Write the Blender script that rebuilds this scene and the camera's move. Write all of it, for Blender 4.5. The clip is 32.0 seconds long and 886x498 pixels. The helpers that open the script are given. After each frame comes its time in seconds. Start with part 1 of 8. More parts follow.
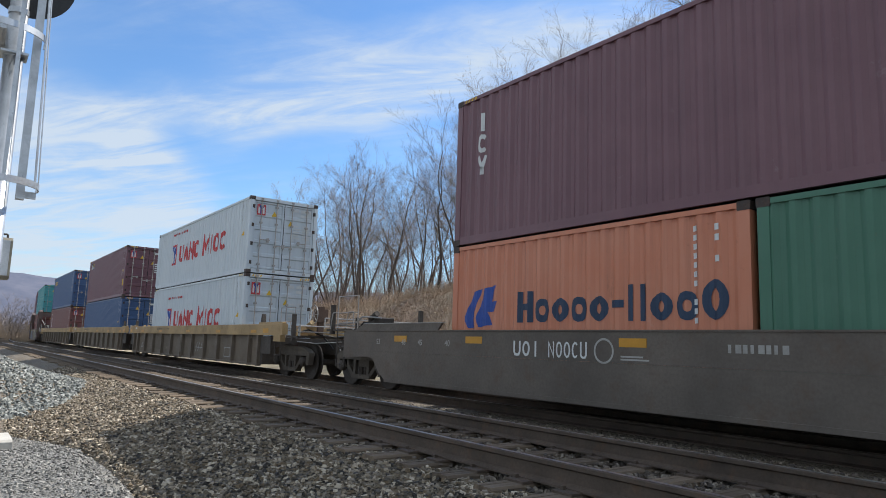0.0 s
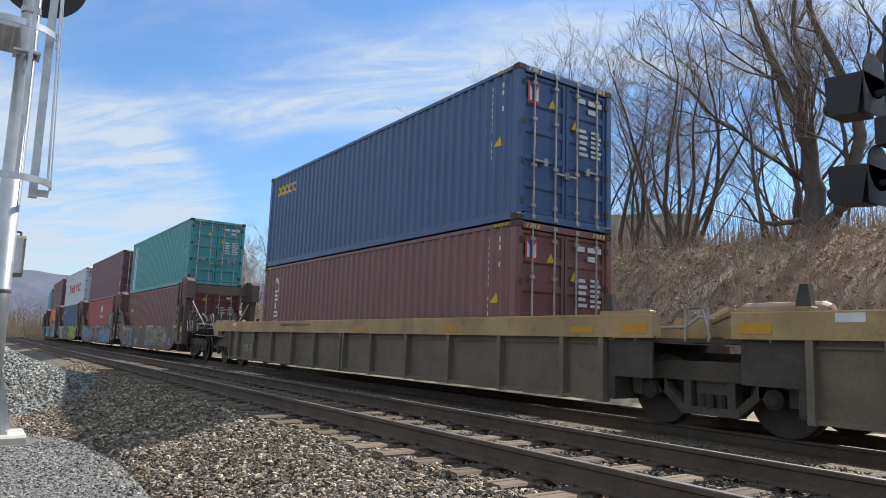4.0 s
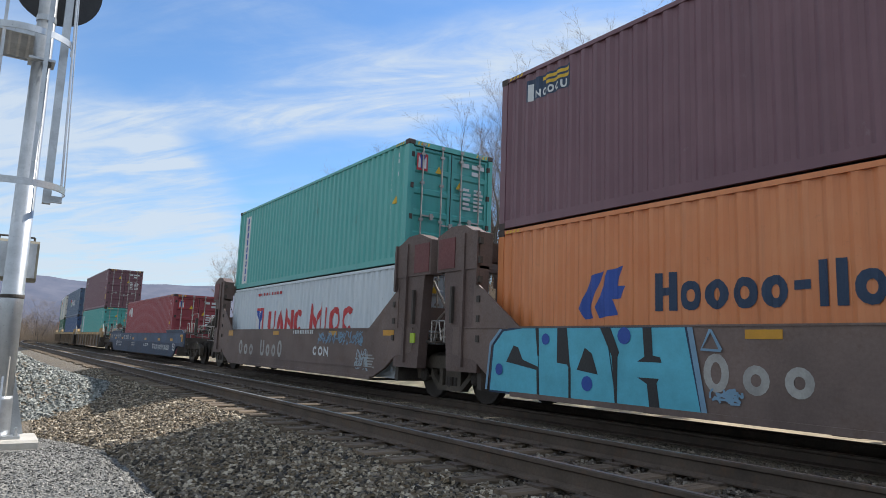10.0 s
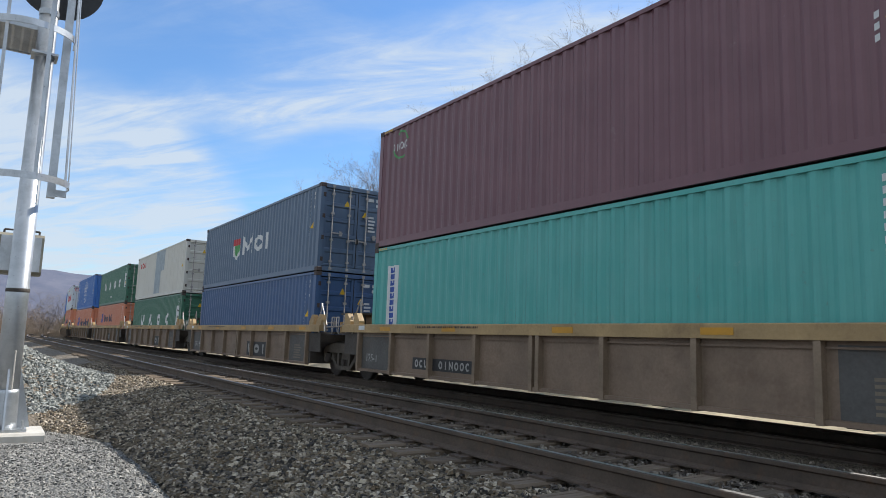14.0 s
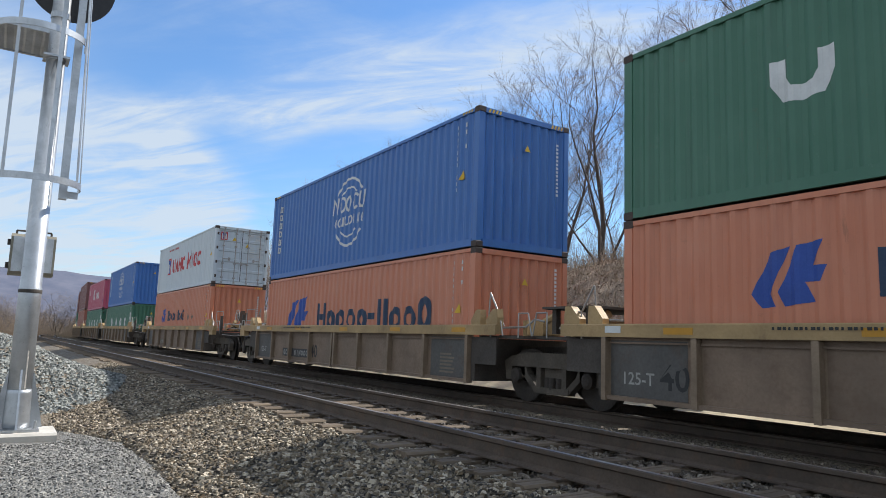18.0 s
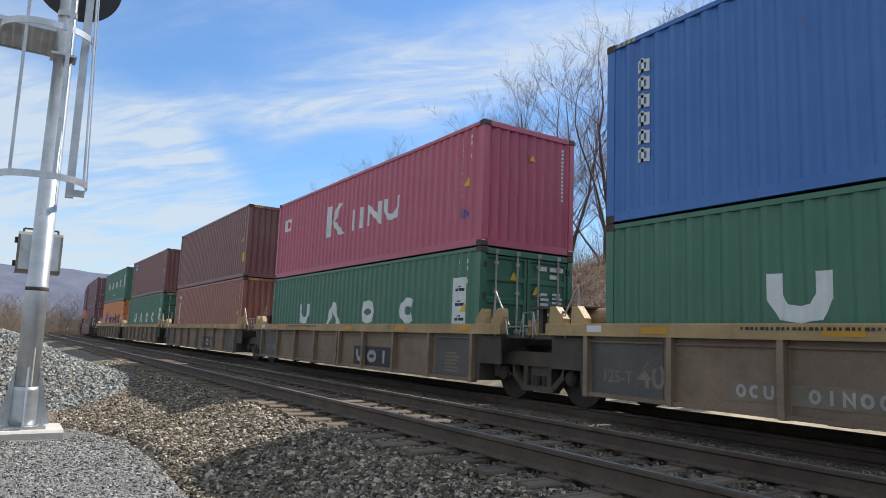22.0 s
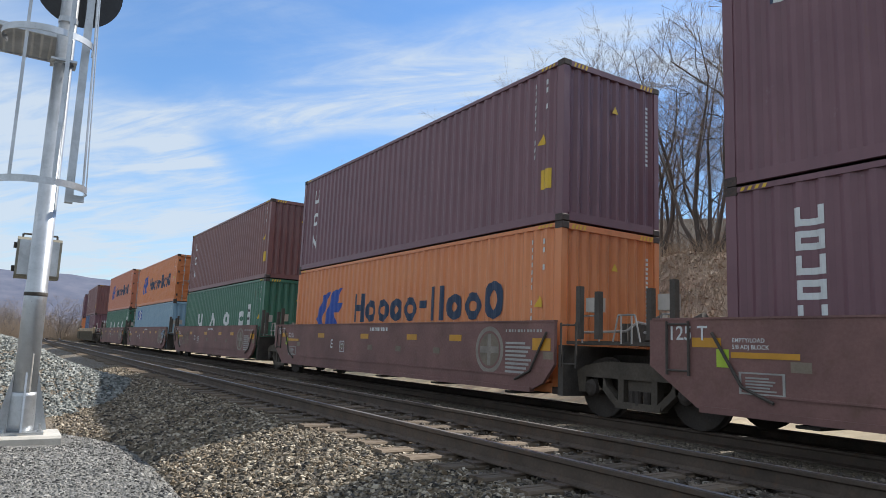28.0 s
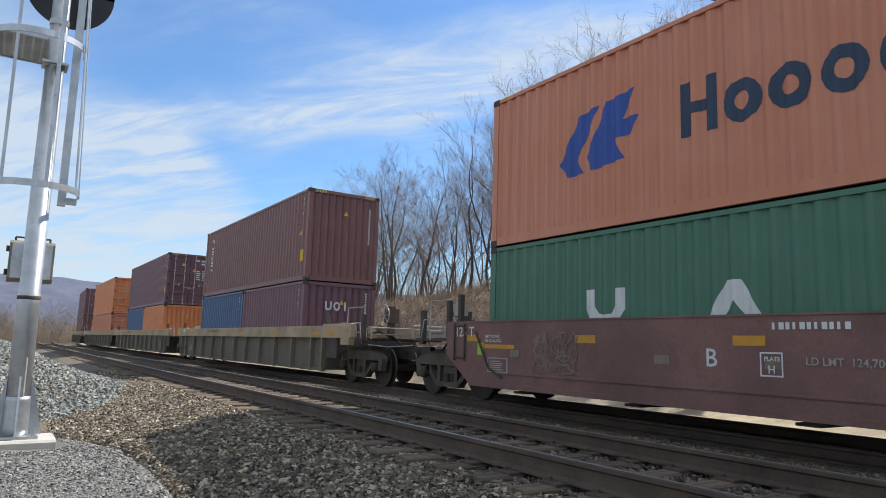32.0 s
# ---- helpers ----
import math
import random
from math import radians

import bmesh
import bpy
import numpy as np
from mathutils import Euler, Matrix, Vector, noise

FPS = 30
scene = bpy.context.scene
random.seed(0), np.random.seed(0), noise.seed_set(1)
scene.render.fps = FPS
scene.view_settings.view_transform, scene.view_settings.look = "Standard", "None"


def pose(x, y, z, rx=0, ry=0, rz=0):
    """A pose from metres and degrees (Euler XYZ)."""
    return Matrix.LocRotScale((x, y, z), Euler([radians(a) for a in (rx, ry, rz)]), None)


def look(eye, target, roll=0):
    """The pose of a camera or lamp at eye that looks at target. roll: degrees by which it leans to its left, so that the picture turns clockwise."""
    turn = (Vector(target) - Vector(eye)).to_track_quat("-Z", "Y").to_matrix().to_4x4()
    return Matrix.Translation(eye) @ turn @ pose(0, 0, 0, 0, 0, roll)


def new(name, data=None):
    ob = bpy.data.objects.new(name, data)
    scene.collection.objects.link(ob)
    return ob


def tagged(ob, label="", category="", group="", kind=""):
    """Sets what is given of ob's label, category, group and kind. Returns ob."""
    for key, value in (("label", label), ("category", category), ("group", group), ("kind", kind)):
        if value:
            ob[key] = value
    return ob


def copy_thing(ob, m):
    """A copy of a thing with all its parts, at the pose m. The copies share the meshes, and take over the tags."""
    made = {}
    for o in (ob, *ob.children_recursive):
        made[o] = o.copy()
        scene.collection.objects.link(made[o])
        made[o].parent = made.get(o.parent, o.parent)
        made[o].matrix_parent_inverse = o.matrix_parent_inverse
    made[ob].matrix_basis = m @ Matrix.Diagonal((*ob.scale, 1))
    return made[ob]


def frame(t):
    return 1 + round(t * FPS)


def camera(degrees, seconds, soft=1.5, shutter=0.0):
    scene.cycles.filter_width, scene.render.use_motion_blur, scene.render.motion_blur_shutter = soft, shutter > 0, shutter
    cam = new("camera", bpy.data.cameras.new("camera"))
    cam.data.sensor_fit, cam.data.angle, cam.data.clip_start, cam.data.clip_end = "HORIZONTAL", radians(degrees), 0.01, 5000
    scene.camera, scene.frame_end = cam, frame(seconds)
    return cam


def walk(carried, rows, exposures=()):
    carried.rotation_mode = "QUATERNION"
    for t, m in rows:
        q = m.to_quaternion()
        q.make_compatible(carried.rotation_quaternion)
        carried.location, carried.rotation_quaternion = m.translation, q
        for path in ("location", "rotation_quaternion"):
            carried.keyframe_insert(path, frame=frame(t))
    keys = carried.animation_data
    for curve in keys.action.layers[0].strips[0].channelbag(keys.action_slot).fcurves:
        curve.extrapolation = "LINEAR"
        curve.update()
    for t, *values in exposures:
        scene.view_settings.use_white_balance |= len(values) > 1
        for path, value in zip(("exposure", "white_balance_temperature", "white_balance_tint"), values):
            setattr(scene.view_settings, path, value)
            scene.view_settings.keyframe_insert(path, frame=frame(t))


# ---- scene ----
EXPO, SKY, SUNLIGHT, CLOUD = 0.55, 0.16, 4.7, (2.85, 3.25, 3.7, 1)
# ---------------------------------------------------------------- camera
EYE = (0.0, 0.0, 0.98)
# seconds, heading, rise and lean in degrees
TURNS = [(0, -54.50, 8.13, 1.92), (0.5, -54.52, 8.18, 1.94), (1, -54.57, 8.15, 1.89), (1.5, -54.61, 8.14, 1.97),
         (2, -54.70, 8.15, 2.08), (2.5, -54.87, 8.07, 2.08), (3, -55.07, 7.94, 2.05), (3.5, -55.18, 7.86, 2.00),
         (5.5, -55.70, 8.03, 2.08), (6, -55.75, 8.09, 2.16), (6.5, -55.81, 8.19, 2.23), (7, -55.88, 8.28, 2.23),
         (7.5, -55.97, 8.33, 2.27), (8, -56.04, 8.38, 2.36), (8.5, -56.05, 8.44, 2.41), (9, -56.04, 8.50, 2.34),
         (9.5, -56.08, 8.50, 2.26), (10, -56.16, 8.40, 2.23), (10.5, -56.22, 8.24, 2.21), (11, -56.26, 8.06, 2.19),
         (11.5, -56.34, 7.85, 2.32), (12, -56.44, 7.67, 2.40), (12.5, -56.50, 7.67, 2.31), (13, -56.51, 7.76, 2.20),
         (13.5, -56.48, 7.82, 2.20), (14, -56.44, 7.79, 2.10), (14.5, -56.45, 7.72, 1.98), (16.5, -56.88, 7.71, 2.03),
         (17, -56.97, 7.71, 2.04), (17.5, -57.09, 7.75, 2.09), (18, -57.20, 7.80, 2.09), (18.5, -57.25, 7.85, 2.09),
         (19, -57.29, 7.87, 2.14), (19.5, -57.37, 7.84, 2.19), (20, -57.45, 7.82, 2.19), (20.5, -57.48, 7.82, 2.22),
         (21, -57.50, 7.81, 2.29), (21.5, -57.55, 7.74, 2.30), (22, -57.63, 7.70, 2.30), (22.5, -57.64, 7.72, 2.30),
         (23, -57.60, 7.82, 2.34), (23.5, -57.51, 7.96, 2.38), (24, -57.44, 8.04, 2.30), (24.5, -57.46, 8.05, 2.19),
         (25, -57.52, 8.01, 2.11), (25.5, -57.56, 7.97, 2.04), (27.5, -57.51, 8.13, 2.24), (28, -57.59, 8.18, 2.36),
         (28.5, -57.65, 8.35, 2.42), (29, -57.69, 8.49, 2.32), (29.5, -57.81, 8.51, 2.29), (30, -57.90, 8.52, 2.38),
         (30.5, -57.94, 8.54, 2.36), (31, -57.94, 8.53, 2.24), (31.5, -57.80, 8.56, 2.29), (32, -57.14, 8.20, 1.84)]


def aim(heading, rise, lean):
    h, e = radians(heading), radians(rise)
    way = Vector((math.sin(h) * math.cos(e), math.cos(h) * math.cos(e), math.sin(e)))
    return look(EYE, Vector(EYE) + way, lean)


cam = camera(65.71, 32.0, 0.9)
walk(cam, [(t, aim(h, e, r)) for t, h, e, r in TURNS], exposures=[(0, EXPO), (32, EXPO)])

# ---------------------------------------------------------------- sky and sun
SUN_AZ, SUN_EL = 2.0, 46.0
world = bpy.data.worlds.new("sky")
scene.world = world
world.use_nodes = True
wn, wl = world.node_tree.nodes, world.node_tree.links
wn.clear()
w_out, w_bg = wn.new("ShaderNodeOutputWorld"), wn.new("ShaderNodeBackground")
w_sky = wn.new("ShaderNodeTexSky")
w_sky.sky_type, w_sky.sun_disc = "NISHITA", False
w_sky.sun_elevation, w_sky.sun_rotation = radians(SUN_EL), radians(SUN_AZ)
w_sky.air_density, w_sky.dust_density, w_sky.ozone_density = 1.15, 0.25, 3.4
w_bg.inputs["Strength"].default_value = SKY
# thin high cloud on a flat layer: direction / height
w_tc, w_sep = wn.new("ShaderNodeTexCoord"), wn.new("ShaderNodeSeparateXYZ")
wl.new(w_tc.outputs["Generated"], w_sep.inputs[0])
w_h = wn.new("ShaderNodeMath")
w_h.operation, w_h.inputs[1].default_value = "MAXIMUM", 0.03
wl.new(w_sep.outputs["Z"], w_h.inputs[0])
w_add = wn.new("ShaderNodeMath")
w_add.operation, w_add.inputs[1].default_value = "ADD", 0.12
wl.new(w_h.outputs[0], w_add.inputs[0])
w_flat = wn.new("ShaderNodeCombineXYZ")
for axis in ("X", "Y"):
    div = wn.new("ShaderNodeMath")
    div.operation = "DIVIDE"
    wl.new(w_sep.outputs[axis], div.inputs[0])
    wl.new(w_add.outputs[0], div.inputs[1])
    wl.new(div.outputs[0], w_flat.inputs[axis])


def cloud_layer(turn, stretch, size, seed, low, high, detail=9.0, warp=0.6):
    mp, nz, rp = wn.new("ShaderNodeMapping"), wn.new("ShaderNodeTexNoise"), wn.new("ShaderNodeMapRange")
    rt = wn.new("ShaderNodeMapping")
    rt.inputs["Rotation"].default_value = (0, 0, radians(turn))
    mp.inputs["Scale"].default_value = (size, size * stretch, 1)
    mp.inputs["Location"].default_value = (seed, seed * 0.7, seed)
    nz.inputs["Scale"].default_value, nz.inputs["Detail"].default_value = 1.0, detail
    nz.inputs["Roughness"].default_value, nz.inputs["Distortion"].default_value = 0.62, warp
    rp.interpolation_type = "SMOOTHSTEP"
    rp.inputs["From Min"].default_value, rp.inputs["From Max"].default_value = low, high
    wl.new(w_flat.outputs[0], rt.inputs[0])
    wl.new(rt.outputs[0], mp.inputs[0])
    wl.new(mp.outputs[0], nz.inputs["Vector"])
    wl.new(nz.outputs["Fac"], rp.inputs["Value"])
    return rp.outputs[0]


def w_math(op, a, b):
    nd = wn.new("ShaderNodeMath")
    nd.operation = op
    for slot, v in zip(nd.inputs, (a, b)):
        if isinstance(v, (int, float)):
            slot.default_value = v
        else:
            wl.new(v, slot)
    return nd.outputs[0]


def w_range(v, lo, hi, a=0.0, b=1.0):
    nd = wn.new("ShaderNodeMapRange")
    nd.interpolation_type = "SMOOTHSTEP"
    nd.inputs["From Min"].default_value, nd.inputs["From Max"].default_value = lo, hi
    nd.inputs["To Min"].default_value, nd.inputs["To Max"].default_value = a, b
    wl.new(v, nd.inputs["Value"])
    return nd.outputs[0]


# two long streaks of cirrus that meet in a blue wedge, feathered by noise
w_uv = wn.new("ShaderNodeSeparateXYZ")
w_warp, w_push = wn.new("ShaderNodeTexNoise"), wn.new("ShaderNodeVectorMath")
w_warp.inputs["Scale"].default_value, w_warp.inputs["Detail"].default_value = 2.3, 7.0
wl.new(w_flat.outputs[0], w_warp.inputs["Vector"])
w_push.operation = "MULTIPLY_ADD"
w_push.inputs[1].default_value = (0.36, 0.36, 0.0)
wl.new(w_warp.outputs["Color"], w_push.inputs[0])
wl.new(w_flat.outputs[0], w_push.inputs[2])
wl.new(w_push.outputs[0], w_uv.inputs[0])
u, v = w_math("SUBTRACT", w_uv.outputs["X"], 0.18), w_math("SUBTRACT", w_uv.outputs["Y"], 0.18)
du, dv = w_math("ADD", u, 2.17), w_math("ADD", v, -0.49)
across = w_math("ADD", w_math("MULTIPLY", du, -0.552), w_math("MULTIPLY", dv, 0.834))
streak_a = w_math("MULTIPLY", w_range(across, -0.22, 0.06), w_range(across, 0.20, 0.46, 1.0, 0.0))
streak_a = w_math("MULTIPLY", streak_a, w_range(u, -2.55, -2.1))
beyond = w_math("ADD", w_math("MULTIPLY", du, -0.443), w_math("MULTIPLY", dv, -0.897))
streak_b = w_math("MULTIPLY", w_range(beyond, -0.04, 0.16), w_range(u, -2.42, -2.04, 1.0, 0.0))
combed = cloud_layer(-36, 4.2, 1.2, 8.1, 0.32, 0.72, 8.0, 0.9)
strands = cloud_layer(-50, 2.6, 2.8, 2.3, 0.36, 0.72, 8.0, 0.8)
veil = cloud_layer(-62, 2.6, 0.8, 1.9, 0.40, 0.78, 8.0, 0.6)
body = w_math("ADD", w_math("MULTIPLY", streak_a, 0.95), w_math("MULTIPLY", streak_b, 0.90))
feather = w_math("ADD", w_math("MULTIPLY", combed, 0.62), w_math("MULTIPLY", strands, 0.24))
cover = w_math("ADD", w_math("MULTIPLY", body, w_math("ADD", w_math("MULTIPLY", feather, 1.25), 0.20)), w_math("MULTIPLY", w_math("MULTIPLY", veil, feather), 0.55))
cover = w_math("ADD", cover, w_range(w_sep.outputs["Z"], 0.02, 0.24, 0.16, 0.0))
# the cirrus thickens towards the east, unseen, added to fill the train's shaded side
east_fill = w_math("MULTIPLY", w_range(w_sep.outputs["X"], -0.35, 0.25), cloud_layer(-30, 1.8, 0.6, 5.7, 0.25, 0.6, 8.0, 0.5))
cover = w_math("ADD", cover, w_math("MULTIPLY", east_fill, 0.75))
# and to the north behind the camera, extra cloud added as fill light
north_fill = w_math("MULTIPLY", w_range(w_sep.outputs["Y"], 0.15, -0.45), cloud_layer(20, 2.2, 0.7, 3.3, 0.20, 0.55, 8.0, 0.5))
cover = w_math("ADD", cover, w_math("MULTIPLY", north_fill, 1.3))
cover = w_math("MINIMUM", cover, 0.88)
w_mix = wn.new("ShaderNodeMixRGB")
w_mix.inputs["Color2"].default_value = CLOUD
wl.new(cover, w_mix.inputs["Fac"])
w_deep = wn.new("ShaderNodeMixRGB")
w_deep.blend_type = "MULTIPLY"
w_deep.inputs["Fac"].default_value, w_deep.inputs["Color2"].default_value = 1.0, (0.505, 0.64, 0.768, 1)
wl.new(w_sky.outputs[0], w_deep.inputs["Color1"])
wl.new(w_deep.outputs[0], w_mix.inputs["Color1"])
wl.new(w_mix.outputs[0], w_bg.inputs["Color"])
wl.new(w_bg.outputs[0], w_out.inputs["Surface"])

sun = new("sun", bpy.data.lights.new("sun", "SUN"))
sun.data.energy, sun.data.angle, sun.data.color = SUNLIGHT, radians(0.53), (1.0, 0.965, 0.91)
_a, _e = radians(SUN_AZ), radians(SUN_EL)
sun.matrix_world = look((60 * math.sin(_a) * math.cos(_e), 60 * math.cos(_a) * math.cos(_e), 60 * math.sin(_e)), (0, 0, 0))


# ---------------------------------------------------------------- materials
def tree_of(name):
    m = bpy.data.materials.new(name)
    m.use_nodes = True
    t = m.node_tree
    return m, t.nodes, t.links, t.nodes["Principled BSDF"]


def noise_node(n, l, vec, scale, detail=5.0, rough=0.6):
    nd = n.new("ShaderNodeTexNoise")
    nd.inputs["Scale"].default_value, nd.inputs["Detail"].default_value = scale, detail
    nd.inputs["Roughness"].default_value = rough
    l.new(vec, nd.inputs["Vector"])
    return nd.outputs["Fac"]


def ramp(n, l, fac, lo, hi, a=0.0, b=1.0):
    nd = n.new("ShaderNodeMapRange")
    nd.inputs["From Min"].default_value, nd.inputs["From Max"].default_value = lo, hi
    nd.inputs["To Min"].default_value, nd.inputs["To Max"].default_value = a, b
    l.new(fac, nd.inputs["Value"])
    return nd.outputs[0]


def blend(n, l, fac, c1, c2, mode="MIX"):
    nd = n.new("ShaderNodeMixRGB")
    nd.blend_type = mode
    for key, v in (("Fac", fac), ("Color1", c1), ("Color2", c2)):
        if isinstance(v, (int, float)):
            nd.inputs[key].default_value = v
        elif isinstance(v, tuple):
            nd.inputs[key].default_value = (*v[:3], 1)
        else:
            l.new(v, nd.inputs[key])
    return nd.outputs[0]


def coords(n, l, scale=(1, 1, 1), space="Object"):
    tc, mp = n.new("ShaderNodeTexCoord"), n.new("ShaderNodeMapping")
    mp.inputs["Scale"].default_value = scale
    l.new(tc.outputs[space], mp.inputs[0])
    return mp.outputs[0]


def surface(name, colour, rough=0.6, metal=0.0, grain=30.0, vary=0.25, patch=2.0, stain=None, stain_amount=0.3,
            bump=0.15, spread=0.0, stretch=(1, 1, 1), bump_scale=None):
    """A worn everyday surface: fine grain, larger patches, stains, slight relief; spread varies it from piece to piece."""
    m, n, l, p = tree_of(name)
    v = coords(n, l, stretch)
    fine, big = noise_node(n, l, v, grain), noise_node(n, l, v, patch, 6.0)
    dark = tuple(c * (1 - vary) for c in colour)
    light = tuple(min(1, c * (1 + vary * 0.7)) for c in colour)
    col = blend(n, l, ramp(n, l, big, 0.3, 0.7), dark, light)
    col = blend(n, l, ramp(n, l, fine, 0.35, 0.65, 0, vary * 0.8), col, tuple(c * 0.6 for c in colour))
    if stain:
        big2 = noise_node(n, l, v, patch * 2.3, 8.0, 0.7)
        col = blend(n, l, ramp(n, l, big2, 0.52, 0.70, 0, stain_amount), col, stain)
    if spread:
        info = n.new("ShaderNodeObjectInfo")
        hsv = n.new("ShaderNodeHueSaturation")
        l.new(ramp(n, l, info.outputs["Random"], 0, 1, 1 - spread, 1 + spread), hsv.inputs["Value"])
        l.new(col, hsv.inputs["Color"])
        col = hsv.outputs[0]
    l.new(col, p.inputs["Base Color"])
    l.new(ramp(n, l, fine, 0.3, 0.7, max(0.05, rough - 0.12), min(1, rough + 0.12)), p.inputs["Roughness"])
    p.inputs["Metallic"].default_value = metal
    if bump:
        b = n.new("ShaderNodeBump")
        b.inputs["Strength"].default_value, b.inputs["Distance"].default_value = bump, 0.01
        l.new(noise_node(n, l, v, bump_scale or grain * 1.6, 4.0), b.inputs["Height"])
        l.new(b.outputs[0], p.inputs["Normal"])
    return m


def box_paint(name, colour, fade, rust=0.25):
    """Container paint: chalky fading, vertical dirt runs, rust specks and scuffs."""
    m, n, l, p = tree_of(name)
    v = coords(n, l)
    runs = coords(n, l, (7.0, 7.0, 0.35))
    big = noise_node(n, l, v, 0.9, 5.0)
    col = blend(n, l, ramp(n, l, big, 0.32, 0.7, 0, 0.75), colour, fade)
    streak = noise_node(n, l, runs, 1.0, 6.0, 0.65)
    col = blend(n, l, ramp(n, l, streak, 0.50, 0.78, 0, 0.45), col, tuple(c * 0.55 + 0.02 for c in colour))
    col = blend(n, l, ramp(n, l, noise_node(n, l, v, 9.0, 6.0, 0.7), 0.62, 0.74, 0, rust), col, (0.16, 0.07, 0.035))
    col = blend(n, l, ramp(n, l, noise_node(n, l, v, 2.4, 8.0, 0.75), 0.64, 0.72, 0, 0.35), col, tuple(min(1, c * 0.6 + 0.18) for c in fade))
    info = n.new("ShaderNodeObjectInfo")
    shift = n.new("ShaderNodeVectorMath")
    shift.operation = "MULTIPLY_ADD"
    shift.inputs[1].default_value = (37.0, 37.0, 37.0)
    l.new(info.outputs["Random"], shift.inputs[0])
    l.new(coords(n, l, (2.6, 2.6, 0.55)), shift.inputs[2])
    wept = noise_node(n, l, shift.outputs[0], 1.0, 7.0, 0.72)
    col = blend(n, l, ramp(n, l, wept, 0.66, 0.74, 0, 0.55), col, (0.15, 0.072, 0.04))
    l.new(col, p.inputs["Base Color"])
    l.new(ramp(n, l, big, 0.2, 0.8, 0.34, 0.52), p.inputs["Roughness"])
    p.inputs["Specular IOR Level"].default_value = 0.5
    b = n.new("ShaderNodeBump")
    b.inputs["Strength"].default_value, b.inputs["Distance"].default_value = 0.25, 0.012
    l.new(noise_node(n, l, v, 2.2, 3.0), b.inputs["Height"])
    l.new(b.outputs[0], p.inputs["Normal"])
    return m


PAINT = {}
for _n, _c, _f in (("maroon", (0.140, 0.061, 0.078), (0.195, 0.100, 0.118)), ("brown", (0.165, 0.066, 0.062), (0.225, 0.108, 0.098)),
                   ("terracotta", (0.27, 0.100, 0.072), (0.33, 0.145, 0.110)), ("orange", (0.60, 0.190, 0.060), (0.66, 0.270, 0.120)),
                   ("faded_orange", (0.53, 0.180, 0.095), (0.57, 0.245, 0.155)), ("green", (0.038, 0.138, 0.086), (0.072, 0.180, 0.124)),
                   ("teal", (0.045, 0.27, 0.29), (0.095, 0.33, 0.345)), ("seagreen", (0.060, 0.34, 0.31), (0.12, 0.40, 0.37)),
                   ("blue", (0.035, 0.085, 0.200), (0.065, 0.125, 0.25)), ("bright_blue", (0.032, 0.130, 0.40), (0.062, 0.175, 0.44)),
                   ("white", (0.51, 0.575, 0.625), (0.59, 0.635, 0.665)), ("cream", (0.56, 0.55, 0.49), (0.62, 0.61, 0.56)),
                   ("red", (0.32, 0.062, 0.062), (0.38, 0.100, 0.095)), ("wine_red", (0.265, 0.044, 0.054), (0.32, 0.075, 0.082)),
                   ("pink_red", (0.41, 0.072, 0.125), (0.46, 0.120, 0.170)), ("slate_blue", (0.075, 0.120, 0.190), (0.120, 0.175, 0.25)),
                   ("light_blue", (0.20, 0.33, 0.43), (0.28, 0.41, 0.49))):
    PAINT[_n] = box_paint("paint_" + _n, _c, _f)

SHADES = {"sill_yellow": (0.39, 0.265, 0.125), "panel_grey": (0.215, 0.150, 0.105), "panel_dark": (0.150, 0.118, 0.085), "rib_brown": (0.235, 0.170, 0.115), "rib_dark": (0.160, 0.128, 0.096),
          "end_slate": (0.095, 0.090, 0.085), "rib_tan": (0.40, 0.30, 0.19), "dark_olive": (0.13, 0.11, 0.08),
          "dark_rib": (0.19, 0.165, 0.12), "sea_brown": (0.155, 0.11, 0.096), "bn_brown": (0.19, 0.095, 0.085),
          "fec_grey": (0.118, 0.098, 0.082), "fec_blue": (0.058, 0.092, 0.155), "fec_navy": (0.030, 0.050, 0.092), "tower": (0.125, 0.086, 0.076),
          "tower_red": (0.15, 0.045, 0.045)}
STEEL = {k: surface("steel_" + k, c, 0.65, 0.0, 24, 0.3, 1.1, (0.10, 0.055, 0.03), 0.45, 0.2) for k, c in SHADES.items()}
M_FRAME = surface("grimy_underframe_steel", (0.066, 0.056, 0.048), 0.8, 0.0, 30, 0.35, 3.0, (0.06, 0.04, 0.03), 0.4, 0.3)
M_WHEEL = surface("worn_wheel_steel", (0.045, 0.036, 0.030), 0.75, 0.1, 40, 0.3, 4.0, (0.05, 0.03, 0.02), 0.5, 0.2)
M_TRUCK = surface("dusty_cast_truck", (0.085, 0.070, 0.055), 0.85, 0.0, 26, 0.35, 3.0, (0.10, 0.075, 0.05), 0.5, 0.3)
M_ROD = surface("galvanised_rod", (0.36, 0.35, 0.335), 0.5, 0.4, 40, 0.2, 3.0, (0.18, 0.10, 0.06), 0.5, 0.1)
M_GALV = surface("galvanised_steel", (0.50, 0.52, 0.54), 0.38, 0.75, 60, 0.22, 3.0, (0.30, 0.31, 0.32), 0.5, 0.08)
M_CAST = surface("corner_casting_steel", (0.06, 0.045, 0.04), 0.7, 0.2, 30, 0.3, 5.0, (0.14, 0.06, 0.03), 0.5, 0.2)
M_RUBBER = surface("black_rubber", (0.012, 0.012, 0.013), 0.7, 0, 50, 0.3, 4)
M_BLACK = surface("black_enamel", (0.012, 0.013, 0.016), 0.55, 0, 40, 0.3, 3.0, (0.05, 0.045, 0.04), 0.3, 0.08)
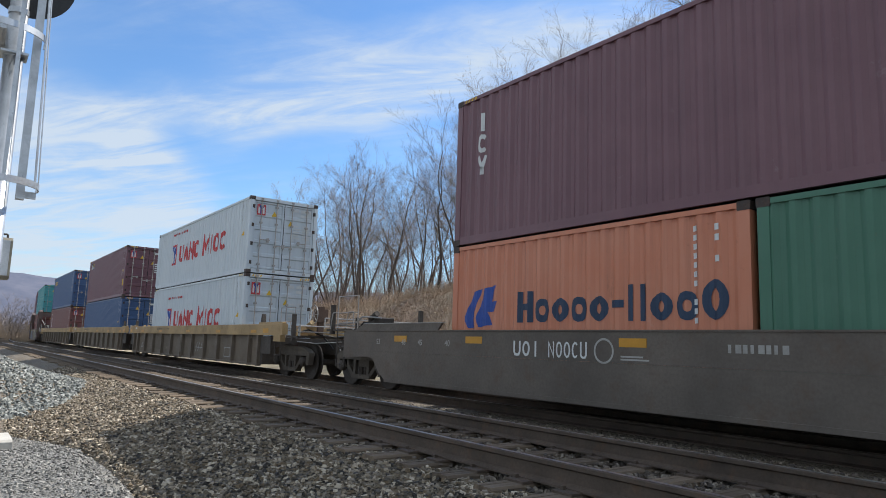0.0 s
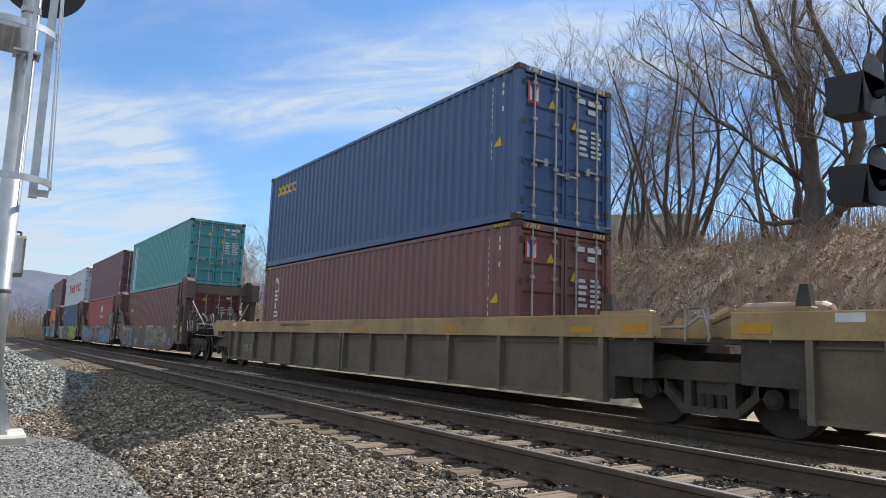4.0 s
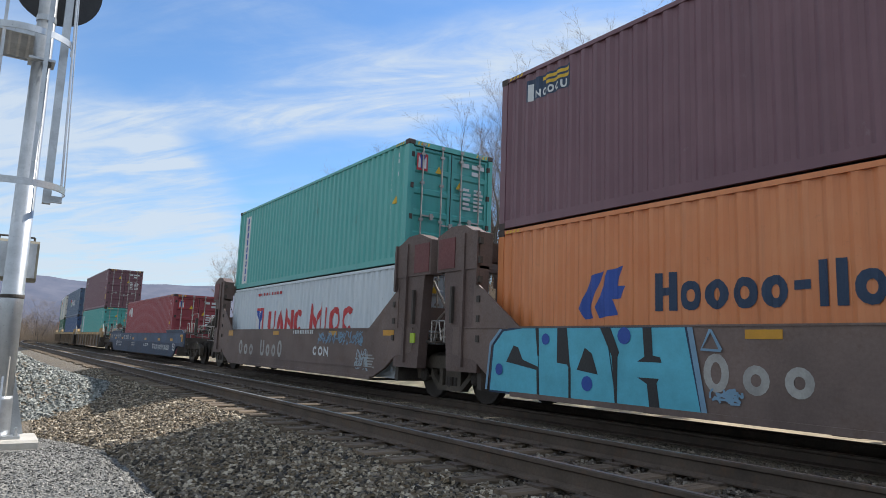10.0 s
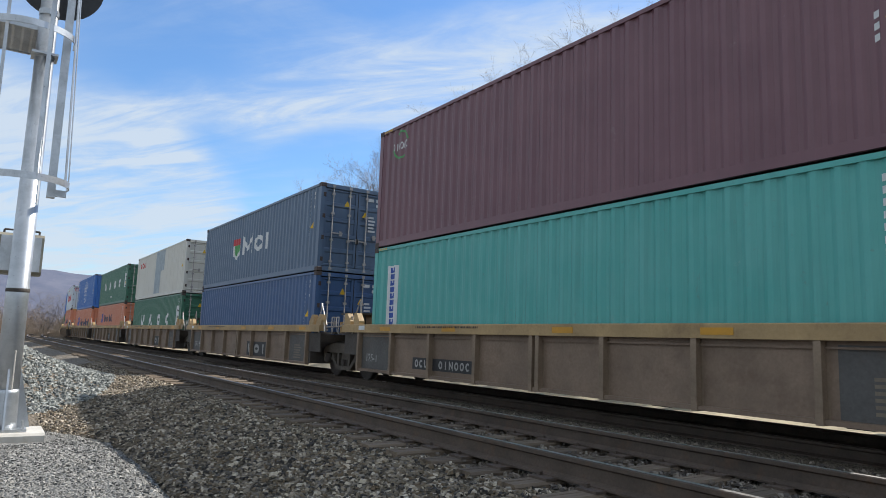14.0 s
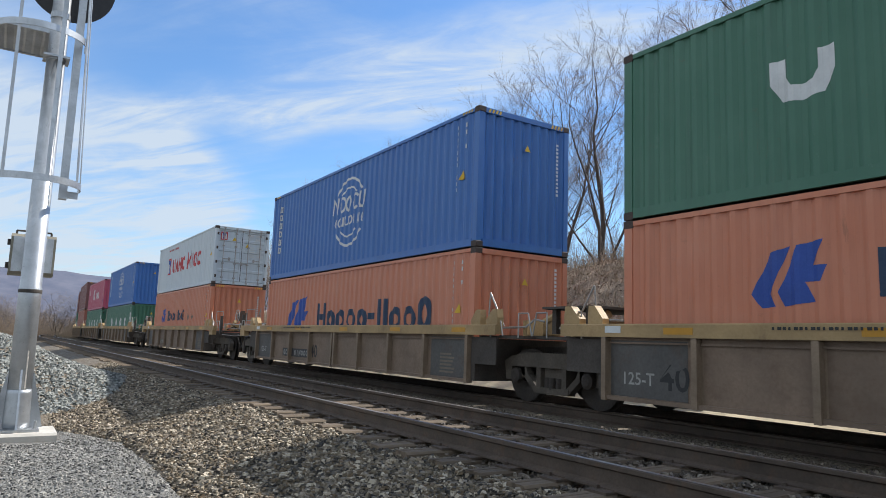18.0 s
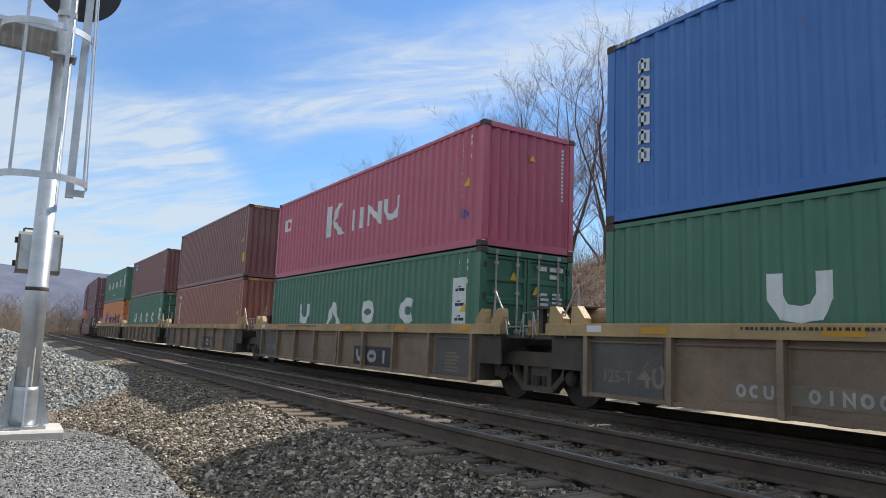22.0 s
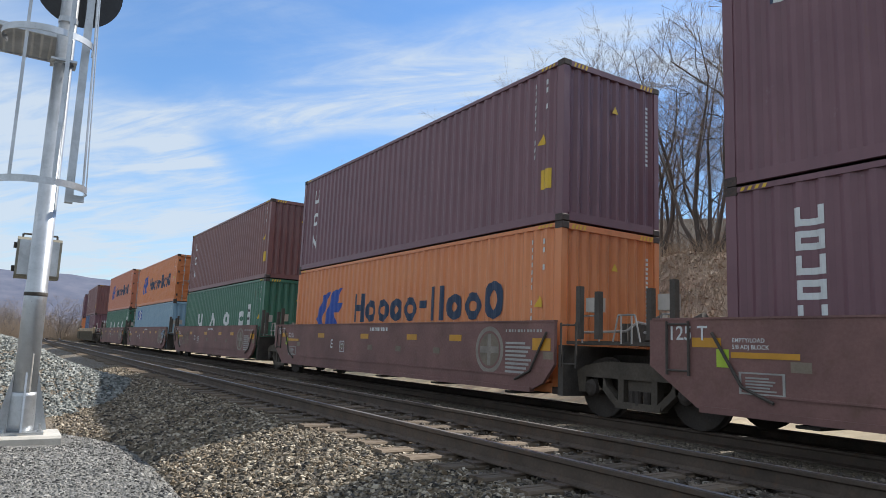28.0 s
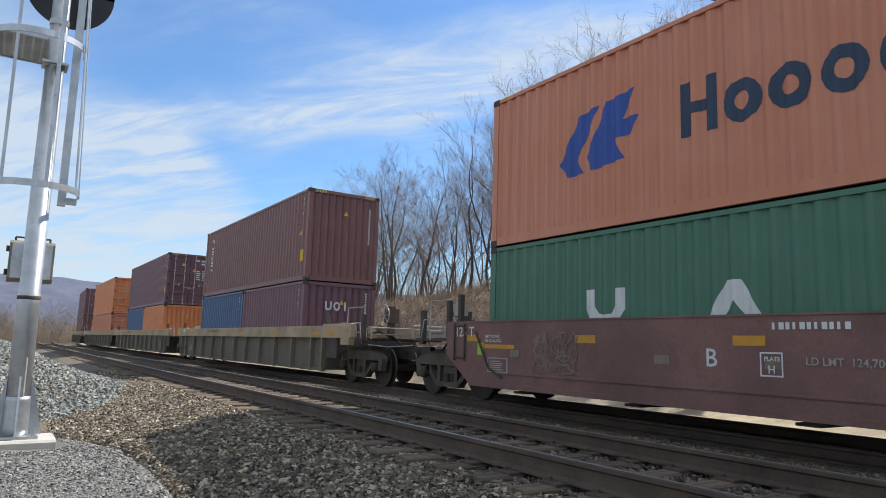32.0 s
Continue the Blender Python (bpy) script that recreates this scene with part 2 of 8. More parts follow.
M_RAIL = surface("rail_steel_side", (0.092, 0.068, 0.052), 0.75, 0.2, 40, 0.35, 3.0, (0.14, 0.075, 0.04), 0.5, 0.25)
M_HEAD = surface("polished_rail_head", (0.40, 0.375, 0.35), 0.42, 0.85, 60, 0.15, 2.0, (0.25, 0.2, 0.16), 0.3, 0.05, stretch=(0.2, 1, 1))
M_TIE = surface("weathered_tie_wood", (0.165, 0.122, 0.083), 0.85, 0, 12, 0.4, 2.5, (0.10, 0.075, 0.055), 0.6, 0.5, 0.25, stretch=(6, 0.7, 6))
M_CONC = surface("pale_concrete", (0.50, 0.47, 0.42), 0.85, 0, 60, 0.2, 2.5, (0.32, 0.27, 0.2), 0.4, 0.2)
M_BARK = surface("tree_bark", (0.105, 0.085, 0.072), 0.9, 0, 9, 0.4, 2.0, (0.15, 0.125, 0.10), 0.4, 0.5, 0.15, stretch=(2, 2, 0.5))
M_TWIG = surface("bare_twigs", (0.25, 0.20, 0.165), 0.9, 0, 8, 0.35, 0.8, (0.30, 0.245, 0.20), 0.4, 0.0, 0.15)
M_RUST = surface("rusty_brake_gear", (0.125, 0.078, 0.055), 0.8, 0, 26, 0.35, 3.0, (0.07, 0.045, 0.035), 0.5, 0.25)
M_ACYL = surface("tan_air_cylinder", (0.34, 0.22, 0.12), 0.5, 0, 30, 0.25, 3, (0.13, 0.06, 0.03), 0.4, 0.1)


def plain(name, colour, rough=0.55, vary=0.16):
    return surface(name, colour, rough, 0, 35, vary, 3.0, None, 0, 0.05)


MARK = {"white": plain("mark_white", (0.62, 0.64, 0.64), 0.6, 0.12), "pale": plain("mark_worn_white", (0.36, 0.35, 0.33), 0.7, 0.3),
        "red": plain("mark_red", (0.50, 0.045, 0.05)), "blue": plain("mark_blue", (0.020, 0.070, 0.33)), "navy": plain("mark_dark_blue", (0.014, 0.038, 0.085)),
        "yellow": plain("mark_yellow", (0.66, 0.42, 0.03)), "lime": plain("mark_lime", (0.38, 0.52, 0.04)), "black": plain("mark_black", (0.02, 0.02, 0.022)),
        "amber": plain("reflector_amber", (0.52, 0.25, 0.012), 0.4), "cyan": plain("mark_cyan", (0.09, 0.42, 0.55)), "skyblue": plain("mark_sky_blue", (0.17, 0.30, 0.42)),
        "silver": plain("mark_silver", (0.34, 0.40, 0.44)), "leaf": plain("mark_green", (0.08, 0.32, 0.10)), "skin": plain("mark_beige", (0.44, 0.40, 0.36)),
        "rose": plain("mark_rose", (0.42, 0.10, 0.16)), "dull_blue": plain("mark_faded_blue", (0.06, 0.12, 0.24)), "olive": plain("mark_olive", (0.30, 0.30, 0.14)),
        "faint": plain("mark_faint_tan", (0.20, 0.16, 0.12), 0.7, 0.3), "emblem": plain("mark_worn_emblem", (0.27, 0.235, 0.20), 0.7, 0.3)}


# ---------------------------------------------------------------- mesh helpers
class Shape:
    """Collects the corners and faces of one part."""

    def __init__(self):
        self.v, self.f = [], []

    def box(self, x0, x1, y0, y1, z0, z1, ch=0.0):
        if ch:
            return self.slab([(x0 + ch, z0), (x1 - ch, z0), (x1, z0 + ch), (x1, z1 - ch), (x1 - ch, z1), (x0 + ch, z1), (x0, z1 - ch), (x0, z0 + ch)], y0, y1)
        o = len(self.v)
        self.v += [(x0, y0, z0), (x1, y0, z0), (x1, y1, z0), (x0, y1, z0), (x0, y0, z1), (x1, y0, z1), (x1, y1, z1), (x0, y1, z1)]
        self.f += [tuple(o + i for i in q) for q in ((3, 2, 1, 0), (4, 5, 6, 7), (0, 1, 5, 4), (1, 2, 6, 5), (2, 3, 7, 6), (3, 0, 4, 7))]
        return self

    def slab(self, poly, y0, y1):
        """A polygon in x, z (counter-clockwise as seen from -y), thick from y0 to y1."""
        o, n = len(self.v), len(poly)
        self.v += [(x, y0, z) for x, z in poly] + [(x, y1, z) for x, z in poly]
        self.f.append(tuple(o + i for i in range(n)))
        self.f.append(tuple(o + n + i for i in reversed(range(n))))
        self.f += [(o + i, o + n + i, o + n + (i + 1) % n, o + (i + 1) % n) for i in range(n)]
        return self

    def prism(self, poly, x0, x1):
        """A polygon in y, z, long from x0 to x1."""
        o, n = len(self.v), len(poly)
        self.v += [(x0, y, z) for y, z in poly] + [(x1, y, z) for y, z in poly]
        self.f.append(tuple(o + i for i in reversed(range(n))))
        self.f.append(tuple(o + n + i for i in range(n)))
        self.f += [(o + i, o + (i + 1) % n, o + n + (i + 1) % n, o + n + i) for i in range(n)]
        return self

    def rod(self, a, b, r, n=8, r2=None, caps=True):
        a, b = Vector(a), Vector(b)
        w = (b - a).normalized()
        u = w.orthogonal().normalized()
        s = w.cross(u)
        o = len(self.v)
        for p, q in ((a, r), (b, r if r2 is None else r2)):
            self.v += [tuple(p + q * (math.cos(2 * math.pi * i / n) * u + math.sin(2 * math.pi * i / n) * s)) for i in range(n)]
        self.f += [(o + i, o + (i + 1) % n, o + n + (i + 1) % n, o + n + i) for i in range(n)]
        if caps:
            self.f.append(tuple(o + i for i in reversed(range(n))))
            self.f.append(tuple(o + n + i for i in range(n)))
        return self

    def pipe(self, pts, r, n=6):
        for a, b in zip(pts, pts[1:]):
            self.rod(a, b, r, n)
        return self

    def lathe(self, rings, centre=(0, 0, 0), axis="y", n=20):
        """rings: (place along the axis, radius)."""
        o = len(self.v)
        for d, r in rings:
            for i in range(n):
                c, s = r * math.cos(2 * math.pi * i / n), r * math.sin(2 * math.pi * i / n)
                p = (c, d, s) if axis == "y" else (c, s, d) if axis == "z" else (d, c, s)
                self.v.append(tuple(p[k] + centre[k] for k in range(3)))
        for j in range(len(rings) - 1):
            for i in range(n):
                self.f.append((o + j * n + i, o + j * n + (i + 1) % n, o + (j + 1) * n + (i + 1) % n, o + (j + 1) * n + i))
        self.f.append(tuple(o + i for i in reversed(range(n))))
        self.f.append(tuple(o + (len(rings) - 1) * n + i for i in range(n)))
        return self

    def faces(self, verts, faces):
        o = len(self.v)
        self.v += verts
        self.f += [tuple(o + i for i in q) for q in faces]
        return self

    def weld(self):
        """Joins corners that meet."""
        seen, where, v = {}, [], []
        for p in self.v:
            key = tuple(round(c, 4) for c in p)
            if key not in seen:
                seen[key] = len(v)
                v.append(p)
            where.append(seen[key])
        faces = []
        for q in self.f:
            ring_ = [where[i] for i in q]
            ring_ = [i for k, i in enumerate(ring_) if i != ring_[k - 1]]
            if len(set(ring_)) == len(ring_) > 2:
                faces.append(tuple(ring_))
        self.v, self.f = v, faces
        return self

    def mesh(self, name, material, smooth=False):
        me = bpy.data.meshes.new(name)
        me.from_pydata(self.v, [], self.f)
        if smooth:
            me.polygons.foreach_set("use_smooth", [True] * len(me.polygons))
        me.materials.append(material)
        me.update()
        return me


def part(name, shape, material, parent, label="", at=None, smooth=False):
    """Links a shape (or a mesh that is shared) as one mesh object under a thing or part."""
    me = shape.mesh(name, material, smooth) if isinstance(shape, Shape) else shape
    ob = new(name, me)
    ob.parent = parent
    if at is not None:
        ob.matrix_basis = at
    return tagged(ob, label) if label else ob


TEXT = {}


def text_mark(words, x, z, height):
    """Triangles of readable words and figures, from x rightwards on the line z."""
    if words not in TEXT:
        cu = bpy.data.curves.new("lettering", "FONT")
        cu.body, cu.size, cu.offset, cu.resolution_u = words, 1.0, 0.012, 3
        ob = bpy.data.objects.new("lettering", cu)
        scene.collection.objects.link(ob)
        me = bpy.data.meshes.new_from_object(ob.evaluated_get(bpy.context.evaluated_depsgraph_get()))
        me.calc_loop_triangles()
        TEXT[words] = [[(me.vertices[i].co.x, me.vertices[i].co.y) for i in t.vertices] for t in me.loop_triangles]
        bpy.data.objects.remove(ob)
        bpy.data.meshes.remove(me)
        bpy.data.curves.remove(cu)
    k = height / 0.70
    return [[(x + k * a, z + k * b) for a, b in tri] for tri in TEXT[words]]


for _w in ("52,900 LBS MAX GROSS WT FOR 20 FT CONTAINER", "EMPTY/LOAD", "5/8 ADJ BLOCK", "125 T", "125-T", "40", "45", "48", "53", "A", "B", "C", "D", "E", "GTB", "H", "LD LMT  124,700  PER UNIT", "PLATE"):
    text_mark(_w, 0, 0, 1)


# ---------------------------------------------------------------- the way of the tracks
Y_TRAIN, Y_NEAR = 9.02, 4.69
BEND, RADIUS = -70.0, 430.0


def way(s, y0):
    """Place and heading (degrees) at s metres along a track: straight, then a bend away towards +y in the distance."""
    if s >= BEND:
        return s, y0, 0.0
    r = RADIUS + (Y_TRAIN - y0)
    a = (BEND - s) / r
    return BEND - r * math.sin(a), y0 + r * (1 - math.cos(a)), -math.degrees(a)


def run(t):
    """How far the train has gone at t seconds."""
    return ((((-2.2256e-05 * t + 0.00115526) * t + 0.00622938) * t + 13.0069242) * t) - 54.69978


# ---------------------------------------------------------------- ground, bank and tracks
def ballast_mat():
    m, n, l, p = tree_of("ballast_ground")
    v = coords(n, l)
    vor = n.new("ShaderNodeTexVoronoi")
    vor.inputs["Scale"].default_value = 24.0
    l.new(v, vor.inputs["Vector"])
    bw = n.new("ShaderNodeRGBToBW")
    l.new(vor.outputs["Color"], bw.inputs[0])
    big = noise_node(n, l, v, 0.35, 5.0)
    mid = noise_node(n, l, v, 1.7, 6.0)
    col = blend(n, l, ramp(n, l, bw.outputs[0], 0.15, 0.85), (0.055, 0.046, 0.036), (0.25, 0.208, 0.155))
    col = blend(n, l, ramp(n, l, big, 0.40, 0.62, 0, 0.55), col, (0.17, 0.130, 0.088))
    col = blend(n, l, ramp(n, l, mid, 0.55, 0.72, 0, 0.35), col, (0.095, 0.085, 0.075))
    l.new(col, p.inputs["Base Color"])
    p.inputs["Roughness"].default_value = 0.9
    b = n.new("ShaderNodeBump")
    b.inputs["Strength"].default_value, b.inputs["Distance"].default_value = 0.9, 0.04
    l.new(vor.outputs["Distance"], b.inputs["Height"])
    b.invert = True
    l.new(b.outputs[0], p.inputs["Normal"])
    return m


def gravel_mat():
    m, n, l, p = tree_of("fine_grey_gravel")
    v = coords(n, l)
    vor = n.new("ShaderNodeTexVoronoi")
    vor.inputs["Scale"].default_value = 40.0
    l.new(v, vor.inputs["Vector"])
    bw = n.new("ShaderNodeRGBToBW")
    l.new(vor.outputs["Color"], bw.inputs[0])
    col = blend(n, l, ramp(n, l, bw.outputs[0], 0.15, 0.85), (0.066, 0.064, 0.059), (0.30, 0.288, 0.262))
    col = blend(n, l, ramp(n, l, noise_node(n, l, v, 1.2, 6.0), 0.45, 0.7, 0, 0.35), col, (0.115, 0.112, 0.104))
    l.new(col, p.inputs["Base Color"])
    p.inputs["Roughness"].default_value = 0.9
    b = n.new("ShaderNodeBump")
    b.inputs["Strength"].default_value, b.inputs["Distance"].default_value = 1.0, 0.03
    b.invert = True
    l.new(vor.outputs["Distance"], b.inputs["Height"])
    l.new(b.outputs[0], p.inputs["Normal"])
    return m


def leaf_litter_mat():
    m, n, l, p = tree_of("bank_leaf_litter")
    v = coords(n, l)
    big, mid, fine = noise_node(n, l, v, 0.25, 6.0), noise_node(n, l, v, 1.6, 8.0, 0.7), noise_node(n, l, v, 14.0, 6.0, 0.7)
    col = blend(n, l, ramp(n, l, mid, 0.35, 0.68), (0.17, 0.112, 0.078), (0.47, 0.33, 0.235))
    col = blend(n, l, ramp(n, l, big, 0.45, 0.65, 0, 0.6), col, (0.50, 0.41, 0.30))
    col = blend(n, l, ramp(n, l, fine, 0.45, 0.65, 0, 0.45), col, (0.17, 0.125, 0.095))
    l.new(col, p.inputs["Base Color"])
    p.inputs["Roughness"].default_value = 0.95
    b = n.new("ShaderNodeBump")
    b.inputs["Strength"].default_value, b.inputs["Distance"].default_value = 0.8, 0.12
    l.new(noise_node(n, l, v, 5.0, 8.0, 0.75), b.inputs["Height"])
    l.new(b.outputs[0], p.inputs["Normal"])
    return m


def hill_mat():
    m, n, l, p = tree_of("haze_blue_wooded_ridge")
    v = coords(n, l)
    # blue of the distance haze is mixed into the ridge's own colours
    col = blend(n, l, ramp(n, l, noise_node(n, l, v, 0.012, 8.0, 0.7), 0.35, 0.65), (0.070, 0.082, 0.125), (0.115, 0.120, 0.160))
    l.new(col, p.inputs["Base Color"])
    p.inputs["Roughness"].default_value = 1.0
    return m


M_BALLAST, M_GRAVEL, M_LITTER, M_HILL = ballast_mat(), gravel_mat(), leaf_litter_mat(), hill_mat()
M_STONE = surface("ballast_stone", (0.30, 0.265, 0.225), 0.85, 0, 20, 0.3, 6.0, None, 0, 0.3)
M_PALE_STONE = surface("pale_ballast_stone", (0.36, 0.37, 0.36), 0.85, 0, 20, 0.3, 6.0, None, 0, 0.3)


def by_island(mat_, colours):
    """Each stone of a heap takes its own shade."""
    n, l = mat_.node_tree.nodes, mat_.node_tree.links
    p = n["Principled BSDF"]
    geo, rp = n.new("ShaderNodeNewGeometry"), n.new("ShaderNodeValToRGB")
    rp.color_ramp.interpolation = "CONSTANT"
    while len(rp.color_ramp.elements) < len(colours):
        rp.color_ramp.elements.new(0.5)
    for k, c in enumerate(colours):
        rp.color_ramp.elements[k].position = k / len(colours)
        rp.color_ramp.elements[k].color = (*c, 1)
    l.new(geo.outputs["Random Per Island"], rp.inputs[0])
    l.new(rp.outputs[0], p.inputs["Base Color"])


by_island(M_STONE, [(0.080, 0.066, 0.048), (0.192, 0.156, 0.110), (0.32, 0.262, 0.188), (0.142, 0.110, 0.072), (0.232, 0.194, 0.146), (0.037, 0.032, 0.027), (0.49, 0.42, 0.32), (0.155, 0.112, 0.068)])
by_island(M_PALE_STONE, [(0.130, 0.138, 0.130), (0.235, 0.245, 0.228), (0.34, 0.345, 0.315), (0.175, 0.182, 0.168), (0.085, 0.092, 0.088), (0.27, 0.272, 0.245)])


def lump(x, y):
    return noise.noise((x * 0.9, y * 0.9, 0.3)) * 0.05 + noise.noise((x * 0.23, y * 0.23, 5.1)) * 0.10


def smooth(a, b, x):
    t = min(1.0, max(0.0, (x - a) / (b - a)))
    return t * t * (3 - 2 * t)


def heap(x, y):
    """The stockpile of pale stone beside the mast."""
    d = math.hypot((x + 18.5) / 6.5, (y + 0.2) / 3.5)
    return 1.36 * (1 - smooth(0.0, 1.0, d))


def pad(x, y):
    """1 on the raised gravel lot the camera stands on, 0 past its slumped edge."""
    dx, dy = max(0.0, -6.5 - x) / 7.0, max(0.0, y + 3.0) / 4.68
    d = (dx ** 4 + dy ** 4) ** 0.25 + 0.025 * noise.noise((x * 0.8, y * 0.8, 7.7)) + 0.01 * noise.noise((x * 4, y * 4, 1.7))
    return 1 - smooth(0.92, 1.02, d)


def lot_z(x, y):
    return -0.345 - 0.14 * smooth(-7.5, -11.0, x) + 0.5 * lump(x, y)


def ground_z(x, y):
    """Ground height; lateral distance counts from the train's track, which bends away in the distance."""
    if x < BEND:
        e = BEND - x
        y = y - (RADIUS - math.sqrt(max(1.0, RADIUS * RADIUS - min(e, 300) ** 2)))
    bed = -0.20
    if y < Y_NEAR:
        z = -0.105 - 0.435 * (1 - smooth(0.9, 3.5, y))
        z += -0.5 * smooth(-3, -14, y)
    elif y < 11.6:
        z = bed + 0.02 - 0.10 * smooth(5.9, 6.6, y) * (1 - smooth(6.9, 7.6, y))
    else:
        rise = 0.72 + 0.28 * smooth(-42, -14, x)
        z = bed - 0.18 * smooth(11.6, 12.6, y) + rise * (4.75 * smooth(11.9, 21.0, y) + 0.16 * max(0.0, y - 19.0) * (1 - smooth(45, 90, y) * 0.4))
        z += rise * 0.5 * noise.noise((x * 0.12, y * 0.2, 2.2)) * smooth(13, 16, y)
        z += 0.14 * noise.noise((x * 0.7, y * 0.7, 4.4)) * smooth(13, 15, y)
    return z


def lay(name, xs, ys, height, material, label):
    s = Shape()
    s.v = [(x, y, height(x, y)) for x in xs for y in ys]
    k = len(ys)
    s.f = [(i * k + j, (i + 1) * k + j, (i + 1) * k + j + 1, i * k + j + 1) for i in range(len(xs) - 1) for j in range(k - 1)]
    return tagged(part(name, s, material, None, smooth=True), label, "ground", kind="structure")


def steps(*spans):
    out = []
    for a, b, d in spans:
        n = max(1, round((b - a) / d))
        out += [a + (b - a) * i / n for i in range(n)]
    return out + [spans[-1][1]]


gx = steps((-4500, -600, 300), (-600, -160, 20), (-160, -60, 4), (-60, -24, 1.2), (-24, 6, 0.25), (6, 40, 2), (40, 600, 60), (600, 3000, 400))
lay("ground", gx, steps((-3000, -300, 300), (-300, -40, 20), (-40, -6, 2), (-6, 0, 0.3), (0, 4.2, 0.14), (4.2, 12, 0.6), (12, 13, 0.5)),
    lambda x, y: ground_z(x, y) + (lump(x, y) if -24 < x < 6 and -6 < y < 3.4 else 0) + heap(x, y) - 0.25 * pad(x, y), M_BALLAST, "brown-grey stone ballast and dirt beside the tracks")
lay("bank", gx, steps((13, 22, 0.45), (22, 60, 2), (60, 300, 30), (300, 3000, 300)), lambda x, y: ground_z(x, y) if y < 120 else ground_z(x, 120) - 0.01 * (y - 120),
    M_LITTER, "steep bank covered with brown leaf litter and dead grass")
M_STRAW = surface("straw_verge", (0.37, 0.31, 0.205), 0.95, 0, 9, 0.35, 1.2, (0.22, 0.16, 0.09), 0.5, 0.6, bump_scale=8)
lay("verge", steps((-160, -60, 4), (-60, 12, 1.0)), steps((10.75, 14.1, 0.3)), lambda x, y: ground_z(x, y) + 0.03 + 0.05 * noise.noise((x * 0.9, y * 1.3, 3.1)), M_STRAW,
    "sunlit strip of dry straw-coloured grass behind the train")
# extended unseen behind the camera to bounce light onto the train's near side
lay("gravel_lot", steps((-14.2, 4.5, 0.15), (4.5, 60, 1.5)), steps((-45, -7, 1.5), (-7, 2.4, 0.12)),
    lambda x, y: (ground_z(x, y) + lump(x, y) + heap(x, y) - 0.08) * (1 - pad(x, y)) + pad(x, y) * lot_z(x, y), M_GRAVEL, "raised lot of fine grey crushed gravel")


M_BED = surface("dark_bed_stone", (0.14, 0.115, 0.095), 0.85, 0, 20, 0.3, 6.0, None, 0, 0.3)
by_island(M_BED, [(0.085, 0.07, 0.056), (0.145, 0.12, 0.098), (0.06, 0.05, 0.043), (0.20, 0.165, 0.13), (0.11, 0.088, 0.07), (0.26, 0.225, 0.18), (0.075, 0.06, 0.047)])


# stones lying loose: nearest strip, and the pale stockpile
def stones(name, count, seed, place, size, material, label):
    rnd, s = random.Random(seed), Shape()
    v, f = [], []
    base = [(-1, -0.8, -0.6), (0.9, -1, -0.5), (1, 0.8, -0.7), (-0.8, 1, -0.6), (-0.6, -0.7, 0.6), (0.8, -0.5, 0.7), (0.5, 0.7, 0.6), (-0.7, 0.5, 0.8)]
    quads = ((3, 2, 1, 0), (4, 5, 6, 7), (0, 1, 5, 4), (1, 2, 6, 5), (2, 3, 7, 6), (3, 0, 4, 7))
    for _ in range(count):
        spot = place(rnd)
        if spot is None:
            continue
        x, y, z = spot
        r = rnd.uniform(*size)
        ca, sa = math.cos(rnd.uniform(0, 6.28)), math.sin(rnd.uniform(0, 6.28))
        kx, ky, kz, tilt = rnd.uniform(0.7, 1.3), rnd.uniform(0.6, 1.1), rnd.uniform(0.4, 0.9), rnd.uniform(-0.5, 0.5)
        o = len(v)
        for bx, by, bz in base:
            px, py, pz = bx * r * kx * rnd.uniform(0.75, 1.2), by * r * ky * rnd.uniform(0.75, 1.2), bz * r * kz
            pz += tilt * px
            v.append((x + px * ca - py * sa, y + px * sa + py * ca, z + pz))
        f += [tuple(o + i for i in q) for q in quads]
    s.v, s.f = v, f
    ob = part(name, s, material, None)
    return tagged(ob, label, "stones", kind="stuff")


def near_spot(rnd):
    x, y = -1.2 - 24 * rnd.random() ** 1.75, rnd.uniform(0.9, 3.7)
    if pad(x, y) > 0.45 or heap(x, y) > 0.12:
        return None
    return x, y, ground_z(x, y) + lump(x, y) * (y < 3.4) + heap(x, y) - 0.25 * pad(x, y) + 0.012


def heap_spot(rnd):
    x, y = rnd.uniform(-24.8, -12.2), rnd.uniform(-2.2, 3.3)
    if heap(x, y) < 0.10:
        return None
    return x, y, ground_z(x, y) + lump(x, y) + heap(x, y) + 0.02


def between_spot(rnd):
    x, y = -2 - 40 * rnd.random() ** 1.6, rnd.uniform(5.3, 7.6)
    return x, y, ground_z(x, y) + 0.03


stones("loose_ballast", 44000, 3, near_spot, (0.011, 0.027), M_STONE, "loose brown and grey ballast stones along the track")
def lot_spot(rnd):
    x, y = -1.5 - 12.0 * rnd.random() ** 0.9, rnd.uniform(-1.6, 2.0)
    if pad(x, y) < 0.25 or math.hypot(x + 10.7, y - 0.4) < 0.62:
        return None
    return x, y, (ground_z(x, y) + lump(x, y) - 0.08) * (1 - pad(x, y)) + pad(x, y) * lot_z(x, y) + 0.004


